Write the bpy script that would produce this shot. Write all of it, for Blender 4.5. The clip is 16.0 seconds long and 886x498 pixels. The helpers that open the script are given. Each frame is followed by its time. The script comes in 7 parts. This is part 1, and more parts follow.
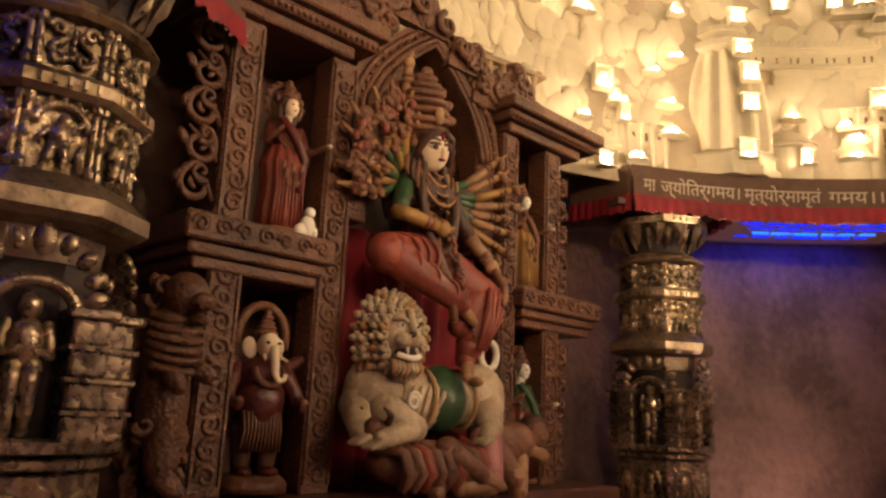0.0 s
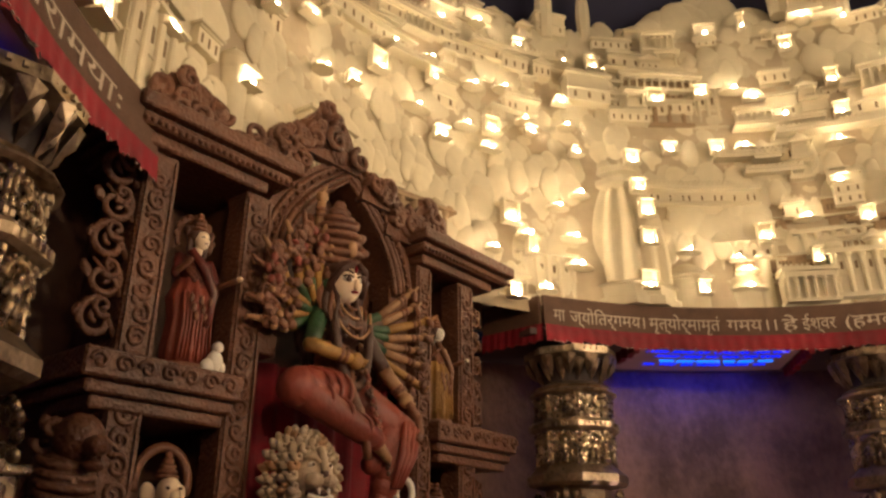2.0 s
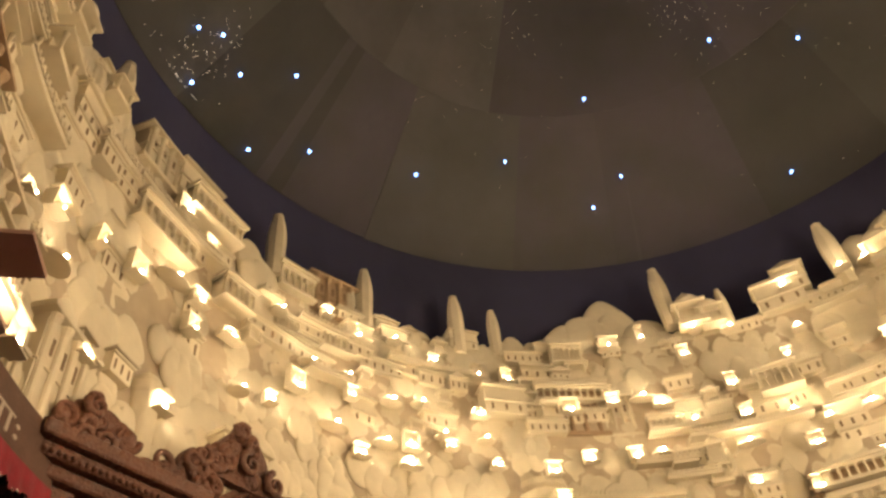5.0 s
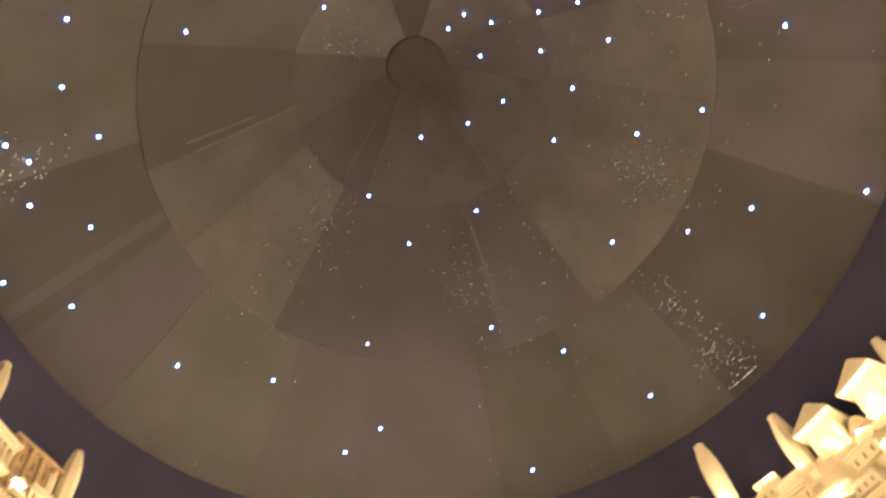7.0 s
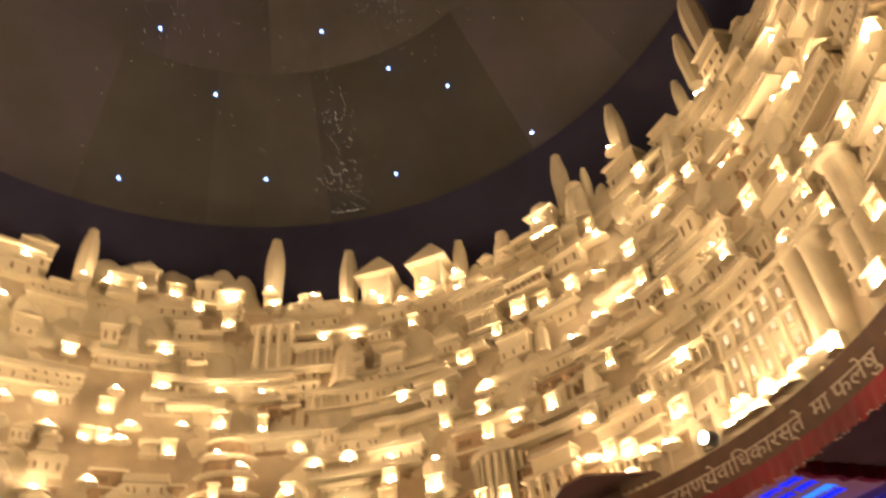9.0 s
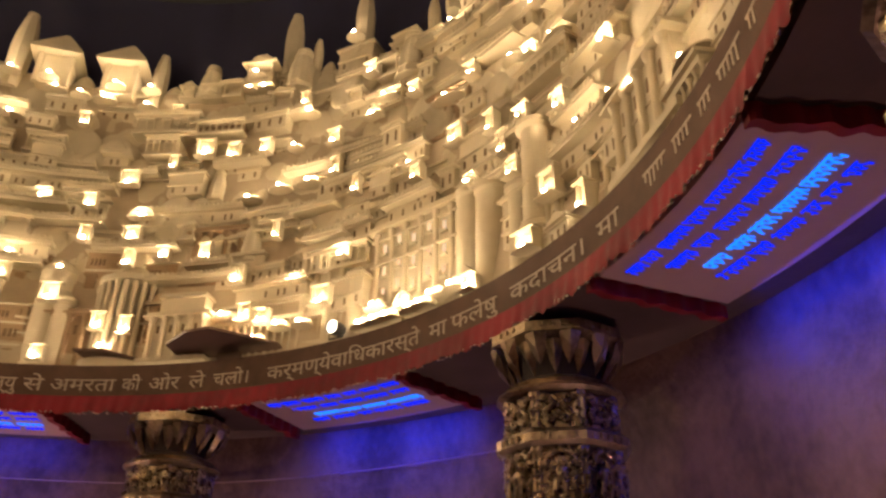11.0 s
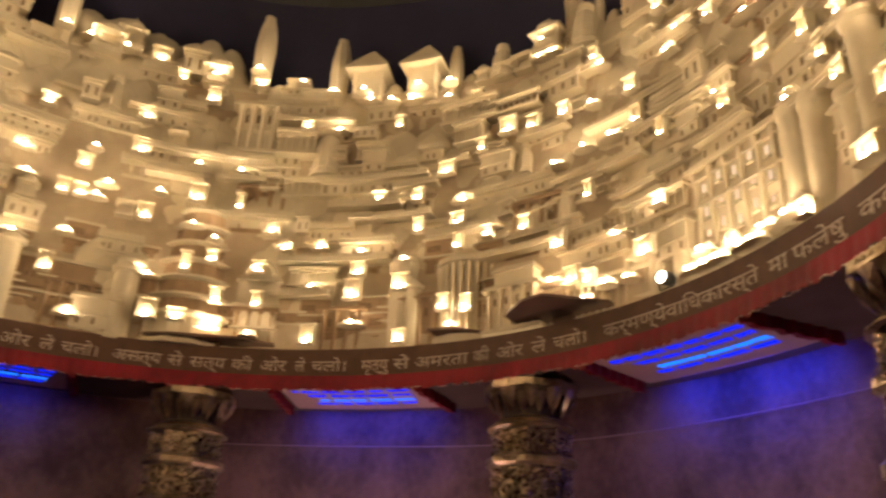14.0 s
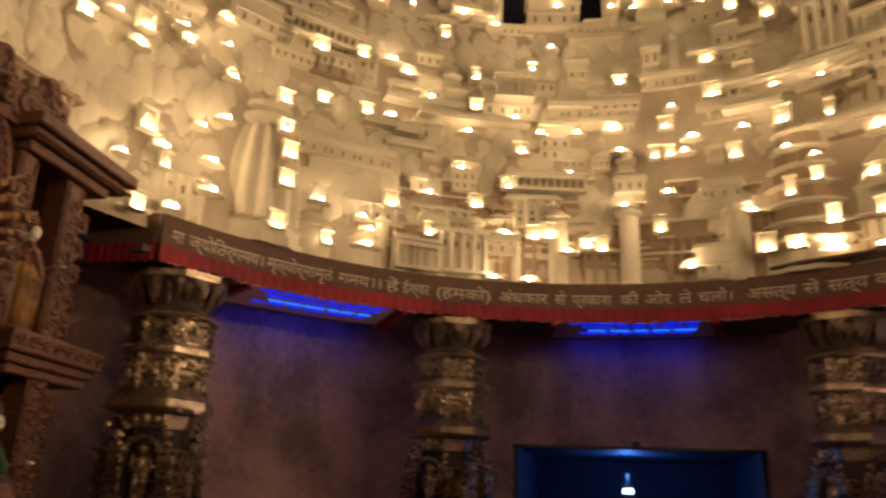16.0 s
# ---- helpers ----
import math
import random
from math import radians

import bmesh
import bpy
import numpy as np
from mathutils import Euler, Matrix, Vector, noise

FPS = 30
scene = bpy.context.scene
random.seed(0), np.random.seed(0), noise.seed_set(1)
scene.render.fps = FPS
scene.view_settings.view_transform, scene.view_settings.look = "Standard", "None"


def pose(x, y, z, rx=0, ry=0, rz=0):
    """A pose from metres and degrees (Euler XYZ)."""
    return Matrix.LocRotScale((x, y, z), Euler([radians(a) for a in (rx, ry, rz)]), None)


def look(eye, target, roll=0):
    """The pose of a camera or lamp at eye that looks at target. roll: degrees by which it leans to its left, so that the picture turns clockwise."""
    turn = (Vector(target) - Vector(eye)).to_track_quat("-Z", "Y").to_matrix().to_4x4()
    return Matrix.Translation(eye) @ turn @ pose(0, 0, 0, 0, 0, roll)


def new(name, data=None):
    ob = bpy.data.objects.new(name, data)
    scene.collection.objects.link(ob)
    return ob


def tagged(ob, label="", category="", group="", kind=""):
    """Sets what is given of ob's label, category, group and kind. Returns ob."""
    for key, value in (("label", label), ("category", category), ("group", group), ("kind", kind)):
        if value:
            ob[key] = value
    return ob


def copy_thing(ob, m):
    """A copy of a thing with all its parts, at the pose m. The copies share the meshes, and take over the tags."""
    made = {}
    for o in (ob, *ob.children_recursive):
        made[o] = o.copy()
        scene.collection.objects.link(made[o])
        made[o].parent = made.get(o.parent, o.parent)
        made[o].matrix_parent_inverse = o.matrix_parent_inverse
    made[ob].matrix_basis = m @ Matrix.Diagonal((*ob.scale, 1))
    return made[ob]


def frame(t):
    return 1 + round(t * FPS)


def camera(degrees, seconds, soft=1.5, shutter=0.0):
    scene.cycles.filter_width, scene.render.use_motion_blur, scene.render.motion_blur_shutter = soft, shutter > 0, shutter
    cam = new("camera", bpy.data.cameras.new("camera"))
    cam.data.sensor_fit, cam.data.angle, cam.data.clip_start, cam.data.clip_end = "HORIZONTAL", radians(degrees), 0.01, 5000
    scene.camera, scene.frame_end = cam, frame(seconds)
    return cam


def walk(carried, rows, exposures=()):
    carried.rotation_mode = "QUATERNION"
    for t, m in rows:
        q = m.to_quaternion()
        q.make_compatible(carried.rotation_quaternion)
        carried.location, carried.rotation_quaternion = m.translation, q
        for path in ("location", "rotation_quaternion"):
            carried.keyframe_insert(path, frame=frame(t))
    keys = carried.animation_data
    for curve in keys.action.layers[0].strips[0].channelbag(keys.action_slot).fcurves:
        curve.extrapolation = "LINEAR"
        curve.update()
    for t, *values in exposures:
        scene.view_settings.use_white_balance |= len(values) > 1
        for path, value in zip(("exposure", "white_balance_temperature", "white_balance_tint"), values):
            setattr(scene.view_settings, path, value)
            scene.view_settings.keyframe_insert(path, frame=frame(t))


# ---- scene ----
# ---------------- camera ----------------
cam = camera(59.76, 16.0, soft=2.5, shutter=0.32)
EYE = (-3.135, -2.756, 1.6)
# seconds, pitch up, roll, yaw; the camera turns where it is held
TURNS = [
    (0.0, 12.47, -2.54, 1.89), (0.5, 12.93, -2.59, -1.6), (1.0, 15.03, -2.34, -4.48), (1.5, 18.45, -1.41, -4.63),
    (2.0, 22.38, -0.08, -4.05), (2.5, 26.5, 1.09, -3.51), (3.0, 30.01, 1.6, -3.21), (3.5, 33.4, 1.92, -3.39),
    (3.7, 34.91, 2.11, -3.74), (5.8, 51.42, 6.37, -14.44), (6.0, 52.79, 6.48, -17.03), (6.5, 56.0, 6.34, -24.96),
    (7.0, 60.06, 7.27, -31.71), (7.5, 63.25, 9.6, -39.59), (8.0, 55.33, 9.15, -54.79), (8.5, 46.54, 7.14, -63.81),
    (9.0, 39.04, 4.32, -74.23), (9.5, 33.8, 2.66, -83.77), (10.0, 31.43, 1.59, -92.43), (10.2, 30.78, 1.0, -95.26),
    (12.3, 26.63, -1.35, -112.48), (12.5, 26.03, -1.41, -109.96), (13.0, 25.38, -1.24, -101.98), (13.5, 25.12, -1.7, -91.41),
    (14.0, 24.71, -2.34, -79.78), (14.5, 22.17, -3.04, -67.4), (15.0, 19.31, -2.97, -56.25), (15.5, 18.47, -2.47, -45.73),
    (16.0, 18.26, -2.18, -33.61),
]
# seconds, stops, kelvin, tint
EXPOSURES = [
    (0.0, 0.35, 6450, 12), (1.0, 0.3, 6400, 11), (2.0, 0.05, 6050, 9), (3.7, 0.05, 5850, 8), (5.8, 0.55, 6200, 10), (6.5, 0.98, 6200, 10),
    (7.0, 1.35, 6250, 10), (7.5, 1.9, 6250, 10), (8.0, 1.25, 6400, 12), (8.6, 0.65, 6700, 14), (9.0, 0.2, 6750, 16), (9.5, -0.2, 6700, 16),
    (10.0, -0.2, 6550, 15), (12.5, -0.06, 6400, 13), (14.0, -0.15, 6450, 13), (16.0, -0.37, 6450, 14),
]
walk(cam, [(t, pose(*EYE, 90 + p, r, y)) for t, p, r, y in TURNS], EXPOSURES)

# ---------------- light ----------------
world = bpy.data.worlds.new("night")
scene.world = world
world.use_nodes = True
world.node_tree.nodes["Background"].inputs[0].default_value = (0.03, 0.03, 0.06, 1)
world.node_tree.nodes["Background"].inputs[1].default_value = 0.05
WARM = (1.0, 0.72, 0.42)
BULB_POWER = 355.0      # emission of the niche bulbs
FILL_POWER = 470.0    # watts of the unseen fill lamps added above the band
COVE_POWER = 0.5      # watts of each cove strip behind the lettered band
BLUE_POWER = 9.5      # watts of each blue sign on the soffit
FILL_UPLIGHT_POWER = 58.0   # watts of the unseen uplights added on the gallery floor
SPOT_POWER = 720.0     # watts of the spotlights aimed at the altar


def lamp(name, kind, watts, colour, m, size=0.2, **more):
    data = bpy.data.lights.new(name, kind)
    data.energy, data.color = watts, colour
    if kind == "AREA":
        data.size = size
        if "size_y" in more:
            data.shape, data.size_y = "RECTANGLE", more["size_y"]
    elif kind == "SPOT":
        data.spot_size, data.spot_blend, data.shadow_soft_size = radians(more.get("cone", 60)), 0.6, size
    else:
        data.shadow_soft_size = size
    ob = new(name, data)
    ob.matrix_world = m
    return tagged(ob, kind="structure")

# ---------------- materials ----------------
def material(name, colour, rough=0.6, metal=0.0, vary=0.25, grain=20.0, bump=0.15, stain=None, per_object=0.0, bump_scale=None, sheen=0.0, stretch=1.0):
    """Principled surface: colour varied by broad stains and fine grain, with fine relief."""
    mat = bpy.data.materials.new(name)
    mat.use_nodes = True
    nt = mat.node_tree
    bsdf = nt.nodes["Principled BSDF"]
    geo = nt.nodes.new("ShaderNodeTexCoord")
    big = nt.nodes.new("ShaderNodeTexNoise")
    big.inputs["Scale"].default_value, big.inputs["Detail"].default_value = grain * 0.12, 5
    fine = nt.nodes.new("ShaderNodeTexNoise")
    fine.inputs["Scale"].default_value, fine.inputs["Detail"].default_value = grain, 6
    place = nt.nodes.new("ShaderNodeMapping")
    place.inputs["Scale"].default_value = (1, 1, stretch)
    nt.links.new(geo.outputs["Object"], place.inputs["Vector"])
    for n in (big, fine):
        nt.links.new(place.outputs[0], n.inputs["Vector"])
    ramp = nt.nodes.new("ShaderNodeValToRGB")
    dark = [c * (1 - vary) for c in colour] if stain is None else stain
    ramp.color_ramp.elements[0].position, ramp.color_ramp.elements[1].position = 0.32, 0.66
    ramp.color_ramp.elements[0].color = (*dark, 1)
    ramp.color_ramp.elements[1].color = (*colour, 1)
    add = nt.nodes.new("ShaderNodeMath")
    add.operation = "ADD"
    half = nt.nodes.new("ShaderNodeMath")
    half.operation, half.inputs[1].default_value = "MULTIPLY_ADD", 0.4
    half.inputs[2].default_value = -0.2
    nt.links.new(fine.outputs["Fac"], half.inputs[0])
    nt.links.new(big.outputs["Fac"], add.inputs[0])
    nt.links.new(half.outputs[0], add.inputs[1])
    nt.links.new(add.outputs[0], ramp.inputs[0])
    last = ramp.outputs[0]
    if per_object:
        info = nt.nodes.new("ShaderNodeObjectInfo")
        span = nt.nodes.new("ShaderNodeMapRange")
        span.inputs["To Min"].default_value, span.inputs["To Max"].default_value = 1 - per_object, 1 + per_object * 0.3
        hsv = nt.nodes.new("ShaderNodeHueSaturation")
        nt.links.new(info.outputs["Random"], span.inputs[0])
        nt.links.new(span.outputs[0], hsv.inputs["Value"])
        nt.links.new(last, hsv.inputs["Color"])
        last = hsv.outputs[0]
    nt.links.new(last, bsdf.inputs["Base Color"])
    bsdf.inputs["Metallic"].default_value = metal
    rr = nt.nodes.new("ShaderNodeMapRange")
    rr.inputs["To Min"].default_value, rr.inputs["To Max"].default_value = max(rough - 0.12, 0.05), min(rough + 0.12, 1)
    nt.links.new(fine.outputs["Fac"], rr.inputs[0])
    nt.links.new(rr.outputs[0], bsdf.inputs["Roughness"])
    if sheen:
        bsdf.inputs["Sheen Weight"].default_value = sheen
    if bump:
        b = nt.nodes.new("ShaderNodeBump")
        b.inputs["Strength"].default_value, b.inputs["Distance"].default_value = bump, 0.02
        src = fine
        if bump_scale:
            src = nt.nodes.new("ShaderNodeTexVoronoi")
            src.feature, src.inputs["Scale"].default_value = "SMOOTH_F1", bump_scale
            nt.links.new(geo.outputs["Object"], src.inputs["Vector"])
        nt.links.new(src.outputs[0], b.inputs["Height"])
        nt.links.new(b.outputs[0], bsdf.inputs["Normal"])
    return mat


def glow(name, colour, strength):
    mat = bpy.data.materials.new(name)
    mat.use_nodes = True
    nt = mat.node_tree
    nt.nodes.remove(nt.nodes["Principled BSDF"])
    e = nt.nodes.new("ShaderNodeEmission")
    e.inputs[0].default_value, e.inputs[1].default_value = (*colour, 1), strength
    nt.links.new(e.outputs[0], nt.nodes["Material Output"].inputs[0])
    return mat


FOAM = material("cream_foam", (0.66, 0.585, 0.425), 0.85, vary=0.15, grain=9, bump=0.3, per_object=0.16)
FOAM_BROWN = material("browned_foam", (0.38, 0.27, 0.165), 0.85, vary=0.25, grain=9, bump=0.3, per_object=0.2)
FOAM_BACK = material("foam_backing", (0.50, 0.41, 0.29), 0.9, vary=0.3, grain=6, bump=0.5)
# windows are flush boxes in the colour of a shaded foam recess
WINDOW_SHADE = material("shadowed_opening", (0.20, 0.135, 0.08), 0.9, vary=0.3)
WOOD = material("carved_wood", (0.145, 0.058, 0.030), 0.5, stain=(0.07, 0.028, 0.016), grain=20, bump=0.6, bump_scale=44)
WOOD_PLAIN = material("plain_wood", (0.115, 0.045, 0.024), 0.55, stain=(0.05, 0.019, 0.011), grain=22, bump=0.3)
GOLD = material("aged_gold_paint", (0.55, 0.42, 0.29), 0.28, metal=0.85, stain=(0.075, 0.052, 0.038), grain=24, bump=0.35)
GOLD_SMOOTH = material("gold_moulding", (0.50, 0.385, 0.27), 0.32, metal=0.8, stain=(0.14, 0.10, 0.07), grain=30, bump=0.2)
BAND = material("brown_band_cloth", (0.115, 0.060, 0.038), 0.8, vary=0.3, grain=60, bump=0.2)
LETTER = material("cream_lettering", (0.50, 0.41, 0.32), 0.7, vary=0.15)
RED = material("red_satin", (0.27, 0.004, 0.018), 0.72, vary=0.5, grain=14, bump=0.3)
SILVER = material("silver_trim", (0.7, 0.6, 0.55), 0.3, metal=0.8, vary=0.3)
PLASTER = material("wall_plaster", (0.33, 0.20, 0.155), 0.72, stain=(0.12, 0.068, 0.05), grain=13, bump=1.0, stretch=0.75)
SOFFIT = material("soffit_board", (0.52, 0.34, 0.33), 0.7, vary=0.15, grain=8, bump=0.1)
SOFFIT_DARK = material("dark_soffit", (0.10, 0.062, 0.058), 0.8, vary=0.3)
# dark colour that stands for shade between petals and in pillar niches
RECESS_SHADE = material("recess_shade", (0.05, 0.035, 0.035), 0.8, vary=0.3)
CLOTH = material("ceiling_cloth", (0.052, 0.045, 0.060), 0.85, stain=(0.038, 0.036, 0.036), grain=7, bump=0.25, per_object=0.34)
CLOTH_GREEN = material("olive_ceiling_cloth", (0.048, 0.046, 0.048), 0.85, stain=(0.035, 0.035, 0.032), grain=7, bump=0.25, per_object=0.34)
CLOTH_LIGHT = material("pale_ceiling_cloth", (0.068, 0.064, 0.068), 0.85, stain=(0.046, 0.045, 0.044), grain=9, bump=0.25, per_object=0.3)
HUB = material("dark_hub_cloth", (0.026, 0.023, 0.026), 0.9, vary=0.3)
# paler than most cloth panels: the light a hem catches is in its colour
HEM = material("lit_hem", (0.068, 0.062, 0.062), 0.8, vary=0.3, grain=8)
NAVY = material("navy_drape", (0.032, 0.031, 0.076), 0.9, vary=0.3, grain=4)
# unseen floor; its colour is raised to bounce light up to the soffit
FLOOR = material("floor_bounce", (0.45, 0.27, 0.23), 0.9, vary=0.3)
# board wood made paler to carry the light on one board's underside
BOARD_LIT = material("lit_board", (0.40, 0.25, 0.20), 0.7, vary=0.2)
BOARD = material("dark_board", (0.12, 0.07, 0.045), 0.7, vary=0.25)
BLACK = material("black_metal", (0.02, 0.02, 0.02), 0.5, vary=0.2)
SKIN = material("painted_clay_skin", (0.38, 0.22, 0.11), 0.5, stain=(0.20, 0.10, 0.05), grain=30, bump=0.3)
FACE = material("pale_face_paint", (0.84, 0.68, 0.50), 0.4, vary=0.06, bump=0.05)
SAREE = material("red_painted_drapery", (0.25, 0.050, 0.032), 0.5, stain=(0.13, 0.030, 0.020), grain=16, bump=0.5)
MAROON = material("maroon_painted_clay", (0.13, 0.022, 0.018), 0.38, stain=(0.05, 0.012, 0.010), grain=26, bump=0.6)
YELLOW = material("ochre_painted_clay", (0.36, 0.20, 0.045), 0.5, stain=(0.22, 0.11, 0.04), grain=30, bump=0.4)
GREEN = material("green_painted_clay", (0.030, 0.080, 0.032), 0.5, stain=(0.016, 0.038, 0.018), grain=26, bump=0.4)
HAIR = material("dark_hair_paint", (0.07, 0.03, 0.022), 0.5, vary=0.3, bump=0.6)
CLAY = material("brown_crown_clay", (0.21, 0.090, 0.050), 0.45, stain=(0.09, 0.034, 0.02), grain=30, bump=0.8)
STONE = material("grey_clay_lion", (0.52, 0.41, 0.29), 0.5, stain=(0.26, 0.19, 0.125), grain=26, bump=0.6)
PINK = material("dusty_pink_clay", (0.42, 0.17, 0.17), 0.5, vary=0.25)
WHITE = material("white_clay", (0.75, 0.70, 0.62), 0.5, vary=0.1)
BULB = glow("bulb", (1.0, 0.72, 0.41), BULB_POWER)
LIT_WINDOW = glow("lit_window", (1.0, 0.74, 0.44), 1.05)
BLUE = glow("blue_tube", (0.004, 0.022, 1.0), 1.3)
CYAN = glow("cyan_tube", (0.01, 0.16, 1.0), 2.2)
STAR = glow("star_led", (0.26, 0.45, 1.0), 7.0)
SEQUIN_GLINT = glow("sequin_glow", (1.0, 0.88, 0.72), 0.6)
PASSAGE = material("passage_paint", (0.055, 0.07, 0.12), 0.7, vary=0.3, grain=6)
BULB_DIM = glow("bulb_dim", (1.0, 0.72, 0.41), BULB_POWER * 0.55)
LENS = glow("lit_lens", (1.0, 0.86, 0.62), 14.0)


# ---------------- mesh helpers ----------------
def part(name, bm, mats, parent=None, label="", smooth=False):
    me = bpy.data.meshes.new(name)
    bmesh.ops.recalc_face_normals(bm, faces=bm.faces)
    bm.to_mesh(me)
    bm.free()
    if smooth:
        me.shade_smooth()
    for m in mats if isinstance(mats, (list, tuple)) else [mats]:
        me.materials.append(m)
    ob = new(name, me)
    if parent:
        ob.parent = parent
    return tagged(ob, label)


def thing(name, label, category, group="", m=None, kind=""):
    ob = new(name)
    ob.empty_display_size = 0.05
    if m is not None:
        ob.matrix_basis = m
    return tagged(ob, label, category, group, kind)


def box(bm, x0, x1, y0, y1, z0, z1, mi=0, m=None, bevel=0.0):
    vs = [Vector((x, y, z)) for z in (z0, z1) for y in (y0, y1) for x in (x0, x1)]
    if m is not None:
        vs = [m @ v for v in vs]
    vs = [bm.verts.new(v) for v in vs]
    fs = [bm.faces.new([vs[i] for i in f]) for f in ((0, 2, 3, 1), (4, 5, 7, 6), (0, 1, 5, 4), (2, 6, 7, 3), (0, 4, 6, 2), (1, 3, 7, 5))]
    for f in fs:
        f.material_index = mi
    if bevel:
        es = list({e for f in fs for e in f.edges})
        for f in bmesh.ops.bevel(bm, geom=es, offset=bevel, segments=1, affect="EDGES", clamp_overlap=True)["faces"]:
            f.material_index = mi


def lathe(bm, prof, n=16, m=None, mi=0, lobes=0, lobe=0.0, cap=True, turn=0.0, arc=1.0):
    """A turned body: prof is (radius, z); lobes ripple the outline."""
    rows = []
    for r, z in prof:
        row = []
        for k in range(n):
            a = 2 * math.pi * arc * k / n + turn
            rr = r * (1 + lobe * math.cos(lobes * a)) if lobes else r
            v = Vector((rr * math.cos(a), rr * math.sin(a), z))
            row.append(bm.verts.new(m @ v if m is not None else v))
        rows.append(row)
    for a, b in zip(rows, rows[1:]):
        for k in range(n):
            f = bm.faces.new((a[k], a[(k + 1) % n], b[(k + 1) % n], b[k]))
            f.material_index = mi
    if cap:
        bm.faces.new(rows[-1]).material_index = mi
        bm.faces.new(rows[0][::-1]).material_index = mi


def blob(bm, c, r, mi=0, rot=(0, 0, 0), seg=12, rings=8):
    """An ellipsoid."""
    m = Matrix.LocRotScale(Vector(c), Euler([radians(a) for a in rot]), Vector(r if isinstance(r, (tuple, list)) else (r, r, r)))
    rows = []
    for j in range(rings + 1):
        t = math.pi * j / rings
        if j in (0, rings):
            rows.append([bm.verts.new(m @ Vector((0, 0, math.cos(t))))])
        else:
            rows.append([bm.verts.new(m @ Vector((math.sin(t) * math.cos(2 * math.pi * k / seg), math.sin(t) * math.sin(2 * math.pi * k / seg), math.cos(t)))) for k in range(seg)])
    for a, b in zip(rows, rows[1:]):
        for k in range(seg):
            ring = [a[k % len(a)], b[k % len(b)], b[(k + 1) % len(b)], a[(k + 1) % len(a)]]
            f = bm.faces.new(list(dict.fromkeys(ring)))
            f.material_index, f.smooth = mi, True


def tube(bm, pts, rad, mi=0, n=8, closed_end=True):
    """A tube along points, with a radius or a list of radii."""
    pts = [Vector(p) for p in pts]
    rs = rad if isinstance(rad, (list, tuple)) else [rad] * len(pts)
    rows, side = [], None
    for i, p in enumerate(pts):
        d = (pts[min(i + 1, len(pts) - 1)] - pts[max(i - 1, 0)]).normalized()
        if side is None:
            side = d.orthogonal().normalized()
        side = (side - d * side.dot(d)).normalized()
        up = d.cross(side)
        rows.append([bm.verts.new(p + rs[i] * (math.cos(2 * math.pi * k / n) * side + math.sin(2 * math.pi * k / n) * up)) for k in range(n)])
    for a, b in zip(rows, rows[1:]):
        for k in range(n):
            f = bm.faces.new((a[k], a[(k + 1) % n], b[(k + 1) % n], b[k]))
            f.material_index, f.smooth = mi, True
    if closed_end:
        bm.faces.new(rows[0][::-1]).material_index = mi
        bm.faces.new(rows[-1]).material_index = mi


def limb(bm, p, q, r0, r1, mi=0):
    p, q = Vector(p), Vector(q)
    tube(bm, [p + (q - p) * k / 4 for k in range(5)], [r0 + (r1 - r0) * k / 4 for k in range(5)], mi)
    blob(bm, p, r0, mi, seg=8, rings=6)
    blob(bm, q, r1, mi, seg=8, rings=6)


def slab(bm, outline, y0, y1, mi=0):
    """A plate with an outline in x and z, from depth y0 to y1."""
    a = [bm.verts.new((x, y0, z)) for x, z in outline]
    b = [bm.verts.new((x, y1, z)) for x, z in outline]
    bm.faces.new(a).material_index = mi
    bm.faces.new(b[::-1]).material_index = mi
    n = len(a)
    for k in range(n):
        bm.faces.new((a[k], b[k], b[(k + 1) % n], a[(k + 1) % n])).material_index = mi


def ring_sheet(bm, prof, a0, a1, step=2.5, mi=0):
    """A sheet swept round the hall's axis: prof is (radius, z); angles in degrees."""
    n = max(2, int(abs(a1 - a0) / step) + 1)
    rows = []
    for k in range(n):
        a = radians(a0 + (a1 - a0) * k / (n - 1))
        rows.append([bm.verts.new((r * math.cos(a), r * math.sin(a), z)) for r, z in prof])
    for p, q in zip(rows, rows[1:]):
        for k in range(len(prof) - 1):
            bm.faces.new((p[k], p[k + 1], q[k + 1], q[k])).material_index = mi
    return rows


def ring_body(bm, prof, a0, a1, step=2.5, mi=0):
    """A closed body swept round the hall's axis from a closed profile."""
    rows = ring_sheet(bm, list(prof) + [prof[0]], a0, a1, step, mi)
    for row in (rows[0][:-1], rows[-1][:-1]):
        bm.faces.new(row).material_index = mi
    bmesh.ops.remove_doubles(bm, verts=bm.verts, dist=1e-5)


def at(az, r, z, turn=0.0, tilt=0.0):
    """A frame on the hall's ring: x to the right for one who looks outward, y outward, z up."""
    a = radians(az)
    x, y = Vector((math.sin(a), -math.cos(a), 0)), Vector((math.cos(a), math.sin(a), 0))
    m = Matrix(((x.x, y.x, 0, r * y.x), (x.y, y.y, 0, r * y.y), (0, 0, 1, z), (0, 0, 0, 1)))
    return m @ pose(0, 0, 0, tilt, 0, turn)


def spiral(cx, cz, r0, turns, y=0.0, flip=1, start=0.0, n=26, shrink=0.12):
    return [(cx + flip * r0 * (1 - (1 - shrink) * k / n) * math.cos(start + 2 * math.pi * turns * k / n), y, cz + r0 * (1 - (1 - shrink) * k / n) * math.sin(start + 2 * math.pi * turns * k / n)) for k in range(n + 1)]

# ---------------- the hall ----------------
RING, BAND_TOP, BAND_LOW, FRINGE_LOW = 4.705, 4.10, 3.79, 3.62
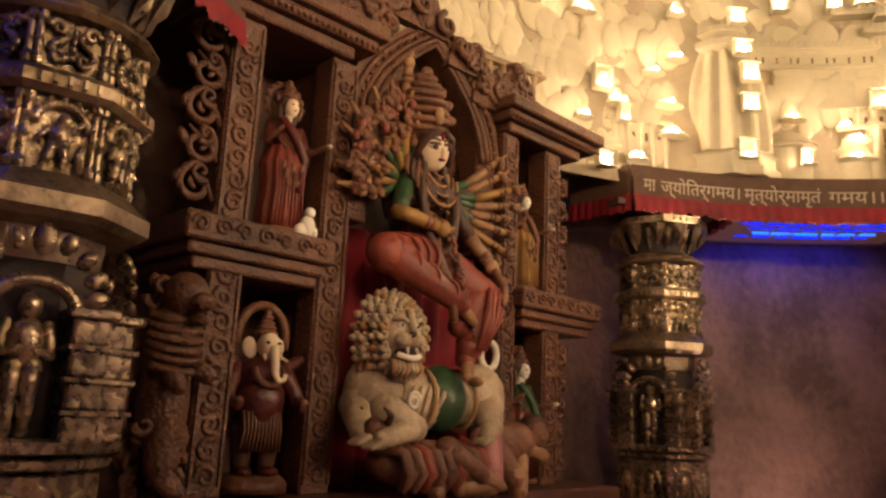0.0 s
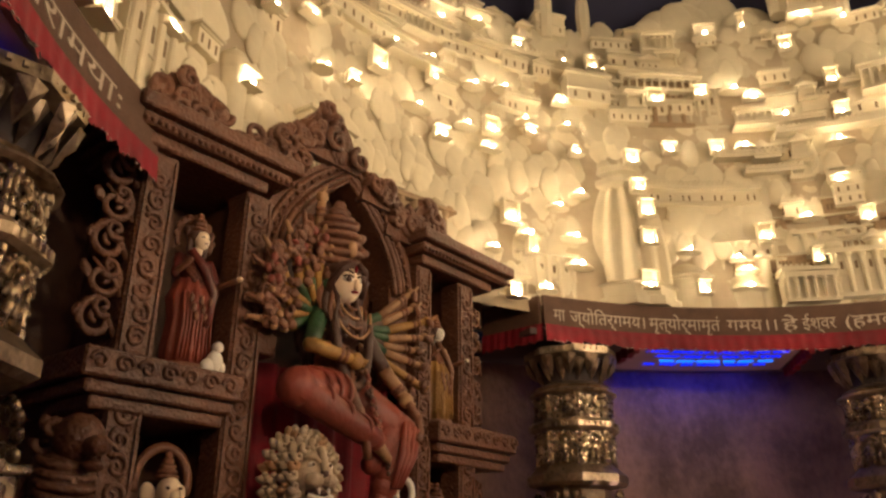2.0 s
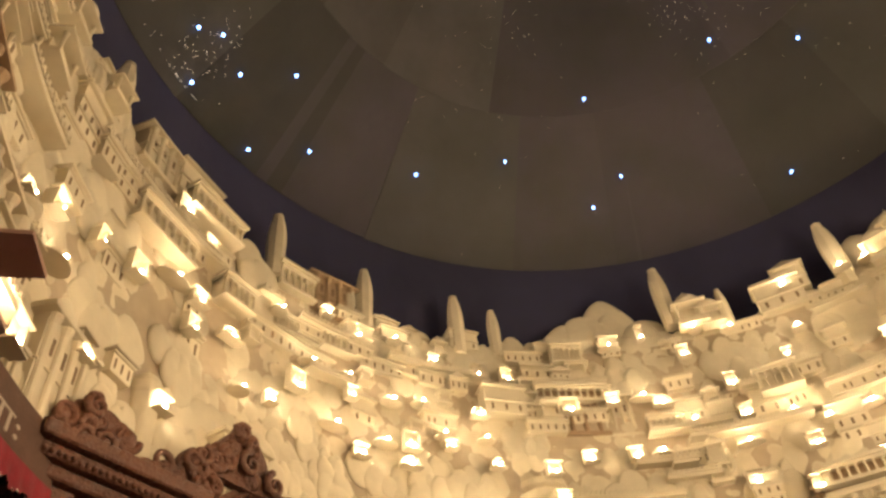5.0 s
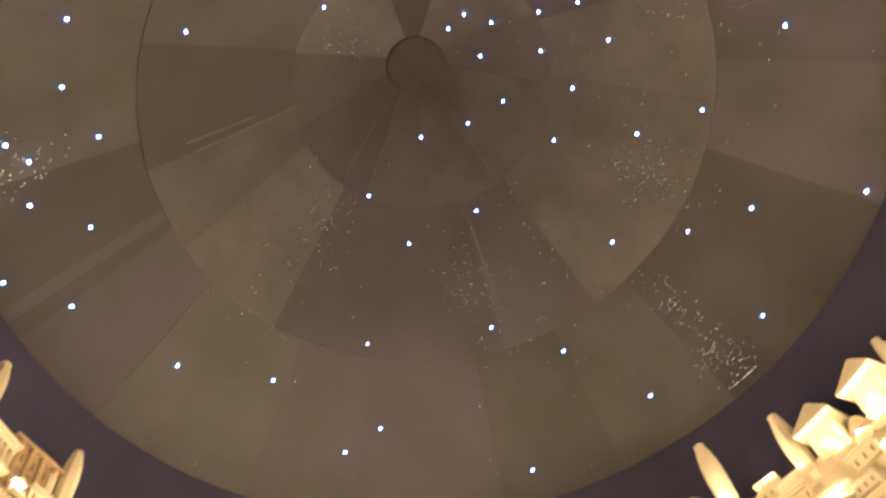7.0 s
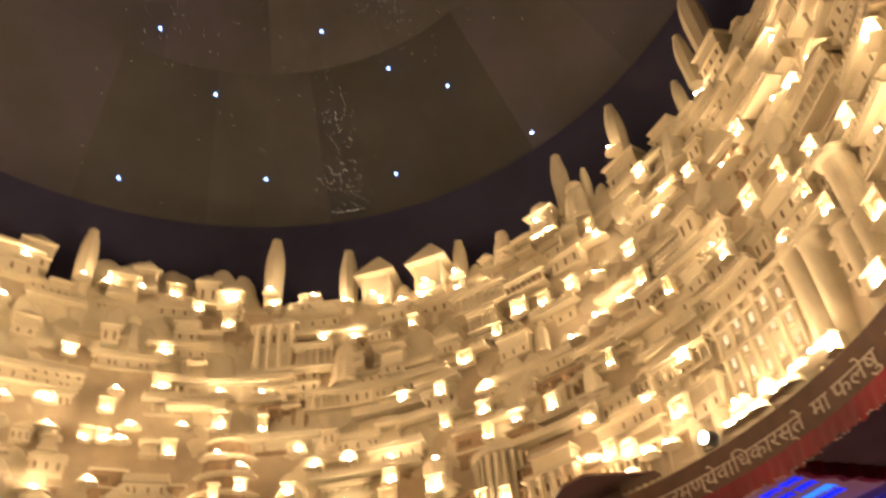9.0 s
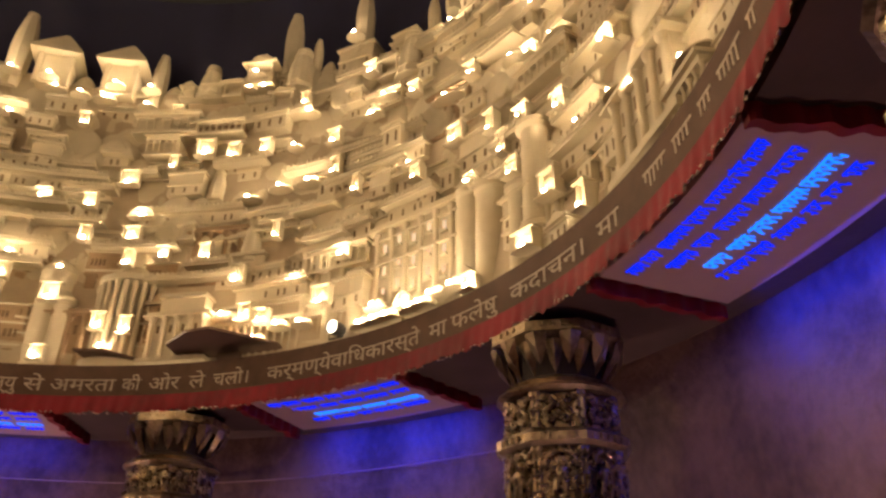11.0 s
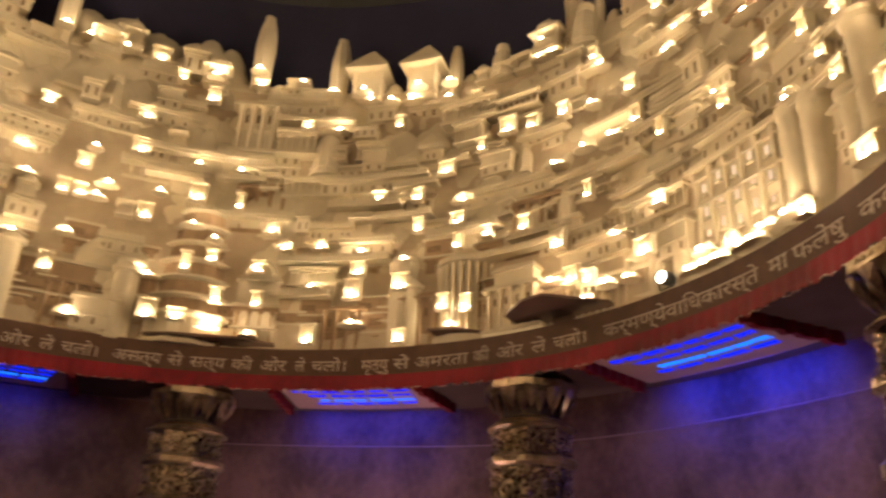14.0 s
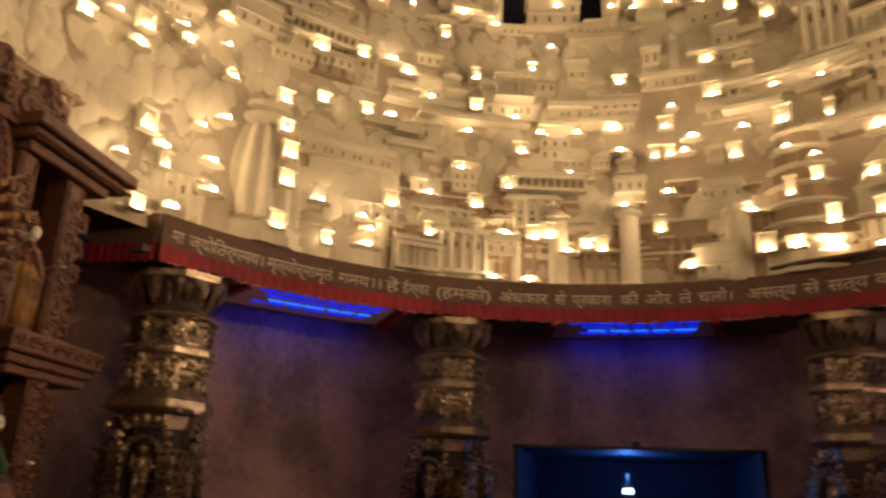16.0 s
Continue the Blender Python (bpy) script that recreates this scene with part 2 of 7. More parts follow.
WALL_R, SOFFIT_Z = 5.95, 3.68
A_LOW, A_HIGH = -196.0, 110.3          # the band runs round the hall, open before the altar

bm = bmesh.new()
lathe(bm, [(6.3, -0.1), (6.3, 0.0)], 72)
tagged(part("floor", bm, FLOOR), "unseen red-brown floor of the round hall, coloured light enough to bounce", "floor", kind="structure")

DOOR_A0, DOOR_A1, DOOR_TOP = 29.5, 58.5, 2.34
bm = bmesh.new()
ring_body(bm, [(WALL_R, 0), (WALL_R + 0.12, 0), (WALL_R + 0.12, 3.9), (WALL_R, 3.9)], DOOR_A1, 360 + DOOR_A0)
ring_body(bm, [(WALL_R, DOOR_TOP), (WALL_R + 0.12, DOOR_TOP), (WALL_R + 0.12, 3.9), (WALL_R, 3.9)], DOOR_A0, DOOR_A1)
tagged(part("wall_round", bm, PLASTER), "stained purple-brown plaster wall behind the pillars", "wall", kind="structure")

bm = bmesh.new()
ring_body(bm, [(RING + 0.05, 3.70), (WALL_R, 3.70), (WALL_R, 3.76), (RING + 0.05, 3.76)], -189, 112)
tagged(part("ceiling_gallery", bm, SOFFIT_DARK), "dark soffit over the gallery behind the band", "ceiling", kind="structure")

# foam backing of the model city, dark drape above it, tented cloth ceiling
CITY_R0, LEAN_OUT, RIM_Z = 4.86, 0.14, 8.0


def city_r(z):
    return CITY_R0 + LEAN_OUT * (z - 4.1)


bm = bmesh.new()
ring_sheet(bm, [(city_r(3.95), 3.95), (city_r(RIM_Z), RIM_Z), (city_r(RIM_Z) + 0.25, RIM_Z), (city_r(RIM_Z) + 0.25, 3.95)], -180, 180)
bmesh.ops.remove_doubles(bm, verts=bm.verts, dist=1e-4)
tagged(part("wall_city_backing", bm, FOAM_BACK), "cream foam backing wall of the model city", "wall", kind="structure")

bm = bmesh.new()
ring_body(bm, [(5.765, 7.6), (5.80, 7.6), (5.80, 10.1), (5.765, 10.1)], -180, 179.9)
tagged(part("wall_drape", bm, NAVY), "dark navy drape above the model city", "wall", kind="structure")

APEX = 15.4
bm = bmesh.new()
lathe(bm, [(6.1, 10.3), (0.12, APEX + 0.1), (0.12, APEX + 0.2), (6.2, 10.4)], 48, cap=False)
lathe(bm, [(0.12, APEX + 0.12), (0.12, APEX + 0.2)], 24)
tagged(part("ceiling", bm, NAVY), "dark tented cloth ceiling rising to a point", "ceiling", kind="structure")
random.seed(7)
CLOTH_RINGS = [(5.755, 9.98, 3.85, 11.86, 18), (4.0, 11.69, 1.9, 13.8, 14), (2.1, 13.585, 0.2, APEX - 0.1, 9)]
for r0, z0, r1, z1, n in CLOTH_RINGS:
    a = random.uniform(0, 30)
    for k in range(n):
        wide = 360 / n * random.uniform(1.1, 1.35)
        bm = bmesh.new()
        o = random.uniform(-0.012, 0.012)
        ring_body(bm, [(r0, z0 - 0.03 + o), (r1, z1 - 0.03 + o), (r1 + 0.012, z1 - 0.02 + o), (r0 + 0.012, z0 - 0.02 + o)], a, a + wide, 4)
        panel = part("cloth_panel", bm, CLOTH_LIGHT if r0 < 5 and random.random() < 0.4 else CLOTH_GREEN if random.random() < 0.4 else CLOTH, bpy.data.objects["ceiling"])
        if r0 < 5 and random.random() < 0.55:
            bm = bmesh.new()
            side = a + wide if random.random() < 0.5 else a
            lo, hi = random.uniform(0, 0.3), random.uniform(0.6, 1.0)
            rs = [r0 + (r1 - r0) * q for q in (lo, hi)]
            zs = [z0 + (z1 - z0) * q - 0.045 + o for q in (lo, hi)]
            ring_body(bm, [(rs[0], zs[0]), (rs[1], zs[1]), (rs[1] + 0.006, zs[1] + 0.006), (rs[0] + 0.006, zs[0] + 0.006)], side - 0.3, side + 0.3, 1)
            part("hem", bm, HEM, panel, "sewn hem, coloured paler for the light it catches")
        a += 360 / n

bm = bmesh.new()
lathe(bm, [(0.50, APEX - 0.45), (0.52, APEX - 0.42), (0.50, APEX - 0.42)], 40)
tagged(part("ceiling_hub", bm, HUB), "dark round hub at the top of the tented ceiling", "ceiling", kind="structure")

# ---------------- lettered band with red fringe ----------------
band = thing("lettered_band", "brown cloth band with cream lettering and a red satin fringe", "banner")
bm = bmesh.new()
ring_body(bm, [(RING, BAND_LOW), (RING + 0.05, BAND_LOW), (RING + 0.05, BAND_TOP), (RING, BAND_TOP)], A_LOW, A_HIGH, 1.5)
box(bm, -0.02, 0.02, 0.05, 0.75, BAND_LOW, BAND_TOP, m=at(A_HIGH, RING, 0, turn=25))
part("band_cloth", bm, BAND, band)
bm = bmesh.new()
n = 1500
rows = []
for k in range(n + 1):
    a = radians(A_LOW + (A_HIGH - A_LOW) * k / n)
    wob = 0.007 * math.sin(k * 0.9) + 0.006 * math.sin(k * 0.37)
    low = FRINGE_LOW + 0.020 * abs(math.sin(k * 0.31)) + 0.010 * math.sin(k * 0.117) + random.uniform(-0.014, 0.014)
    rows.append([bm.verts.new((r * math.cos(a), r * math.sin(a), z)) for r, z in ((RING - 0.012, BAND_LOW + 0.01), (RING - 0.02 + wob * 0.5, 3.72), (RING - 0.03 + wob, low))])
for p, q in zip(rows, rows[1:]):
    for k in range(2):
        bm.faces.new((p[k], p[k + 1], q[k + 1], q[k]))
for az, tn in ((A_HIGH, 25),):
    m = at(az, RING, 0, turn=tn)
    prev = None
    for k in range(60):
        y = 0.75 * k / 59
        w = 0.012 * math.sin(k * 0.9)
        cur = [bm.verts.new(m @ Vector((x, y, z))) for x, z in ((-0.03 if az > 0 else 0.03, BAND_LOW + 0.01), ((-0.04 if az > 0 else 0.04) + w, FRINGE_LOW + 0.01 * math.sin(k * 0.6)))]
        if prev:
            bm.faces.new((prev[0], prev[1], cur[1], cur[0]))
        prev = cur
part("fringe", bm, RED, band, "pleated red satin fringe", smooth=True)
bm = bmesh.new()
random.seed(3)
for k in range(560):
    a = A_LOW + (A_HIGH - A_LOW) * k / 560
    if random.random() < 0.35:
        continue
    m = at(a, RING - 0.035, FRINGE_LOW + random.uniform(0.0, 0.02), turn=random.uniform(-20, 20))
    box(bm, -0.011, 0.011, -0.003, 0.003, -0.003, 0.003, m=m @ pose(0, 0, 0, 0, random.uniform(-35, 35), 0))
tagged(part("fringe_trim", bm, SILVER, band, "thin silver edge of the fringe"), kind="stuff")


# blue sign panels on the soffit, with red pelmets at their sides
SIGNS = [(-184.0, -164.0), (-100.9, -82.3), (-55.0, -36.0), (-11.3, 7.0), (34.0, 54.0), (77.0, 97.0), (-148.0, -128.0)]
for a0, a1 in SIGNS:
    panel = thing("ceiling_sign", "pale pink soffit panel with glowing blue lettering", "sign", "blue signs round the gallery")
    bm = bmesh.new()
    ring_body(bm, [(RING + 0.04, SOFFIT_Z - 0.005), (5.72, SOFFIT_Z - 0.005), (5.72, SOFFIT_Z + 0.035), (RING + 0.04, SOFFIT_Z + 0.035)], a0, a1)
    part("board", bm, SOFFIT, panel)
    random.seed(int(a0) + 500)
    for row, (r, w) in enumerate(((4.90, 0.90), (5.08, 0.72), (5.28, 0.62), (5.43, 0.72))):
        bm = bmesh.new()
        a = a0 + 1.2 + row * 0.4
        end = a0 + (a1 - a0) * (0.5 + w / 2) - 0.5
        while a < end:
            wide = min(random.uniform(1.2, 3.0), end - a)
            hi = random.uniform(0.05, 0.065)
            n = max(12, int(wide * 16))
            shape, lean = random.uniform(9, 15), random.uniform(0, 6)
            run = [at(a + wide * q / n, r + hi * (0.55 * math.sin(shape * wide * q / n + lean) + 0.35 * math.sin(2.7 * shape * wide * q / n) + random.uniform(-0.12, 0.12)), SOFFIT_Z - 0.012).translation for q in range(n + 1)]
            tube(bm, run, 0.0048, n=4)
            tube(bm, [at(a + wide * q / 4, r - 0.62 * hi, SOFFIT_Z - 0.012).translation for q in range(5)], 0.0075, n=4)
            a += wide + random.uniform(0.25, 0.6)
        tagged(part("glowing_line", bm, CYAN if row == 2 else BLUE, panel, "row of glowing blue cursive tubing"), kind="stuff")
    for a, sgn in ((a0 - 0.9, 1), (a1 + 0.9, -1)):
        bm = bmesh.new()
        m = at(a, RING, 0)
        prev = None
        for k in range(40):
            y = 0.02 + 1.05 * k / 39
            w = 0.012 * math.sin(k * 1.1)
            cur = [bm.verts.new(m @ Vector((w + dx, y, z))) for dx, z in ((-0.03, 3.70), (-0.03, 3.60 + 0.008 * math.sin(k * 0.7)), (0.03, 3.60 + 0.008 * math.sin(k * 0.7)), (0.03, 3.70))]
            if prev:
                for i in range(4):
                    bm.faces.new((prev[i], prev[(i + 1) % 4], cur[(i + 1) % 4], cur[i]))
            else:
                bm.faces.new(cur)
            prev = cur
        bm.faces.new(prev)
        part("pelmet", bm, RED, panel, "red satin pelmet beside the sign")
    mid = (a0 + a1) / 2
    lamp("blue_sign_light", "AREA", BLUE_POWER * (0.5 if a0 > 20 else 1.0 if a0 > -20 else 2.0 if a0 > -60 else 1.9 if a0 > -120 else 0.7), (0.012, 0.03, 1.0), at(mid, 5.62, SOFFIT_Z - 0.04) @ pose(0, 0, 0, 32, 0, 0), size=1.5, size_y=0.18)

# ---------------- lettering on the band ----------------
font_curve = bpy.data.curves.new("letters", "FONT")
font_ob = new("letters", font_curve)


def word_mesh(text):
    """Flat outline of a word, its left edge at 0, in font units."""
    font_curve.body = text
    bpy.context.view_layer.update()
    dg = bpy.context.evaluated_depsgraph_get()
    ev = font_ob.evaluated_get(dg)
    me = ev.to_mesh()
    vs = np.array([v.co[:] for v in me.vertices])
    fs = [tuple(p.vertices) for p in me.polygons]
    ev.to_mesh_clear()
    return vs, fs


def band_word(text, a0, a1, z=3.905, height=0.18):
    vs, fs = word_mesh(text)
    if not len(vs):
        return
    x0, x1 = vs[:, 0].min(), vs[:, 0].max()
    bm = bmesh.new()
    made = []
    for x, y, _ in vs:
        a = radians(a0 + (a1 - a0) * (x - x0) / max(x1 - x0, 1e-6))
        zz = z + (y - 0.30) * height
        made.append((bm.verts.new(((RING - 0.004) * math.cos(a), (RING - 0.004) * math.sin(a), zz)), bm.verts.new(((RING + 0.004) * math.cos(a), (RING + 0.004) * math.sin(a), zz))))
    edges = {}
    for f in fs:
        try:
            bm.faces.new([made[i][0] for i in f])
        except ValueError:
            continue
        for i, j in zip(f, f[1:] + f[:1]):
            edges[(i, j)] = edges.get((i, j), 0) + 1
    for i, j in edges:
        if (j, i) not in edges:
            bm.faces.new((made[i][0], made[j][0], made[j][1], made[i][1]))
    loose = [v for v in bm.verts if not v.link_faces]
    for v in loose:
        bm.verts.remove(v)
    part("word", bm, LETTER, band)


WORDS_A = [("मा", 109.0, 107.4), ("ज्योितर्गमय।", 106.7, 96.6), ("मृत्योर्मामृतं", 96.0, 86.8), ("गमय", 85.9, 81.5), ("।।", 81.0, 79.8), ("हे", 79.1, 77.2), ("ईश्वर", 76.7, 72.8), ("(हमको)", 71.7, 64.0),
           ("अंधकार", 62.7, 55.8), ("से", 54.8, 53.2), ("प्रकाश", 52.4, 46.8), ("की", 45.6, 43.1), ("ओर", 42.3, 38.7), ("ले", 37.7, 36.0), ("चलो।", 35.2, 30.8)]
WORDS_B = [("असत्य", 28.9, 22.8), ("से", 22.0, 20.0), ("सत्य", 19.1, 14.4), ("की", 13.6, 10.8), ("ओर", 9.7, 6.2), ("ले", 5.0, 3.6), ("चलो।", 2.8, -2.0), ("मृत्यु", -4.2, -8.0), ("से", -8.7, -11.0),
           ("अमरता", -11.8, -19.3), ("की", -20.1, -22.3), ("ओर", -23.4, -27.1), ("ले", -28.3, -30.3), ("चलो।", -31.3, -35.8)]
WORDS_C = [("कर्मण्येवािधकारस्ते", -38.3, -58.9), ("मा", -60.2, -62.6), ("फलेषु", -63.2, -69.6), ("कदाचन।", -71.4, -81.5), ("मा", -83.5, -86.5), ("िनरामयाः", 182.5, 169.0)]
for text, a0, a1 in WORDS_A + WORDS_B + WORDS_C:
    band_word(text, a0, a1)
# further along the band the lettering is too blurred to read: plain bars
rnd = random.Random(2)
a = -90.0
while a > -120:
    w = rnd.uniform(1.6, 3.2)
    bm = bmesh.new()
    ring_body(bm, [(RING - 0.004, 3.975), (RING + 0.004, 3.975), (RING + 0.004, 3.99), (RING - 0.004, 3.99)], a, a - w, 0.8)
    for k in range(int(w / 0.55)):
        box(bm, -0.008, 0.008, -0.004, 0.004, 3.88 + rnd.uniform(0, 0.05), 3.978, m=at(a - 0.3 - 0.55 * k, RING, 0))
    part("word", bm, LETTER, band)
    a -= w + 0.9
bpy.data.objects.remove(font_ob)

# ---------------- gilded pillars ----------------
def make_pillar(m):
    p = thing("gilded_pillar", "round pillar of aged gilt carving with shrine niches", "pillar", "pillars round the hall", m)
    n = 32
    bm = bmesh.new()
    lathe(bm, [(0.38, 3.52), (0.47, 3.55), (0.47, 3.62), (0.40, 3.62)], 8, turn=radians(22.5))
    for k in range(40):
        a = 2 * math.pi * k / 40
        box(bm, -0.012, 0.012, -0.010, 0.010, -0.014, 0.014, m=pose(0.448 * math.cos(a), 0.448 * math.sin(a), 3.588, 0, 0, math.degrees(a) + 90))
    part("abacus", bm, GOLD_SMOOTH, p)
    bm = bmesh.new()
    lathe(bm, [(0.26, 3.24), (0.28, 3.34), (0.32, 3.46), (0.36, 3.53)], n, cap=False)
    part("capital_core", bm, RECESS_SHADE, p, "cone behind the petals, coloured as dark as their shade")
    for ring_n, zz, rr, ln, half in ((12, 3.53, 0.44, 0.19, 0.075), (12, 3.50, 0.37, 0.20, 0.06)):
        for k in range(ring_n):
            a = 2 * math.pi * (k + (0.5 if rr < 0.4 else 0)) / ring_n
            bm = bmesh.new()
            fm = pose(rr * math.cos(a), rr * math.sin(a), zz, 0, 0, math.degrees(a))
            v = [bm.verts.new(fm @ Vector(c)) for c in ((0, -half, 0), (0.03, 0, 0.01), (0, half, 0), (-0.05, half * 0.62, -ln * 0.55), (-0.09, 0, -ln), (-0.05, -half * 0.62, -ln * 0.55), (0.0, 0, -ln * 0.5), (-0.07, 0, -ln * 0.35))]
            for q in ((0, 1, 6), (1, 2, 6), (2, 3, 6), (3, 4, 6), (4, 5, 6), (5, 0, 6), (0, 7, 1), (1, 7, 2), (2, 7, 3), (3, 7, 4), (4, 7, 5), (5, 7, 0)):
                bm.faces.new([v[i] for i in q])
            part("petal", bm, GOLD_SMOOTH, p, "hanging gilt petal")
    bm = bmesh.new()
    lathe(bm, [(0.30, 3.15), (0.41, 3.16), (0.44, 3.18), (0.43, 3.20), (0.37, 3.215), (0.35, 3.225), (0.375, 3.25), (0.33, 3.27), (0.27, 3.30)], 16)
    part("neck_moulding", bm, GOLD_SMOOTH, p)
    for z0, z1, rr, kind in ((2.93, 3.16, 0.405, "scroll"), (2.49, 2.81, 0.405, "figure")):
        bm = bmesh.new()
        lathe(bm, [(rr - 0.035, z0), (rr - 0.035, z1)], 8, turn=radians(22.5))
        for k in range(8):
            a = 360 / 8 * k
            fm = pose(0, 0, 0, 0, 0, a) @ pose(0, -(rr - 0.035) * 0.924, 0)
            sub = bmesh.new()
            h = z1 - z0
            for sx in (-1, 1):
                lathe(sub, [(0.022, z0), (0.026, z0 + 0.03), (0.015, z0 + 0.05), (0.015, z0 + h * 0.4), (0.022, z0 + h * 0.45), (0.015, z0 + h * 0.5), (0.015, z1 - 0.05), (0.026, z1 - 0.03), (0.024, z1)], 8, m=pose(sx * 0.128, -0.012, 0))
            if kind == "scroll":
                for sx in (-1, 1):
                    curve = [(sx * (0.055 + 0.03 * math.sin(6.28 * q)), -0.022, z0 + h * (0.2 + 0.6 * q)) for q in np.linspace(0, 1, 9)]
                    tube(sub, spiral(sx * 0.065, z0 + h * 0.74, 0.036, 1.2, -0.026, flip=sx), [0.017 - 0.0003 * q for q in range(27)], n=6)
                    tube(sub, curve, [0.012, 0.015, 0.018, 0.02, 0.02, 0.018, 0.016, 0.014, 0.012], n=6)
                    tube(sub, spiral(sx * 0.045, z0 + h * 0.24, 0.03, 1.2, -0.024, flip=-sx, start=math.pi), 0.013, n=6)
                for q in range(4):
                    blob(sub, (0.0, -0.024, z0 + h * (0.25 + 0.16 * q)), (0.020 - 0.003 * q, 0.016, 0.020), seg=6, rings=5)
            else:
                arch = [(0.1 * math.cos(q), -0.03, z1 - 0.13 + 0.1 * math.sin(q)) for q in np.linspace(0, math.pi, 11)]
                tube(sub, arch, 0.018, n=6)
                for q in range(7):
                    t0 = math.pi * (q + 0.5) / 7
                    blob(sub, (0.122 * math.cos(t0), -0.03, z1 - 0.13 + 0.122 * math.sin(t0)), 0.016, seg=6, rings=4)
                blob(sub, (0.01, -0.035, z0 + h * 0.68), (0.028, 0.028, 0.034), seg=8, rings=6)
                blob(sub, (0, -0.03, z0 + h * 0.47), (0.046, 0.032, 0.062), seg=8, rings=6)
                limb(sub, (-0.02, -0.03, z0 + h * 0.36), (-0.045, -0.035, z0 + 0.03), 0.026, 0.016)
                limb(sub, (0.02, -0.03, z0 + h * 0.36), (0.025, -0.035, z0 + 0.03), 0.026, 0.016)
                limb(sub, (-0.04, -0.03, z0 + h * 0.56), (-0.08, -0.04, z0 + h * 0.4), 0.016, 0.012)
                limb(sub, (0.04, -0.03, z0 + h * 0.56), (0.075, -0.04, z0 + h * 0.68), 0.016, 0.012)
                tube(sub, [(0.09, -0.02, z0 + 0.02), (0.075, -0.03, z0 + h * 0.3), (0.10, -0.025, z0 + h * 0.5)], [0.02, 0.014, 0.008], n=6)
            me = bpy.data.meshes.new("relief")
            sub.transform(fm)
            sub.to_mesh(me)
            sub.free()
            bm.from_mesh(me)
            bpy.data.meshes.remove(me)
        part("carved_drum", bm, GOLD, p, "drum carved in relief")
    bm = bmesh.new()
    lathe(bm, [(0.33, 2.80), (0.42, 2.81), (0.45, 2.835), (0.45, 2.885), (0.41, 2.92), (0.33, 2.94)], 8, turn=radians(22.5))
    for k in range(48):
        a = 2 * math.pi * k / 48
        box(bm, -0.008, 0.008, -0.012, 0.008, -0.02, 0.02, m=pose(0.430 * math.cos(a), 0.430 * math.sin(a), 2.862, 0, 0, math.degrees(a) + 90))
    part("beaded_ring", bm, GOLD_SMOOTH, p)
    bm = bmesh.new()
    lathe(bm, [(0.31, 2.15), (0.32, 2.28), (0.45, 2.30), (0.49, 2.33), (0.49, 2.40), (0.43, 2.45), (0.38, 2.50)], 8, turn=radians(22.5))
    part("flared_plate", bm, GOLD_SMOOTH, p, "flared octagonal plate")
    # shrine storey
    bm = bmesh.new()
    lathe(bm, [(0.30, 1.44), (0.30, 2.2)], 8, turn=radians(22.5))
    part("shrine_core", bm, RECESS_SHADE, p, "recessed core, its shade put into a dark colour")
    for k in range(4):
        fm = pose(0, 0, 0, 0, 0, 90 * k + 45)
        bm = bmesh.new()
        for sx in (-1, 1):
            for j in range(4):
                box(bm, sx * 0.22 - 0.07, sx * 0.22 + 0.07, -0.42, -0.24, 1.53 + 0.125 * j, 1.64 + 0.125 * j, bevel=0.012)
                box(bm, sx * 0.22 - 0.085, sx * 0.22 + 0.085, -0.44, -0.22, 1.637 + 0.125 * j, 1.655 + 0.125 * j)
            box(bm, sx * 0.22 - 0.095, sx * 0.22 + 0.095, -0.455, -0.2, 2.01, 2.05, bevel=0.008)
        arch = [(0.15 * math.cos(t), -0.40, 2.03 + 0.11 * math.sin(t)) for t in np.linspace(0, math.pi, 13)]
        tube(bm, arch, 0.028, n=6)
        for j in range(9):
            t = math.pi * (j + 0.5) / 9
            rr = 0.20 + 0.06 * math.sin(t)
            blob(bm, (rr * math.cos(t) * 1.05, -0.40, 2.05 + rr * math.sin(t)), (0.034, 0.03, 0.05), rot=(0, 90 - math.degrees(t), 0), seg=6, rings=5)
        blob(bm, (0, -0.41, 2.30), (0.045, 0.035, 0.07), seg=8, rings=6)
        bm.transform(fm)
        bm.transform(pose(0, 0, -0.085))
        part("niche_frame", bm, GOLD, p, "gilt niche frame with palmette crest", smooth=False)
        bm = bmesh.new()
        blob(bm, (0, -0.34, 1.93), (0.045, 0.045, 0.055), seg=10, rings=8)
        blob(bm, (0, -0.34, 1.79), (0.07, 0.05, 0.10), seg=10, rings=8)
        for sx in (-1, 1):
            limb(bm, (sx * 0.035, -0.34, 1.70), (sx * 0.03, -0.345, 1.45), 0.04, 0.026)
            limb(bm, (sx * 0.075, -0.34, 1.86), (sx * 0.095, -0.35, 1.74), 0.022, 0.018)
            limb(bm, (sx * 0.095, -0.35, 1.74), (sx * 0.03, -0.385, 1.76), 0.018, 0.014)
        bm.transform(fm)
        bm.transform(pose(0, 0, 0.03))
        part("carved_figure", bm, GOLD, p)
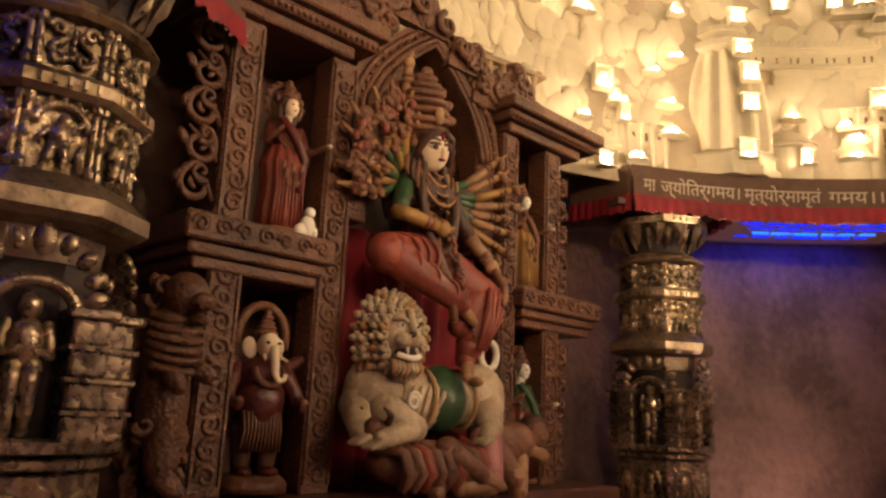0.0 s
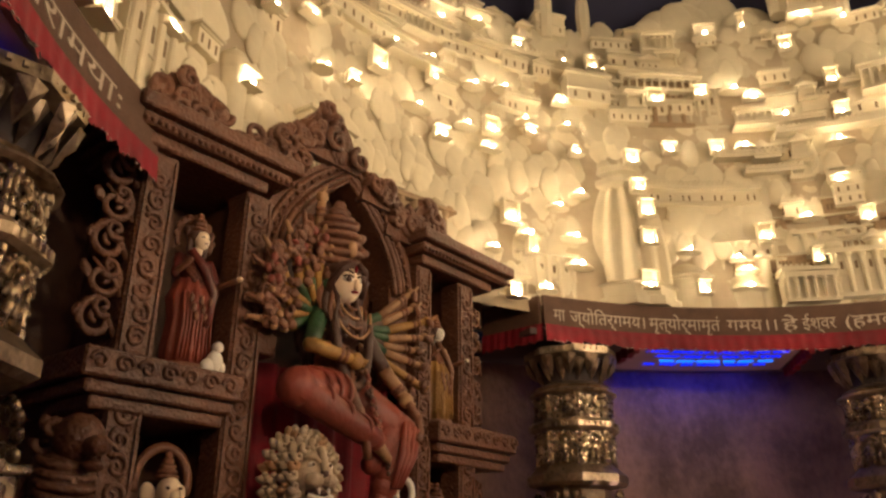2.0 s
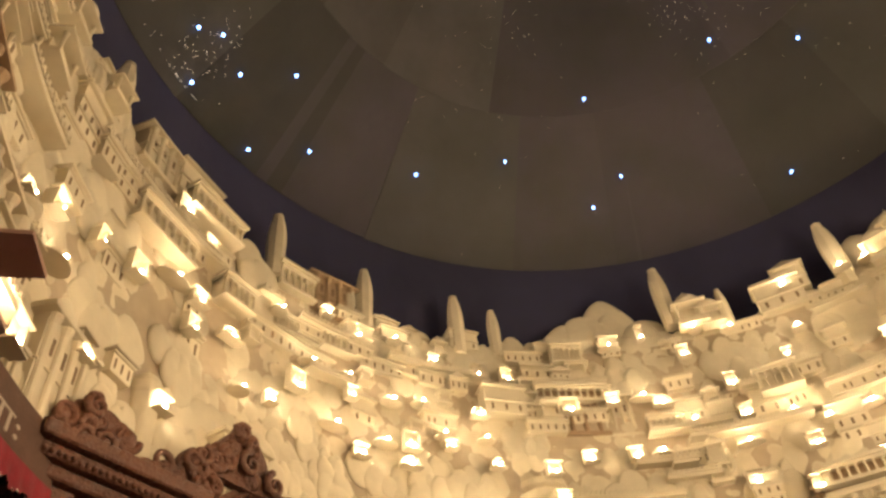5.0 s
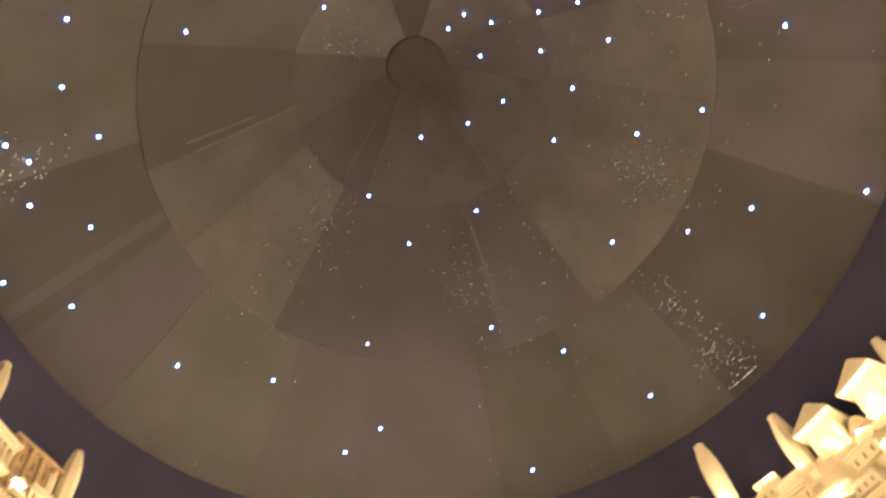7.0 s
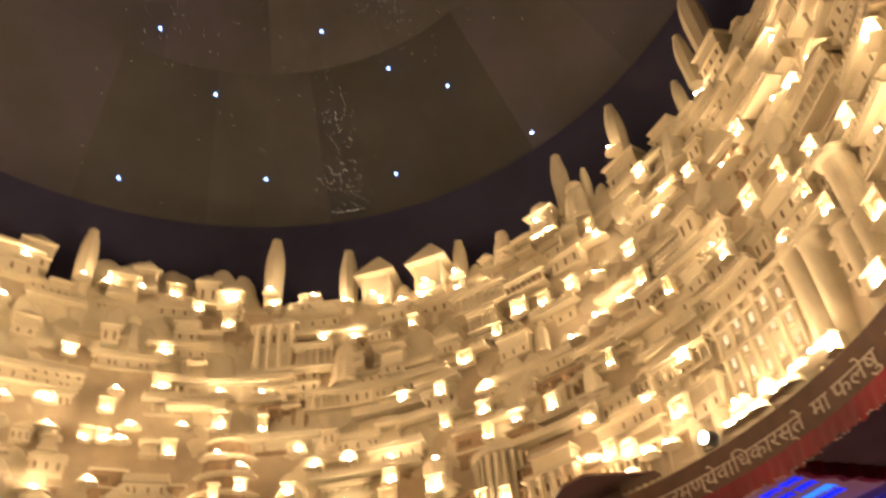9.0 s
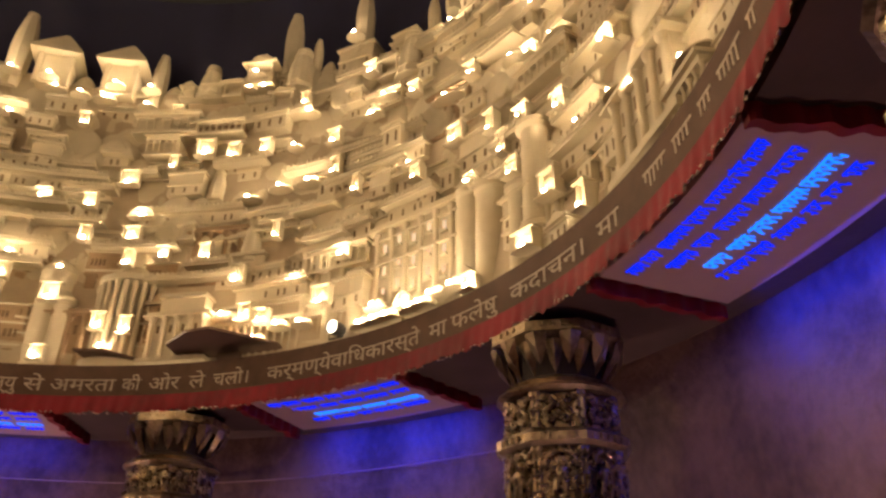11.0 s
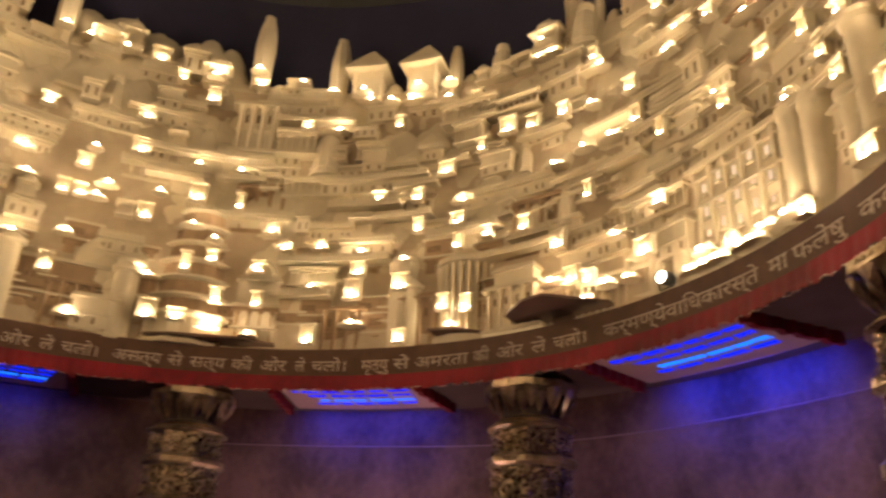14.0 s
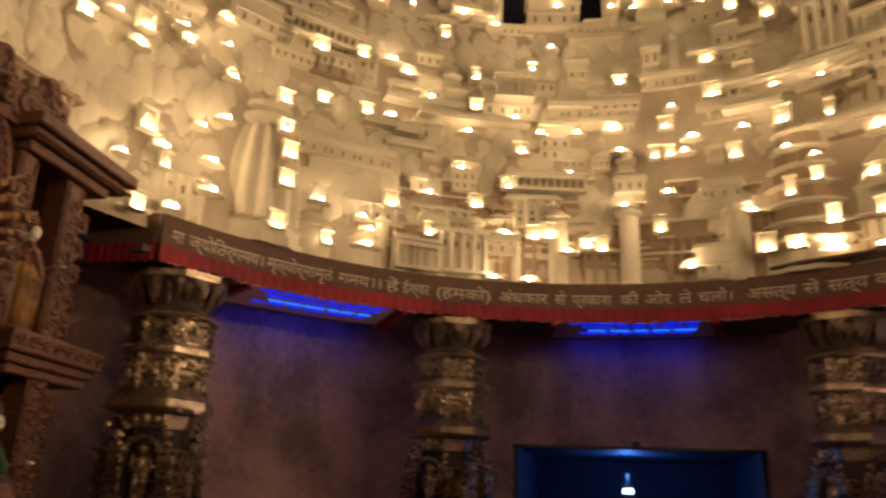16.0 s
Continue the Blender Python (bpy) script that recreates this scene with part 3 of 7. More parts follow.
    for z0, z1, rr in ((1.40, 1.46, 0.49), (1.34, 1.39, 0.46), (0.95, 1.33, 0.42), (0.88, 0.94, 0.47), (0.35, 0.86, 0.42), (0.0, 0.33, 0.50)):
        bm = bmesh.new()
        lathe(bm, [(rr * 0.93, z0), (rr, z0 + 0.01), (rr, z1 - 0.01), (rr * 0.93, z1)], 8, turn=radians(22.5))
        if z1 - z0 > 0.2:
            for k in range(8):
                sub = bmesh.new()
                h = z1 - z0
                arch = [(0.09 * math.cos(t), -rr * 0.94, z0 + h * 0.45 + h * 0.35 * math.sin(t)) for t in np.linspace(0, math.pi, 9)]
                tube(sub, [(0.09, -rr * 0.94, z0 + 0.03)] + arch + [(-0.09, -rr * 0.94, z0 + 0.03)], 0.018, n=6)
                blob(sub, (0, -rr * 0.93, z0 + h * 0.4), (0.05, 0.03, h * 0.3), seg=8, rings=6)
                sub.transform(pose(0, 0, 0, 0, 0, 45 * k))
                me = bpy.data.meshes.new("relief")
                sub.to_mesh(me)
                sub.free()
                bm.from_mesh(me)
                bpy.data.meshes.remove(me)
        part("base_course", bm, GOLD, p)
    return p


PILLAR_R = 5.08
PILLARS = [175.4, 104.6, 68.3, 18.5, -25.5, -71.8, -115.8, -153.0]
first = make_pillar(at(PILLARS[0], PILLAR_R, 0))
for az in PILLARS[1:]:
    copy_thing(first, at(az, PILLAR_R, 0))

# ---------------- model city of cream foam ----------------
def window(x, y, z, w, h):
    """A slightly raised box, coloured as a shaded opening, on a front at depth y."""
    bm = bmesh.new()
    box(bm, x - w / 2, x + w / 2, y - 0.003, y + 0.02, z, z + h)
    return bm


def proto_house(w, h, d, n, storeys, label, roof="flat"):
    t = thing("model_house", label, "model house", "houses of the model city")
    d *= 0.7
    bm = bmesh.new()
    box(bm, -w / 2, w / 2, -d, 0.12, 0, h)
    part("wall", bm, FOAM, t)
    bm = bmesh.new()
    box(bm, -w / 2 - 0.025, w / 2 + 0.025, -d - 0.035, 0.12, h, h + 0.018)
    part("cornice", bm, FOAM, t)
    bm = bmesh.new()
    if roof == "flat":
        box(bm, -w / 2 - 0.004, w / 2 + 0.004, -d - 0.012, 0.12, h + 0.018, h + 0.05)
    elif roof == "gable":
        slab(bm, [(-w / 2 - 0.02, h + 0.018), (w / 2 + 0.02, h + 0.018), (0, h + 0.018 + w * 0.32)], -d - 0.02, 0.1)
    elif roof == "hip":
        lathe(bm, [(w * 0.70, h + 0.018), (w * 0.1, h + w * 0.42), (0.01, h + w * 0.46)], 4, m=pose(0, -d * 0.5, 0) @ Matrix.Diagonal((1, 0.62, 1, 1)), turn=radians(45))
    else:
        lathe(bm, [(w * 0.40, h + 0.018), (w * 0.42, h + 0.05), (w * 0.36, h + w * 0.24), (w * 0.18, h + w * 0.36), (0.012, h + w * 0.42), (0.01, h + w * 0.55)], 16, m=pose(0, -d * 0.35, 0))
    part("roof", bm, FOAM, t)
    step = w / n
    for s in range(storeys):
        z = h * (s + 0.22) / storeys
        if storeys > 1 and s == storeys - 1:
            continue
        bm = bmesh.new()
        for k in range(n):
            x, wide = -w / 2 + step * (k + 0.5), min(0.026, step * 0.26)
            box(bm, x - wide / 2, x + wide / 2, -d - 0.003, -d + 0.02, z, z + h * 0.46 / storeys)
        tagged(part("glazing", bm, WINDOW_SHADE, t), kind="stuff")
        bm = bmesh.new()
        box(bm, -w / 2 - 0.01, w / 2 + 0.01, -d - 0.018, -d + 0.02, h * (s + 0.86) / storeys, h * (s + 0.86) / storeys + 0.014)
        part("string_course", bm, FOAM, t)
    return t


def proto_facade(w, h, n, label, brown=False):
    """A tall front between pilasters, with mouldings and a few small windows."""
    mat = FOAM_BROWN if brown else FOAM
    t = thing("model_facade", label, "model facade", "tall fronts of the model city")
    bm = bmesh.new()
    box(bm, -w / 2, w / 2, -0.05, 0.16, 0, h)
    part("wall", bm, mat, t)
    for k in range(n + 1):
        bm = bmesh.new()
        lathe(bm, [(0.040, 0), (0.040, 0.03), (0.028, 0.05), (0.026, h * 0.86), (0.042, h * 0.93), (0.042, h * 0.95)], 10, m=pose(-w / 2 + 0.04 + (w - 0.08) * k / n, -0.055, 0))
        part("pilaster", bm, mat, t)
    for z0, z1, o in ((0, 0.045, 0.05), (h * 0.95, h * 0.99, 0.055), (h * 0.99, h + 0.03, 0.03), (h * 0.48, h * 0.5, 0.012)):
        bm = bmesh.new()
        box(bm, -w / 2 - o, w / 2 + o, -0.05 - o, 0.16, z0, z1)
        part("moulding", bm, mat, t)
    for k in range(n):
        part("window", window(-w / 2 + 0.04 + (w - 0.08) * (k + 0.5) / n, -0.05, h * 0.62, 0.03, h * 0.16), WINDOW_SHADE, t)
    return t


def proto_column(r, h, label):
    """A plain tall half-round tower with a foot and a cap."""
    t = thing("model_column", label, "model column", "smooth columns of the model city")
    bm = bmesh.new()
    lathe(bm, [(r * 1.2, 0), (r * 1.2, h * 0.04), (r, h * 0.07), (r * 0.94, h * 0.90)], 24)
    part("shaft", bm, FOAM, t)
    bm = bmesh.new()
    lathe(bm, [(r * 0.95, h * 0.89), (r * 1.25, h * 0.92), (r * 1.25, h * 0.96), (r * 0.9, h * 0.98), (r * 0.5, h * 1.04), (0.01, h * 1.08)], 24)
    part("cap", bm, FOAM, t)
    return t


def proto_arcade(w, h, d, n, label):
    t = thing("model_arcade", label, "model arcade", "arcades of the model city")
    bm = bmesh.new()
    box(bm, -w / 2, w / 2, -d + 0.05, 0.12, 0, h)
    part("wall", bm, FOAM_BROWN if n > 8 else FOAM, t)
    bm = bmesh.new()
    box(bm, -w / 2 - 0.02, w / 2 + 0.02, -d - 0.03, 0.12, h, h + 0.03)
    box(bm, -w / 2 - 0.01, w / 2 + 0.01, -d - 0.01, 0.12, -0.02, 0.012)
    box(bm, -w / 2, w / 2, -d, 0.1, h * 0.82, h)
    part("cornice", bm, FOAM, t)
    for k in range(n + 1):
        x = -w / 2 + 0.015 + (w - 0.03) * k / n
        bm = bmesh.new()
        lathe(bm, [(0.022, 0.0), (0.022, 0.015), (0.013, 0.03), (0.012, h * 0.72), (0.022, h * 0.80), (0.022, h * 0.83)], 8, m=pose(x, -d + 0.022, 0))
        part("column", bm, FOAM, t)
    return t


def proto_pavilion(w, h, label, roof="dome"):
    t = thing("model_pavilion", label, "model pavilion", "pavilions of the model city")
    bm = bmesh.new()
    box(bm, -w / 2, w / 2, -w * 0.6, 0.1, 0, h * 0.12)
    box(bm, -w * 0.32, w * 0.32, -0.06, 0.1, h * 0.12, h * 0.6)
    part("base", bm, FOAM, t)
    for sx in (-1, 1):
        for sy in (0.08, 0.52):
            bm = bmesh.new()
            lathe(bm, [(w * 0.06, h * 0.1), (w * 0.045, h * 0.16), (w * 0.045, h * 0.5), (w * 0.07, h * 0.58)], 8, m=pose(sx * w * 0.4, -w * sy, 0))
            part("column", bm, FOAM, t)
    bm = bmesh.new()
    box(bm, -w * 0.58, w * 0.58, -w * 0.7, 0.1, h * 0.58, h * 0.63)
    if roof == "dome":
        lathe(bm, [(w * 0.42, h * 0.63), (w * 0.45, h * 0.70), (w * 0.40, h * 0.80), (w * 0.26, h * 0.90), (w * 0.08, h * 0.95), (w * 0.03, h * 1.05), (0.004, h * 1.1)], 14, m=pose(0, -w * 0.28, 0))
    else:
        lathe(bm, [(w * 0.8, h * 0.63), (w * 0.74, h * 0.66), (w * 0.05, h * 1.05), (0.004, h * 1.08)], 4, m=pose(0, -w * 0.28, 0), turn=radians(45))
    part("roof", bm, FOAM, t)
    return t


def proto_temple(r, h, label, lobes=8, taper=0.45, rib=0.035):
    """A ribbed temple tower with a ringed cap."""
    t = thing("model_temple", label, "model temple", "temple towers of the model city")
    bm = bmesh.new()
    lathe(bm, [(r * 1.15, 0), (r * 1.15, h * 0.05), (r * 1.05, h * 0.06), (r * 1.05, h * 0.12), (r * 1.12, h * 0.13), (r, h * 0.15)], 24, lobes=lobes, lobe=0.05)
    part("base", bm, FOAM, t)
    bm = bmesh.new()
    prof = [(r * (1 - taper * (k / 9) ** 2.6), h * (0.15 + 0.63 * k / 9)) for k in range(10)]
    lathe(bm, prof, lobes * 8, lobes=lobes, lobe=rib, turn=0.1)
    part("tower", bm, FOAM, t)
    bm = bmesh.new()
    c = 1.12 - taper
    lathe(bm, [(r * c * 0.8, h * 0.77), (r * c, h * 0.80), (r * c, h * 0.84), (r * c * 0.72, h * 0.87), (r * c * 0.9, h * 0.89), (r * c * 0.86, h * 0.93), (r * c * 0.45, h * 0.96), (0.006, h)], 32, lobes=14, lobe=0.02)
    part("cap", bm, FOAM, t)
    return t


def proto_spire(h, label):
    t = thing("model_spire", label, "model spire", "spires along the rim")
    r = h * 0.125
    bm = bmesh.new()
    prof = [(r * 0.86, -0.15), (r * 0.95, h * 0.25), (r * 1.0, h * 0.45), (r * 0.92, h * 0.65), (r * 0.72, h * 0.82), (r * 0.5, h * 0.92)]
    lathe(bm, prof, 24, lobes=8, lobe=0.05)
    part("tower", bm, FOAM, t)
    bm = bmesh.new()
    lathe(bm, [(r * 0.35, h * 0.91), (r * 0.55, h * 0.93), (r * 0.55, h * 0.955), (r * 0.3, h * 0.975), (r * 0.12, h * 1.0)], 14)
    part("cap", bm, FOAM, t)
    return t


def proto_mound(seed, label, n=5, flat=False):
    """Overlapping flat plates with rounded or pointed tops, like hills or treetops cut from foam."""
    t = bmesh.new()
    rnd = random.Random(seed)
    for k in range(n):
        w, h = rnd.uniform(0.13, 0.21), rnd.uniform(0.17, 0.25)
        if flat:
            w, h = w * 0.7, h * 0.9
        row = k / max(n - 1, 1)
        c = (rnd.uniform(-0.30, 0.30) if k else 0, 0.085 - 0.065 * row + rnd.uniform(-0.008, 0.008), 0.16 - 0.34 * row + rnd.uniform(-0.03, 0.03))
        tip, lean, deep = rnd.uniform(0.0, 0.22), rnd.uniform(-0.1, 0.1), rnd.uniform(0.028, 0.045)
        first = len(t.verts)
        blob(t, c, (w, deep, h), seg=20, rings=14)
        t.verts.ensure_lookup_table()
        for v in t.verts[first:]:
            y = (v.co.y - c[1]) / deep
            v.co.y = c[1] + deep * math.copysign(abs(y) ** 0.6, y)
            up = max(0.0, (v.co.z - c[2]) / h)
            v.co.x = c[0] + (v.co.x - c[0]) * (1 - tip * up) + lean * (v.co.z - c[2])
            v.co.z += tip * 0.3 * h * up ** 4
            v.co.y -= 0.07 * (c[2] + h - v.co.z)
    for v in t.verts:
        v.co += noise.noise_vector(v.co * 9 + Vector((seed, 0, 0))) * 0.010
    return tagged(part("foam_mound", t, FOAM, smooth=True), label, "mound", "mounds of the model city")


def proto_panel_front(w, h, label):
    """A browned front with sunk panels, ledges and a few small windows."""
    t = thing("model_facade", label, "model facade", "tall fronts of the model city")
    bm = bmesh.new()
    box(bm, -w / 2, w / 2, -0.03, 0.16, 0, h)
    part("wall", bm, FOAM_BROWN, t)
    for z0, o in ((0.0, 0.02), (h * 0.36, 0.012), (h * 0.70, 0.016), (h, 0.03)):
        bm = bmesh.new()
        box(bm, -w / 2 - o, w / 2 + o, -0.03 - o, 0.16, z0, z0 + 0.022)
        part("moulding", bm, FOAM, t)
    for x0, x1, z0, z1 in ((-0.42, -0.12, 0.42, 0.66), (0.10, 0.40, 0.08, 0.32), (-0.40, -0.22, 0.06, 0.30), (0.16, 0.34, 0.76, 0.95)):
        bm = bmesh.new()
        box(bm, x0 * w, x1 * w, -0.044, 0.0, z0 * h, z1 * h, bevel=0.006)
        part("panel", bm, FOAM_BROWN, t)
    for k in range(4):
        part("window", window((-0.36 + 0.11 * k) * w, -0.03, h * 0.80, 0.024, h * 0.10), WINDOW_SHADE, t)
    for k in range(3):
        part("window", window((0.05 + 0.14 * k) * w, -0.03, h * 0.50, 0.028, h * 0.12), WINDOW_SHADE, t)
    return t


protos = {
    "house": [proto_house(0.34, 0.17, 0.11, 3, 1, "cream foam model house with a row of small windows"),
              proto_house(0.26, 0.26, 0.13, 2, 2, "cream foam two-storey model house under a hipped roof", "hip"),
              proto_house(0.54, 0.15, 0.10, 5, 1, "long cream foam model house with many small windows"),
              proto_house(0.44, 0.30, 0.14, 3, 2, "broad two-storey cream foam model house"),
              proto_house(0.18, 0.22, 0.15, 2, 1, "narrow cream foam model house under a small dome", "dome"),
              proto_house(0.24, 0.17, 0.13, 3, 1, "cream foam model house under a gabled roof", "gable"),
              proto_house(0.32, 0.40, 0.12, 3, 3, "three-storey cream foam model house with small windows")],
    "facade": [proto_facade(0.62, 0.50, 4, "tall cream foam front between slender pilasters"), proto_facade(0.44, 0.62, 3, "narrow tall cream foam front between pilasters"),
               proto_facade(0.50, 0.56, 3, "browned foam front between slender pilasters", True)],
    "front": [proto_panel_front(0.46, 0.52, "browned foam front with sunk panels and ledges"), proto_panel_front(0.36, 0.70, "tall narrow browned foam front with panels")],
    "column": [proto_column(0.075, 0.62, "slender smooth cream foam column tower"), proto_column(0.12, 0.95, "thick smooth cream foam column tower")],
    "arcade": [proto_arcade(0.62, 0.20, 0.16, 7, "cream foam model arcade on slender columns"),
               proto_arcade(0.40, 0.24, 0.15, 5, "short cream foam model arcade on slender columns"),
               proto_arcade(0.80, 0.15, 0.14, 10, "long low cream foam model arcade")],
    "pavilion": [proto_pavilion(0.20, 0.30, "small cream foam pavilion under a dome"), proto_pavilion(0.26, 0.36, "domed cream foam pavilion on four columns"),
                 proto_pavilion(0.22, 0.28, "cream foam pavilion under a pointed roof", "tent")],
    "temple": [proto_temple(0.11, 0.50, "ribbed cream foam temple tower"), proto_temple(0.15, 0.62, "stout ribbed cream foam temple tower", 10)],
    "mound": [proto_mound(k, "rounded cream foam hills between model houses", 7) for k in range(6)],
    "scale": [proto_mound(20 + k, "overlapping cream foam scales like treetops", 9, True) for k in range(5)],
}
made_first = set()
hills, hill_rest = [], bmesh.new()      # past 280 the hills are joined


def put(kind, i, az, z, out=0.0, turn=0.0, scale=1.0):
    """Stands a model of that kind on the city's slope."""
    ob = protos[kind][i % len(protos[kind])]
    m = at(az, city_r(z) + out, z, turn)
    if kind in ("mound", "scale"):
        hills.append(az)
        if len(hills) > 280:
            me = ob.data.copy()
            me.transform(m @ Matrix.Scale(scale, 4))
            hill_rest.from_mesh(me)
            bpy.data.meshes.remove(me)
            return None
    if ob.name in made_first:
        ob2 = copy_thing(ob, m)
        ob2.scale = (scale,) * 3
        return ob2
    made_first.add(ob.name)
    ob.matrix_basis = m
    ob.scale = (scale,) * 3
    return ob


# lit niches of the city: angle and height of each, sector by sector
LAMPS = {}
LAMPS["a"] = [(-96.3, 4.42), (-88.8, 4.78), (-85.3, 4.96), (-83.6, 5.54), (-81.5, 4.23), (-80.2, 5.01), (-76.8, 5.37), (-76.1, 4.6), (-74.9, 6.32), (-73.2, 4.26), (-71, 7.03), (-70.9, 6.38), (-70.8, 5.63), (-70.2, 5.07), (-68.3, 5.4), (-68.2, 6.53), (-66, 5.77), (-65.3, 4.19), (-63.4, 5.29), (-62.9, 4.29), (-61.5, 6.73), (-60.3, 5.93), (-60.2, 4.58), (-60, 4.29)]
LAMPS["b"] = [(-59.9, 4.83), (-57.9, 6.64), (-57.2, 4.59), (-57, 4.86), (-56.9, 7.83), (-55.7, 4.3), (-54.8, 5.71), (-54.7, 4.58), (-54.1, 4.88), (-53.7, 5.94), (-53.5, 5.14), (-52.4, 6.98), (-51.9, 4.6), (-51.7, 4.89), (-51.7, 4.39), (-49.3, 5.17), (-47.7, 7.15), (-46.3, 6.91), (-45.7, 5.86), (-45.5, 5.08), (-44.7, 7.65), (-43.7, 4.59), (-41.9, 6.22), (-41.4, 4.42), (-40.9, 6.69), (-39.6, 4.93), (-38.3, 4.44), (-38.2, 6.2), (-36, 7.31), (-35.9, 4.51), (-35.6, 4.32), (-35.3, 5.52)]
LAMPS["c"] = [(-35, 7.46), (-35, 6.79), (-34.1, 6.21), (-33.5, 4.57), (-31.1, 5.02), (-30.7, 6.8), (-30.6, 4.63), (-29.9, 6.12), (-28.3, 7.91), (-26.1, 7.92), (-26.1, 6.79), (-26, 5.37), (-22.1, 6.85), (-20.4, 5.4), (-18.3, 6.67), (-18.3, 4.52), (-16.8, 7.51), (-16.2, 5.96), (-16.1, 5.32), (-16.1, 4.34), (-15.7, 5.65), (-15, 4.56), (-13.2, 6.43), (-12.2, 7.7)]
LAMPS["d"] = [(-9.9, 5.63), (-9.2, 6.09), (-9, 4.21), (-8.4, 5.25), (-8.2, 4.87), (-6.5, 7.77), (-5, 7.31), (-3.4, 6.15), (-2, 5.4), (-1.9, 4.46), (-1.8, 5.1), (-1.5, 4.79), (0.1, 7.85), (4, 4.23), (4.1, 7.32), (4.2, 5.47), (4.5, 4.94), (9, 7.37), (9.2, 5.45), (9.2, 6.5), (11, 8.2), (11.4, 5.69), (11.9, 4.68)]
LAMPS["e"] = [(12.3, 4.31), (12.4, 5.13), (15.5, 7.58), (16.8, 6.01), (17.1, 8.08), (17.2, 4.65), (17.5, 6.58), (17.7, 4.35), (18.7, 5.17), (18.9, 5.48), (21.9, 4.39), (22.2, 5.03), (22.3, 5.65), (22.8, 6.07), (23.5, 6.61), (23.5, 7.69), (23.5, 8.18), (25.8, 4.38), (27.2, 4.95), (27.9, 6.11), (28.4, 7.97), (29.2, 5.7), (31.6, 6.64), (32, 7.19), (32.1, 8.21), (34.8, 6.08)]
LAMPS["f"] = [(35.7, 4.32), (35.8, 5.88), (36.9, 8.29), (37.4, 6.57), (37.9, 5.84), (38.2, 6.26), (38.4, 5.32), (39.7, 4.8), (40, 5.83), (41.9, 8.28), (44.5, 5.17), (44.5, 7), (44.8, 5.96), (45.9, 6.28), (47.9, 4.57), (50, 4.62), (50.9, 6.25), (52.3, 5.63), (52.8, 4.56), (53.4, 8.39), (54.4, 7.65), (54.9, 5.03), (55.4, 4.74), (56.3, 6.24), (57.3, 7.25), (57.4, 4.72), (58.2, 4.17), (59.3, 5.93), (60.1, 6.45), (61.2, 5.41), (61.9, 4.77), (62.9, 7.99), (63.4, 4.18)]
LAMPS["g"] = [(65.9, 6.54), (66.1, 5.1), (66.1, 7.03), (67.1, 6.18), (67.8, 8.13), (68.4, 5.62), (70.7, 7.67), (72.9, 6.62), (73, 4.65), (73, 5.21), (74, 4.48), (75.8, 8.11), (76.3, 6.93), (78.6, 7.1), (78.6, 4.96), (78.8, 6.22), (81, 8.02), (81.8, 4.59), (82, 4.39), (82.5, 6.17), (82.8, 4.74), (83.2, 7.02), (87.8, 4.32), (88.9, 6.16), (88.9, 4.83), (89.6, 6.91), (94.8, 5.16), (94.9, 4.83), (95.3, 5.89), (95.3, 5.49), (95.6, 4.33), (98, 7.38)]
LAMPS["h"] = [(102.4, 6.01), (102.5, 7.4), (102.7, 5.46), (103.2, 6.4), (103.6, 6.73), (104.2, 4.55), (104.4, 4.89), (106.1, 5.25), (108.7, 6.18), (109, 7.49), (109.3, 4.22), (109.4, 6.36), (110.8, 4.62), (111, 4.82), (112, 6.77), (113.3, 4.94), (114.1, 4.08), (114.6, 6.05), (114.8, 7.71), (115.3, 5.81), (116.3, 4.58), (116.6, 6.67), (118.4, 6.05), (120, 4.34), (120.9, 7.5), (122.4, 5.76), (123, 6.5), (123.1, 6.81)]
LAMPS["i"] = [(125.5, 7.67), (125.9, 6.04), (128.8, 6.77), (131.4, 6.28), (133.2, 7.32), (135.6, 5.91), (140, 5.86), (141.6, 6.39), (145.2, 7.4), (146.7, 6.5), (147.7, 6.09), (149.4, 7.59), (150.4, 6.57), (151.6, 5.03)]
LAMPS["j"] = [(156.6, 6.09), (162.9, 5.91), (163.2, 4.82), (168.2, 5.28), (169.9, 5.6), (172.4, 4.3), (174.4, 5.3)]
ALL_LAMPS = [q for sector in LAMPS.values() for q in sector]
# landmarks keep their ground free: first angle, last angle, top
LANDMARKS = [(91.0, 103.0, 6.0), (84.5, 92.5, 4.9), (45.0, 54.0, 4.65), (15.5, 27.0, 5.75), (8.0, 14.2, 5.3), (-5.5, 1.2, 5.3), (-10.0, -5.8, 5.4), (-22.0, -12.0, 5.35),
             (-41.0, -27.5, 5.0), (-61.5, -49.0, 5.3), (-68.0, -61.6, 5.3), (149.5, 155.0, 6.1), (34.5, 42.0, 7.0)]


def lamp_inside(az, z, w, h):
    r = city_r(z)
    return any(abs(radians(a - az)) * r < w / 2 + 0.08 and z - 0.14 < q < z + h + 0.04 for a, q in ALL_LAMPS)


def taken(az, z):
    return any(lo - 1.5 < az < hi + 1.5 and z < top - 0.12 for lo, hi, top in LANDMARKS)


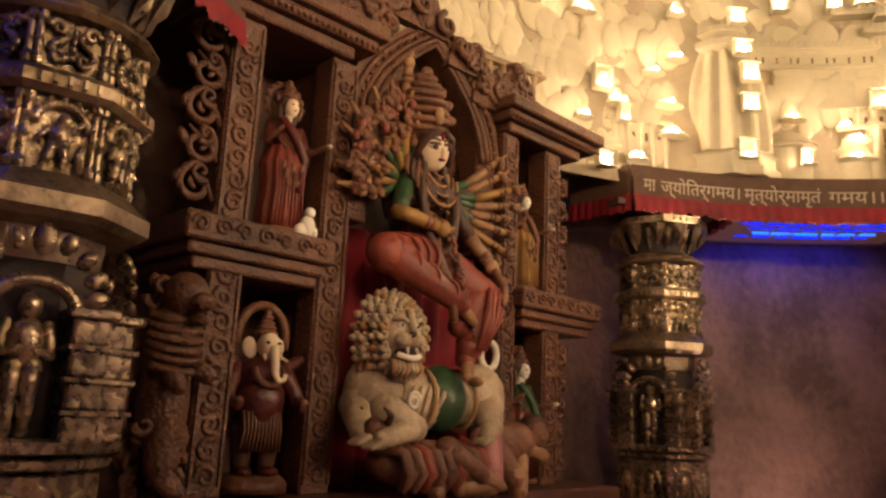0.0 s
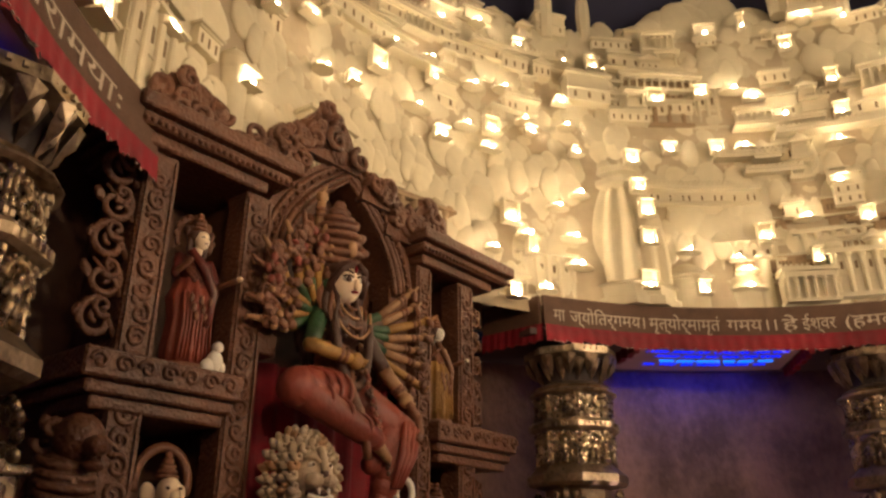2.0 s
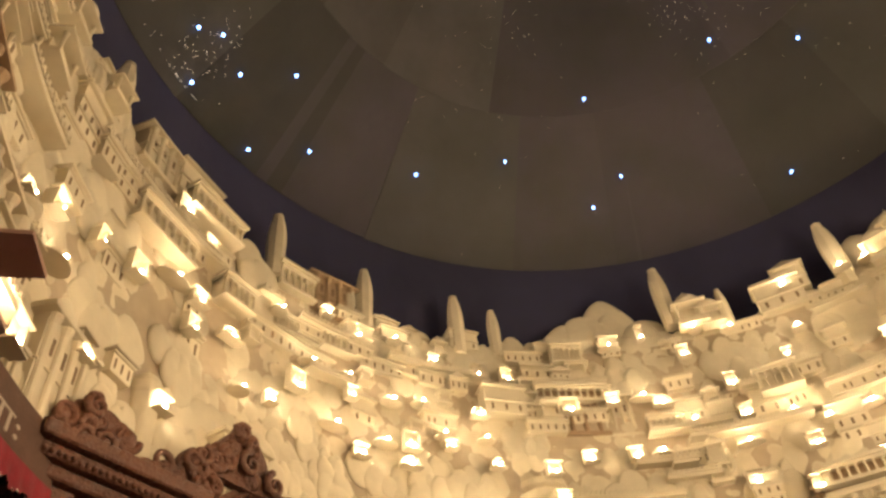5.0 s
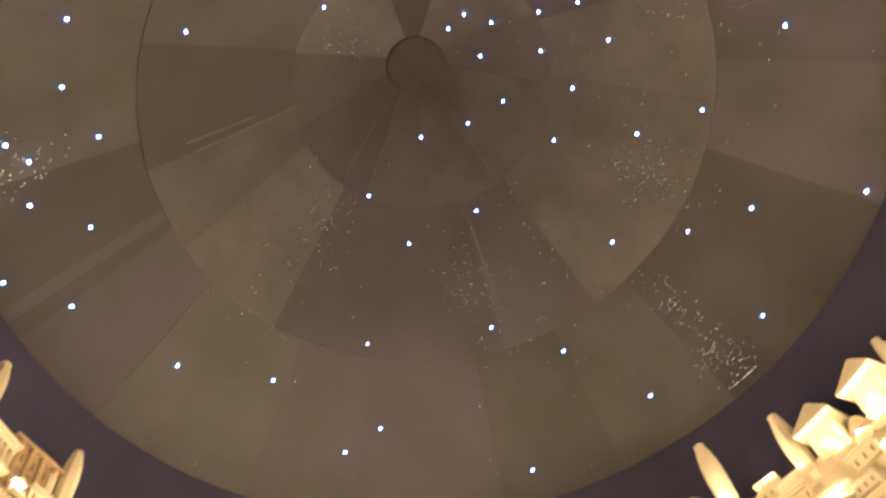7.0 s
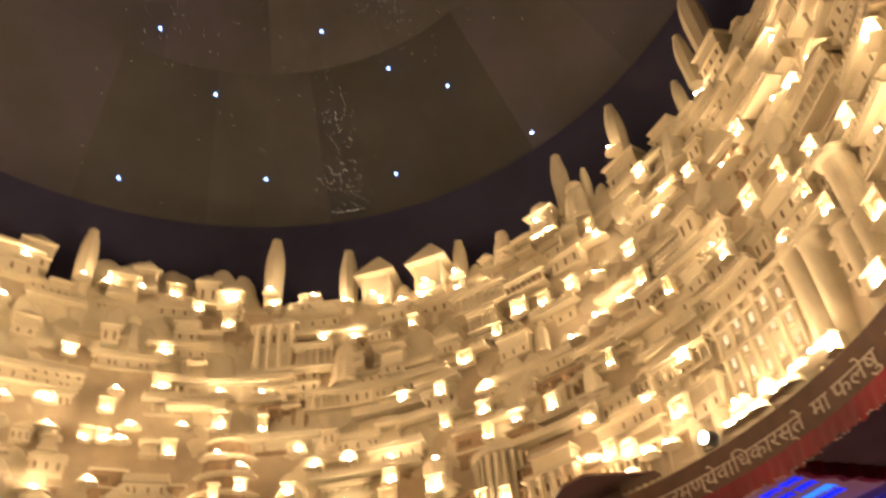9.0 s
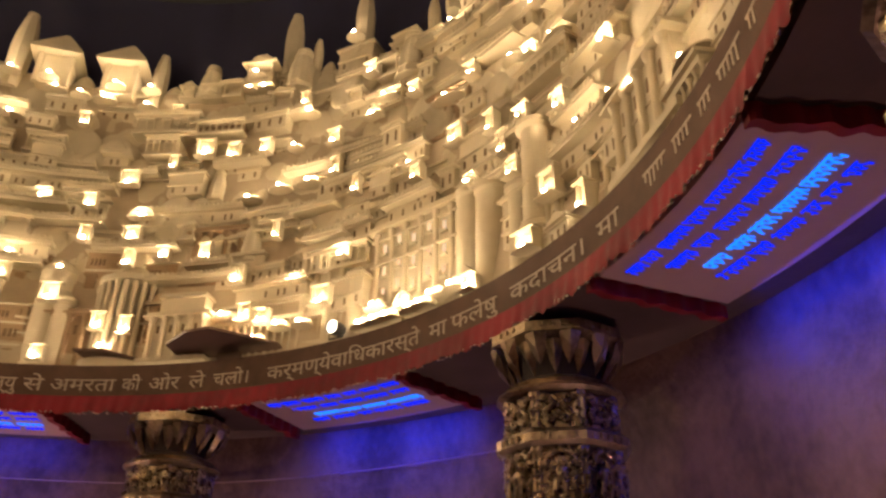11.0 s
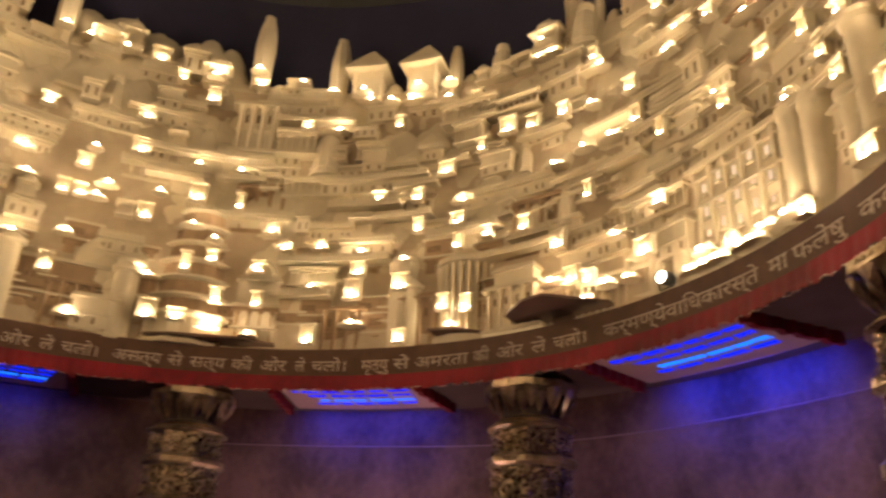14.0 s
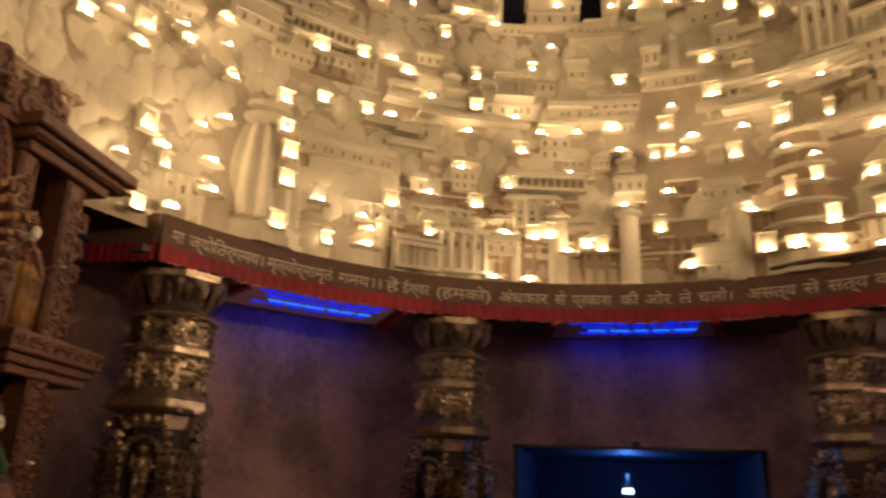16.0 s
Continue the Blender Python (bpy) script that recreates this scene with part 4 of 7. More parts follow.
rnd = random.Random(11)
OPEN_SLOPE = ["house"] * 10 + ["arcade"] * 3 + ["pavilion"] * 4 + ["temple"] + ["facade"] + ["mound"] * 9 + ["scale"] * 6
FOOT = ["facade"] * 5 + ["column"] * 3 + ["house"] * 3 + ["arcade"] * 2
WOODED = ["scale"] * 7 + ["mound"] * 6 + ["house"] * 2 + ["pavilion"]
SIZE = {"house": (0.34, 0.24), "facade": (0.56, 0.5), "column": (0.2, 0.6), "arcade": (0.62, 0.2), "pavilion": (0.28, 0.33), "temple": (0.30, 0.5), "mound": (0.42, 0.35), "scale": (0.42, 0.35)}
z = 4.12
while z < 7.85:
    az = -128 + rnd.uniform(0, 3)
    while az < 196:
        wooded = (100 < az < 172 and 4.3 < z < 6.7) or (62 < az <= 100 and 4.9 < z < 6.5) or (25 < az < 80 and 7.2 < z)
        kind = rnd.choice(WOODED if wooded else FOOT if z < 4.5 else OPEN_SLOPE)
        wide, high = SIZE[kind]
        scale = rnd.uniform(0.8, 1.3)
        if not taken(az, z):
            lit = lamp_inside(az, z, wide * scale, high * scale)
            out = 0.09 if lit else rnd.uniform(-0.06, 0.04)
            if kind in ("mound", "scale"):
                out = 0.0 if lit else rnd.uniform(-0.08, -0.02)
            if not (lit and kind in ("temple", "pavilion", "column")):
                put(kind, rnd.randrange(8), az, z + rnd.uniform(-0.06, 0.08), out, rnd.uniform(-3, 3), scale)
        az += math.degrees(wide * rnd.uniform(0.8, 1.15) / city_r(z))
    z += rnd.uniform(0.26, 0.33)


# long terraces that follow the slope
def terrace(az, z, span, deep, thick, seed):
    bm = bmesh.new()
    r = city_r(z)
    ring_body(bm, [(r - deep, z), (r + 0.1, z), (r + 0.1, z + thick), (r - deep, z + thick)], az - span / 2, az + span / 2, 1.5)
    ring_body(bm, [(r - deep - 0.012, z + thick), (r - deep + 0.012, z + thick), (r - deep + 0.012, z + thick + 0.03), (r - deep - 0.012, z + thick + 0.03)], az - span / 2, az + span / 2, 1.5)
    n = int(span * 1.6)
    for k in range(n):
        box(bm, -0.012, 0.012, -0.02, 0.02, 0, 0.05, m=at(az - span / 2 + span * (k + 0.5) / n, r - deep, z + thick))
    low = 0.15 if seed % 2 else 0.0
    if low:
        ring_body(bm, [(r - deep * 0.55, z - low), (r + 0.1, z - low), (r + 0.1, z - 0.001), (r - deep * 0.55, z - 0.001)], az - span / 2 + 0.4, az + span / 2 - 0.4, 1.5)
        ring_body(bm, [(r - deep * 0.75, z - low - 0.015), (r + 0.1, z - low - 0.015), (r + 0.1, z - low - 0.001), (r - deep * 0.75, z - low - 0.001)], az - span / 2 + 0.2, az + span / 2 - 0.2, 1.5)
    ob = tagged(part("model_terrace", bm, FOAM), "long curved cream foam terrace with a low parapet", "model terrace", "terraces of the model city")
    if low:
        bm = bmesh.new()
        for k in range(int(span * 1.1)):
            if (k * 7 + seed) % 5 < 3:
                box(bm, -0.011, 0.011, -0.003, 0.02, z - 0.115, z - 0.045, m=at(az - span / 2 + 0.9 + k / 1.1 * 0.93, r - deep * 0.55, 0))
        tagged(part("glazing", bm, WINDOW_SHADE, ob), kind="stuff")


for k in range(170):
    az, z, span = rnd.uniform(-120, 185), rnd.uniform(4.3, 7.8), rnd.uniform(5, 17)
    if (100 < az < 170 and z < 6.6) or taken(az, z):
        continue
    hit = [q for a, q in ALL_LAMPS if abs(a - az) < span / 2 + 1 and -0.02 < q - z < 0.22]
    if hit:
        z = min(hit) - 0.12 - 0.0012 * (k % 37)
    terrace(az, z, span * (0.55 if k > 90 else 1), rnd.uniform(0.12, 0.20), rnd.uniform(0.02, 0.05), k)

# browned fronts fill the foot of the city behind the landmarks
for k in range(27):
    az = -24.0 + 4.0 * k
    put("front" if k % 3 else "facade", k if k % 3 else 2, az, 4.10, 0.07 + 0.004 * (k % 5), rnd.uniform(-2, 2), rnd.uniform(0.9, 1.15))
    if k % 2:
        put("front", k, az + rnd.uniform(-1, 1), 4.68 + rnd.uniform(-0.05, 0.1), 0.09, rnd.uniform(-2, 2), rnd.uniform(0.8, 1.1))

# rim: mounds, domes and houses break the skyline
for k in range(64):
    az = -128 + 324 * k / 64 + rnd.uniform(-2, 2)
    if -13.5 < az < 6.5:
        put("mound", k, az, 7.3, 0.05, 0, rnd.uniform(0.7, 0.95))
        continue
    put("mound", k, az, RIM_Z - rnd.uniform(0.15, 0.35), 0.05, 0, rnd.uniform(0.7, 1.15))
    if k % 2:
        put("house", k, az + 2.5, RIM_Z - rnd.uniform(0.05, 0.2), 0.05, 0, rnd.uniform(0.8, 1.1))
    if k % 3 == 0:
        put("pavilion", k, az + 4, RIM_Z - 0.08, 0.05, 0, rnd.uniform(0.6, 0.9))
# large rounded mounds and houses that stand above the rim: kind, index, angle, foot, scale
for kind, i, az, z, s in (("mound", 3, 83.6, 8.2, 1.5), ("mound", 5, 79.5, 8.35, 1.8), ("mound", 1, 36.3, 8.3, 1.5), ("mound", 4, 31.9, 8.3, 1.5), ("house", 4, 27.3, 8.08, 1.6), ("house", 1, 39.5, 8.05, 1.4), ("mound", 2, 42.4, 8.3, 1.4), ("mound", 0, 37.6, 8.35, 1.5), ("mound", 3, 25.6, 8.4, 1.4), ("mound", 0, 84.5, 7.95, 1.3), ("mound", 1, 79.0, 8.15, 1.7), ("mound", 2, 75.0, 8.05, 1.3), ("mound", 3, 94.5, 7.9, 1.2), ("mound", 4, 90.5, 7.8, 1.0),
                          ("pavilion", 1, 67.4, 8.15, 1.6), ("pavilion", 1, 64.6, 8.1, 1.3), ("house", 3, 54.5, 8.05, 1.4), ("house", 1, 52.0, 8.25, 1.5), ("mound", 0, 55.5, 7.75, 1.4),
                          ("house", 3, 147.0, 7.95, 1.4), ("mound", 2, 31.5, 8.1, 1.5), ("mound", 3, 28.5, 7.9, 1.2), ("pavilion", 0, 36.6, 8.25, 1.7), ("pavilion", 1, 39.5, 8.05, 1.5),
                          ("pavilion", 0, 23.8, 7.95, 1.7), ("pavilion", 1, -27.4, 7.9, 1.5), ("pavilion", 2, -20.5, 7.8, 1.1), ("pavilion", 2, -23.5, 7.8, 1.2)):
    put(kind, i, az, z, 0.02, 0, s)

tagged(part("foam_hills", hill_rest, FOAM, smooth=True), "rounded cream foam hills further along the slope", "mounds", kind="stuff")

# spires on the rim: angle, tip height, total height
SPIRES = [(132.7, 9.06, 0.95), (118.1, 8.91, 0.90), (120.4, 8.50, 0.55), (103.5, 8.91, 0.92), (97.6, 8.75, 0.75), (70.3, 9.43, 1.0), (62.3, 8.76, 0.6),
          (161.0, 8.82, 0.9), (159.3, 8.26, 0.6), (45.3, 9.21, 1.05), (17.7, 9.41, 1.15), (5.9, 9.05, 1.1), (-12.3, 8.66, 0.85), (-30.7, 9.22, 0.95), (-34.6, 8.67, 0.5),
          (-41.5, 9.28, 0.95), (-69.1, 9.43, 1.0), (-59.0, 9.49, 1.1), (-55.5, 9.09, 0.8), (-52.5, 8.59, 0.6)]
spire = proto_spire(1.0, "tall cream foam spire standing on the rim of the model city")
for k, (az, tip, h) in enumerate(SPIRES):
    m = at(az, 5.42, tip - h)
    if k == 0:
        spire.matrix_basis, spire.scale = m, (h, h, h)
    else:
        copy_thing(spire, m).scale = (h, h, h)
# two kiosks with pyramid roofs
for k, (az, top) in enumerate(((0.8, 8.72), (-7.9, 8.70))):
    t = thing("model_kiosk", "cream foam kiosk with a stepped pyramid roof, lit from below", "model kiosk", "kiosks on the rim", at(az, 5.36, top - 0.90))
    bm = bmesh.new()
    box(bm, -0.17, 0.17, -0.17, 0.17, 0, 0.45)
    part("body", bm, FOAM, t)
    for sx in (-1, 1):
        bm = bmesh.new()
        box(bm, sx * 0.17 - 0.03, sx * 0.17 + 0.03, -0.20, -0.14, 0, 0.45)
        part("corner_post", bm, FOAM, t)
    bm = bmesh.new()
    box(bm, -0.30, 0.30, -0.30, 0.30, 0.44, 0.48)
    part("eave", bm, FOAM, t)
    prof = []
    for j in range(11):
        s = 0.40 * (1 - j / 11.5)
        prof += [(s, 0.48 + 0.038 * j), (s * 0.98, 0.48 + 0.038 * (j + 1))]
    bm = bmesh.new()
    lathe(bm, prof, 4, turn=radians(45))
    part("roof", bm, FOAM, t)
# extra bulbs added to brighten kiosks, spire feet and house drums: angle, height, radius
EXTRA_BULBS = [(0.8, 7.92, 5.12), (-7.9, 7.90, 5.12), (5.9, 7.98, 5.22), (-12.3, 7.95, 5.22), (-3.6, 7.74, 5.16), (17.7, 8.30, 5.22), (45.3, 8.25, 5.22), (23.8, 8.05, 5.16), (-27.4, 8.05, 5.16), (-41.5, 8.38, 5.24),
             (-59.0, 4.22, 4.72), (-57.4, 4.22, 4.72), (-54.2, 4.22, 4.72), (-52.6, 4.22, 4.72), (-50.6, 4.22, 4.72)]

# ---- landmarks of the lower tier ----
big = proto_temple(0.50, 1.90, "great ribbed cream foam temple tower with lit niches", 14, 0.44, 0.085)
big.matrix_basis = at(95.9, 5.19, 4.10)


def drum_tower(az, r, h, roof, label, ribs=0):
    """A round tower with a conical or domed roof and a moulded foot."""
    t = thing("model_tower", label, "model tower", "round towers of the model city", at(az, city_r(4.3) + r * 0.72, 4.10))
    bm = bmesh.new()
    lathe(bm, [(r * 1.06, 0), (r * 1.06, h * 0.06), (r, h * 0.08), (r * 0.98, h * 0.9), (r * 1.05, h * 0.93), (r * 1.05, h)], 40, lobes=ribs, lobe=0.03 if ribs else 0)
    part("drum", bm, FOAM, t)
    bm = bmesh.new()
    if roof == "cone":
        lathe(bm, [(r * 1.14, h), (r * 1.14, h * 1.03), (r * 0.5, h * 1.03 + r * 0.55), (0.01, h * 1.03 + r)], 32)
    else:
        lathe(bm, [(r * 0.98, h)] + [(r * math.cos(a), h + r * 0.85 * math.sin(a)) for a in np.linspace(0.1, 1.45, 8)] + [(0.02, h + r * 1.1)], 32)
    part("roof", bm, FOAM, t)
    return t


drum_tower(88.9, 0.30, 0.42, "cone", "round cream foam tower under a conical roof")
drum_tower(81.8, 0.24, 0.30, "dome", "squat round cream foam tower under a dome")
drum_tower(-8.0, 0.17, 1.10, "dome", "slender ribbed cream foam tower", 8)
drum_tower(152.3, 0.12, 1.10, "dome", "slender tall cream foam tower", 6)
drum_tower(-65.5, 0.16, 1.10, "dome", "tall smooth cream foam tower", 0)
drum_tower(-62.8, 0.16, 1.15, "dome", "tall smooth cream foam tower", 0)
drum_tower(31.0, 0.15, 0.62, "dome", "slender ribbed cream foam tower", 8)
drum_tower(71.0, 0.14, 0.75, "cone", "slender cream foam tower under a conical roof")

# stepped round tower on a scalloped drum
t = thing("stepped_tower", "broad round stepped foam tower on a scalloped lit drum", "model tower", m=at(21.3, city_r(4.4) + 0.36, 4.10))
bm = bmesh.new()
lathe(bm, [(0.64, 0), (0.64, 0.04), (0.60, 0.06), (0.60, 0.30), (0.66, 0.33), (0.66, 0.37), (0.56, 0.39)], 60, lobes=14, lobe=0.035)
part("drum", bm, FOAM, t, "scalloped pale drum")
for k in range(6):
    r, z0 = 0.54 - 0.045 * k, 0.38 + 0.24 * k
    bm = bmesh.new()
    lathe(bm, [(r, z0), (r * 0.94, z0 + 0.19)], 40, lobes=20, lobe=0.012)
    part("storey", bm, FOAM_BROWN, t)
    bm = bmesh.new()
    lathe(bm, [(r * 0.94, z0 + 0.18), (r * 1.10, z0 + 0.20), (r * 1.10, z0 + 0.225), (r * 0.8, z0 + 0.24)], 40)
    part("ledge", bm, FOAM, t)
bm = bmesh.new()
lathe(bm, [(0.10, 1.82), (0.14, 1.88), (0.08, 1.96), (0.01, 2.07)], 16)
part("cap", bm, FOAM, t)

# domed shrine with an arched front
t = thing("domed_shrine", "cream foam shrine with a round arched top and lit ledges", "model shrine", m=at(12.0, city_r(4.5) - 0.02, 4.10))
bm = bmesh.new()
box(bm, -0.24, 0.24, -0.02, 0.2, 0, 0.95)
for k in range(3):
    box(bm, -0.27, 0.27, -0.05, 0.2, 0.28 + 0.3 * k, 0.31 + 0.3 * k)
part("body", bm, FOAM, t)
bm = bmesh.new()
tube(bm, [(0.17 * math.cos(a), -0.03, 0.95 + 0.17 * math.sin(a)) for a in np.linspace(0, math.pi, 15)], 0.03, n=7)
lathe(bm, [(0.17, 0), (0.17, 0.15)], 24, m=pose(0, 0.13, 0.95, 90, 0, 0))
part("arched_top", bm, FOAM, t)

# square towers with lit storeys
for az, w, h in ((-2.0, 0.30, 1.15), (38.3, 0.34, 2.5)):
    t = thing("square_tower", "square cream foam tower with open lit storeys", "model tower", "square towers of the model city", at(az, city_r(4.6) - 0.02, 4.10))
    n = int(h / 0.26)
    for k in range(n):
        s = 1 - 0.35 * k / n if h > 2 else 1
        bm = bmesh.new()
        box(bm, -w / 2 * s, w / 2 * s, 0.0, 0.3 + 0.14 * 0.26 * k, 0.26 * k, 0.26 * k + 0.10)
        box(bm, -w / 2 * s, -w / 2 * s + 0.05, 0.0, 0.3 + 0.14 * 0.26 * k, 0.26 * k + 0.1, 0.26 * k + 0.26)
        box(bm, w / 2 * s - 0.05, w / 2 * s, 0.0, 0.3 + 0.14 * 0.26 * k, 0.26 * k + 0.1, 0.26 * k + 0.26)
        bm.transform(pose(0, 0.14 * 0.26 * k, 0))
        part("storey", bm, FOAM, t)

# columned rotunda
t = thing("rotunda", "cream foam rotunda ringed by columns above a lit curved step", "model temple", m=at(-16.8, city_r(4.5) + 0.22, 4.10))
bm = bmesh.new()
lathe(bm, [(0.42, 0), (0.42, 0.10), (0.36, 0.12), (0.30, 0.14), (0.30, 0.95), (0.38, 0.97), (0.38, 1.03), (0.28, 1.08), (0.16, 1.2), (0.02, 1.28)], 36)
part("drum", bm, FOAM, t)
for k in range(12):
    a = math.pi * (1.05 + 0.9 * k / 11)
    bm = bmesh.new()
    lathe(bm, [(0.035, 0.13), (0.026, 0.18), (0.024, 0.85), (0.036, 0.95)], 10, m=pose(0.35 * math.cos(a), 0.35 * math.sin(a), 0))
    part("column", bm, FOAM, t)

# palace front with a colonnade
t = thing("palace", "wide cream foam palace front with a lit colonnade", "model palace", m=at(-34.2, city_r(4.4) + 0.02, 4.10))
bm = bmesh.new()
box(bm, -0.52, 0.52, 0.05, 0.3, 0, 0.62)
box(bm, -0.30, 0.30, 0.02, 0.3, 0.62, 0.82)
part("body", bm, FOAM, t)
bm = bmesh.new()
box(bm, -0.55, 0.55, -0.10, 0.3, 0.40, 0.44)
box(bm, -0.54, 0.54, -0.02, 0.3, 0.62, 0.65)
box(bm, -0.33, 0.33, -0.03, 0.3, 0.82, 0.85)
part("cornice", bm, FOAM, t)
for k in range(13):
    bm = bmesh.new()
    lathe(bm, [(0.022, 0), (0.016, 0.03), (0.015, 0.34), (0.024, 0.40)], 10, m=pose(-0.5 + k / 12, -0.06, 0))
    part("column", bm, FOAM, t)

# tall front pierced by many windows
t = thing("grand_house", "tall brownish cream foam house front with rows of lit windows", "model house", m=at(-55.2, city_r(4.5) - 0.02, 4.10))
bm = bmesh.new()
box(bm, -0.50, 0.50, 0.02, 0.35, 0.0, 1.10)
part("body", bm, FOAM, t)
for k in range(9):
    bm = bmesh.new()
    lathe(bm, [(0.070, 0), (0.070, 0.24 + 0.02 * (k % 2)), (0.055, 0.28 + 0.02 * (k % 2)), (0.02, 0.30 + 0.02 * (k % 2))], 16, m=pose(-0.48 + 0.12 * k, -0.01, 0))
    part("drum", bm, FOAM, t, "pale lit half-round drum")
for z0, z1, o in ((1.10, 1.15, 0.04), (0.74, 0.765, 0.015), (1.0, 1.02, 0.012)):
    bm = bmesh.new()
    box(bm, -0.50 - o, 0.50 + o, 0.0 - o, 0.35, z0, z1)
    part("cornice", bm, FOAM, t)
for x in (-0.45, -0.27, -0.09, 0.09, 0.27, 0.45):
    bm = bmesh.new()
    lathe(bm, [(0.034, 0.30), (0.026, 0.34), (0.024, 0.98), (0.038, 1.06), (0.038, 1.09)], 12, m=pose(x, 0.01, 0))
    part("pilaster", bm, FOAM, t)
for n, x in enumerate((-0.36, -0.18, 0.0, 0.18, 0.36)):
    for q, zz in enumerate((0.40, 0.62, 0.85)):
        bm = bmesh.new()
        box(bm, x - 0.036, x + 0.036, -0.006, 0.04, zz - 0.018 + 0.05 * (n % 2), zz + 0.006 + 0.05 * (n % 2))
        part("sill", bm, FOAM, t)
        bm = bmesh.new()
        box(bm, x - 0.019, x + 0.019, 0.012, 0.03, zz + 0.01 + 0.05 * (n % 2), zz + 0.105 + 0.05 * (n % 2))
        part("lit_window", bm, LIT_WINDOW, t, "small glowing window")

# smooth tall columns and browned fronts over the doorway
for az, k, sc in ((66.0, 1, 0.85), (60.0, 0, 1.1), (54.0, 1, 1.0), (44.0, 1, 1.05), (29.3, 1, 1.05), (79.5, 1, 0.7), (-23.5, 0, 1.2), (-26.2, 0, 1.25), (-44.2, 0, 1.1), (-47.6, 0, 1.2), (-70.5, 1, 0.9), (-9.9, 0, 1.3)):
    put("column", k, az, 4.10, 0.05, 0, sc)
t = thing("brown_front", "smooth browned foam front between two columns", "model facade", m=at(49.2, city_r(4.4) - 0.02, 4.10))
bm = bmesh.new()
box(bm, -0.38, 0.38, 0.03, 0.3, 0, 0.44)
part("wall", bm, FOAM_BROWN, t)
bm = bmesh.new()
box(bm, -0.42, 0.42, -0.05, 0.3, 0.44, 0.48)
part("cornice", bm, FOAM, t)
t = thing("windowed_front", "wide flat foam front with rows of tiny windows and panels", "model facade", m=at(36.6, city_r(4.4) - 0.02, 4.10))
bm = bmesh.new()
box(bm, -0.50, 0.50, 0.0, 0.3, 0, 0.80)
part("wall", bm, FOAM_BROWN, t)
for z0, z1, x0, x1 in ((0.80, 0.84, -0.53, 0.53), (0.40, 0.425, -0.51, 0.1), (0.60, 0.62, -0.3, 0.51), (0.0, 0.04, -0.52, 0.52)):
    bm = bmesh.new()
    box(bm, x0, x1, -0.035, 0.2, z0, z1)
    part("moulding", bm, FOAM, t)
for x0, x1, z0, z1 in ((-0.46, -0.16, 0.46, 0.76), (0.16, 0.46, 0.08, 0.54)):
    bm = bmesh.new()
    box(bm, x0, x1, -0.022, 0.1, z0, z1, bevel=0.008)
    part("panel", bm, FOAM_BROWN, t)
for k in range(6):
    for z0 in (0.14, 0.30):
        part("window", window(-0.44 + 0.09 * k, 0.0, z0, 0.028, 0.05), WINDOW_SHADE, t)
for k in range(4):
    part("window", window(-0.40 + 0.07 * k, -0.022, 0.56, 0.025, 0.06), WINDOW_SHADE, t)

# lit niches: angle and height of each
def niche(kind, w, h, bulb, label):
    """A small lit recess: a shelf, a back and, by kind, a frame, a hood or an arch, with a bulb at its foot."""
    t = thing("lit_niche", label, "lamp", "bulbs in the model city")
    d = 0.095
    bm = bmesh.new()
    lathe(bm, [(w / 2 + 0.012, -0.014), (w / 2 + 0.012, 0.0)], 20, m=Matrix.Diagonal((1, 2 * d / (w + 0.024), 1, 1))) if kind == "pool" else box(bm, -w / 2 - 0.012, w / 2 + 0.012, -d, 0.0, -0.014, 0.0)
    part("shelf", bm, FOAM, t)
    bm = bmesh.new()
    if kind in ("pool", "arch"):
        slab(bm, [(w / 2 * math.cos(q), h * math.sin(q)) for q in np.linspace(0, math.pi, 15)], -0.006, 0.05)
    else:
        slab(bm, [(-w / 2, 0.0), (w / 2, 0.0), (w / 2, h), (-w / 2, h)], -0.006, 0.05)
    part("back", bm, FOAM, t)
    if kind == "framed":
        for sx in (-1, 1):
            bm = bmesh.new()
            box(bm, sx * w / 2 - 0.010, sx * w / 2 + 0.010, -0.05, 0.02, 0.0, h)
            part("jamb", bm, FOAM, t)
        bm = bmesh.new()
        box(bm, -w / 2 - 0.022, w / 2 + 0.022, -0.06, 0.02, h, h + 0.02)
        part("lintel", bm, FOAM, t)
        bm = bmesh.new()
        tube(bm, [(w * 0.30 * math.cos(q), -0.02, h * 0.45 + h * 0.32 * math.sin(q)) for q in np.linspace(0, math.pi, 11)], 0.008, n=5)
        part("arch", bm, FOAM, t)
    elif kind == "hood":
        for sx in (-1, 1):
            bm = bmesh.new()
            slab(bm, [(sx * w / 2, 0.0), (sx * (w / 2 + 0.012), 0.0), (sx * (w / 2 + 0.004), h), (sx * (w / 2 - 0.008), h)], -0.05, 0.02)
            part("cheek", bm, FOAM, t)
        bm = bmesh.new()
        box(bm, -w / 2 - 0.024, w / 2 + 0.024, -0.075, 0.02, h, h + 0.012)
        part("hood", bm, FOAM, t)
    elif kind == "gable":
        bm = bmesh.new()
        slab(bm, [(-w / 2 - 0.02, h), (w / 2 + 0.02, h), (0, h + 0.07)], -0.07, 0.02)
        part("hood", bm, FOAM, t)
    elif kind == "arch":
        bm = bmesh.new()
        tube(bm, [((w / 2 + 0.01) * math.cos(q), -0.03, (h + 0.01) * math.sin(q)) for q in np.linspace(0, math.pi, 15)], 0.014, n=6)
        part("arch", bm, FOAM, t)
    bm = bmesh.new()
    bmesh.ops.create_icosphere(bm, subdivisions=1, radius=0.022, matrix=Matrix.Translation((0, -0.066, 0.023)))
    part("bulb", bm, bulb, t, "glowing warm bulb")
    return t


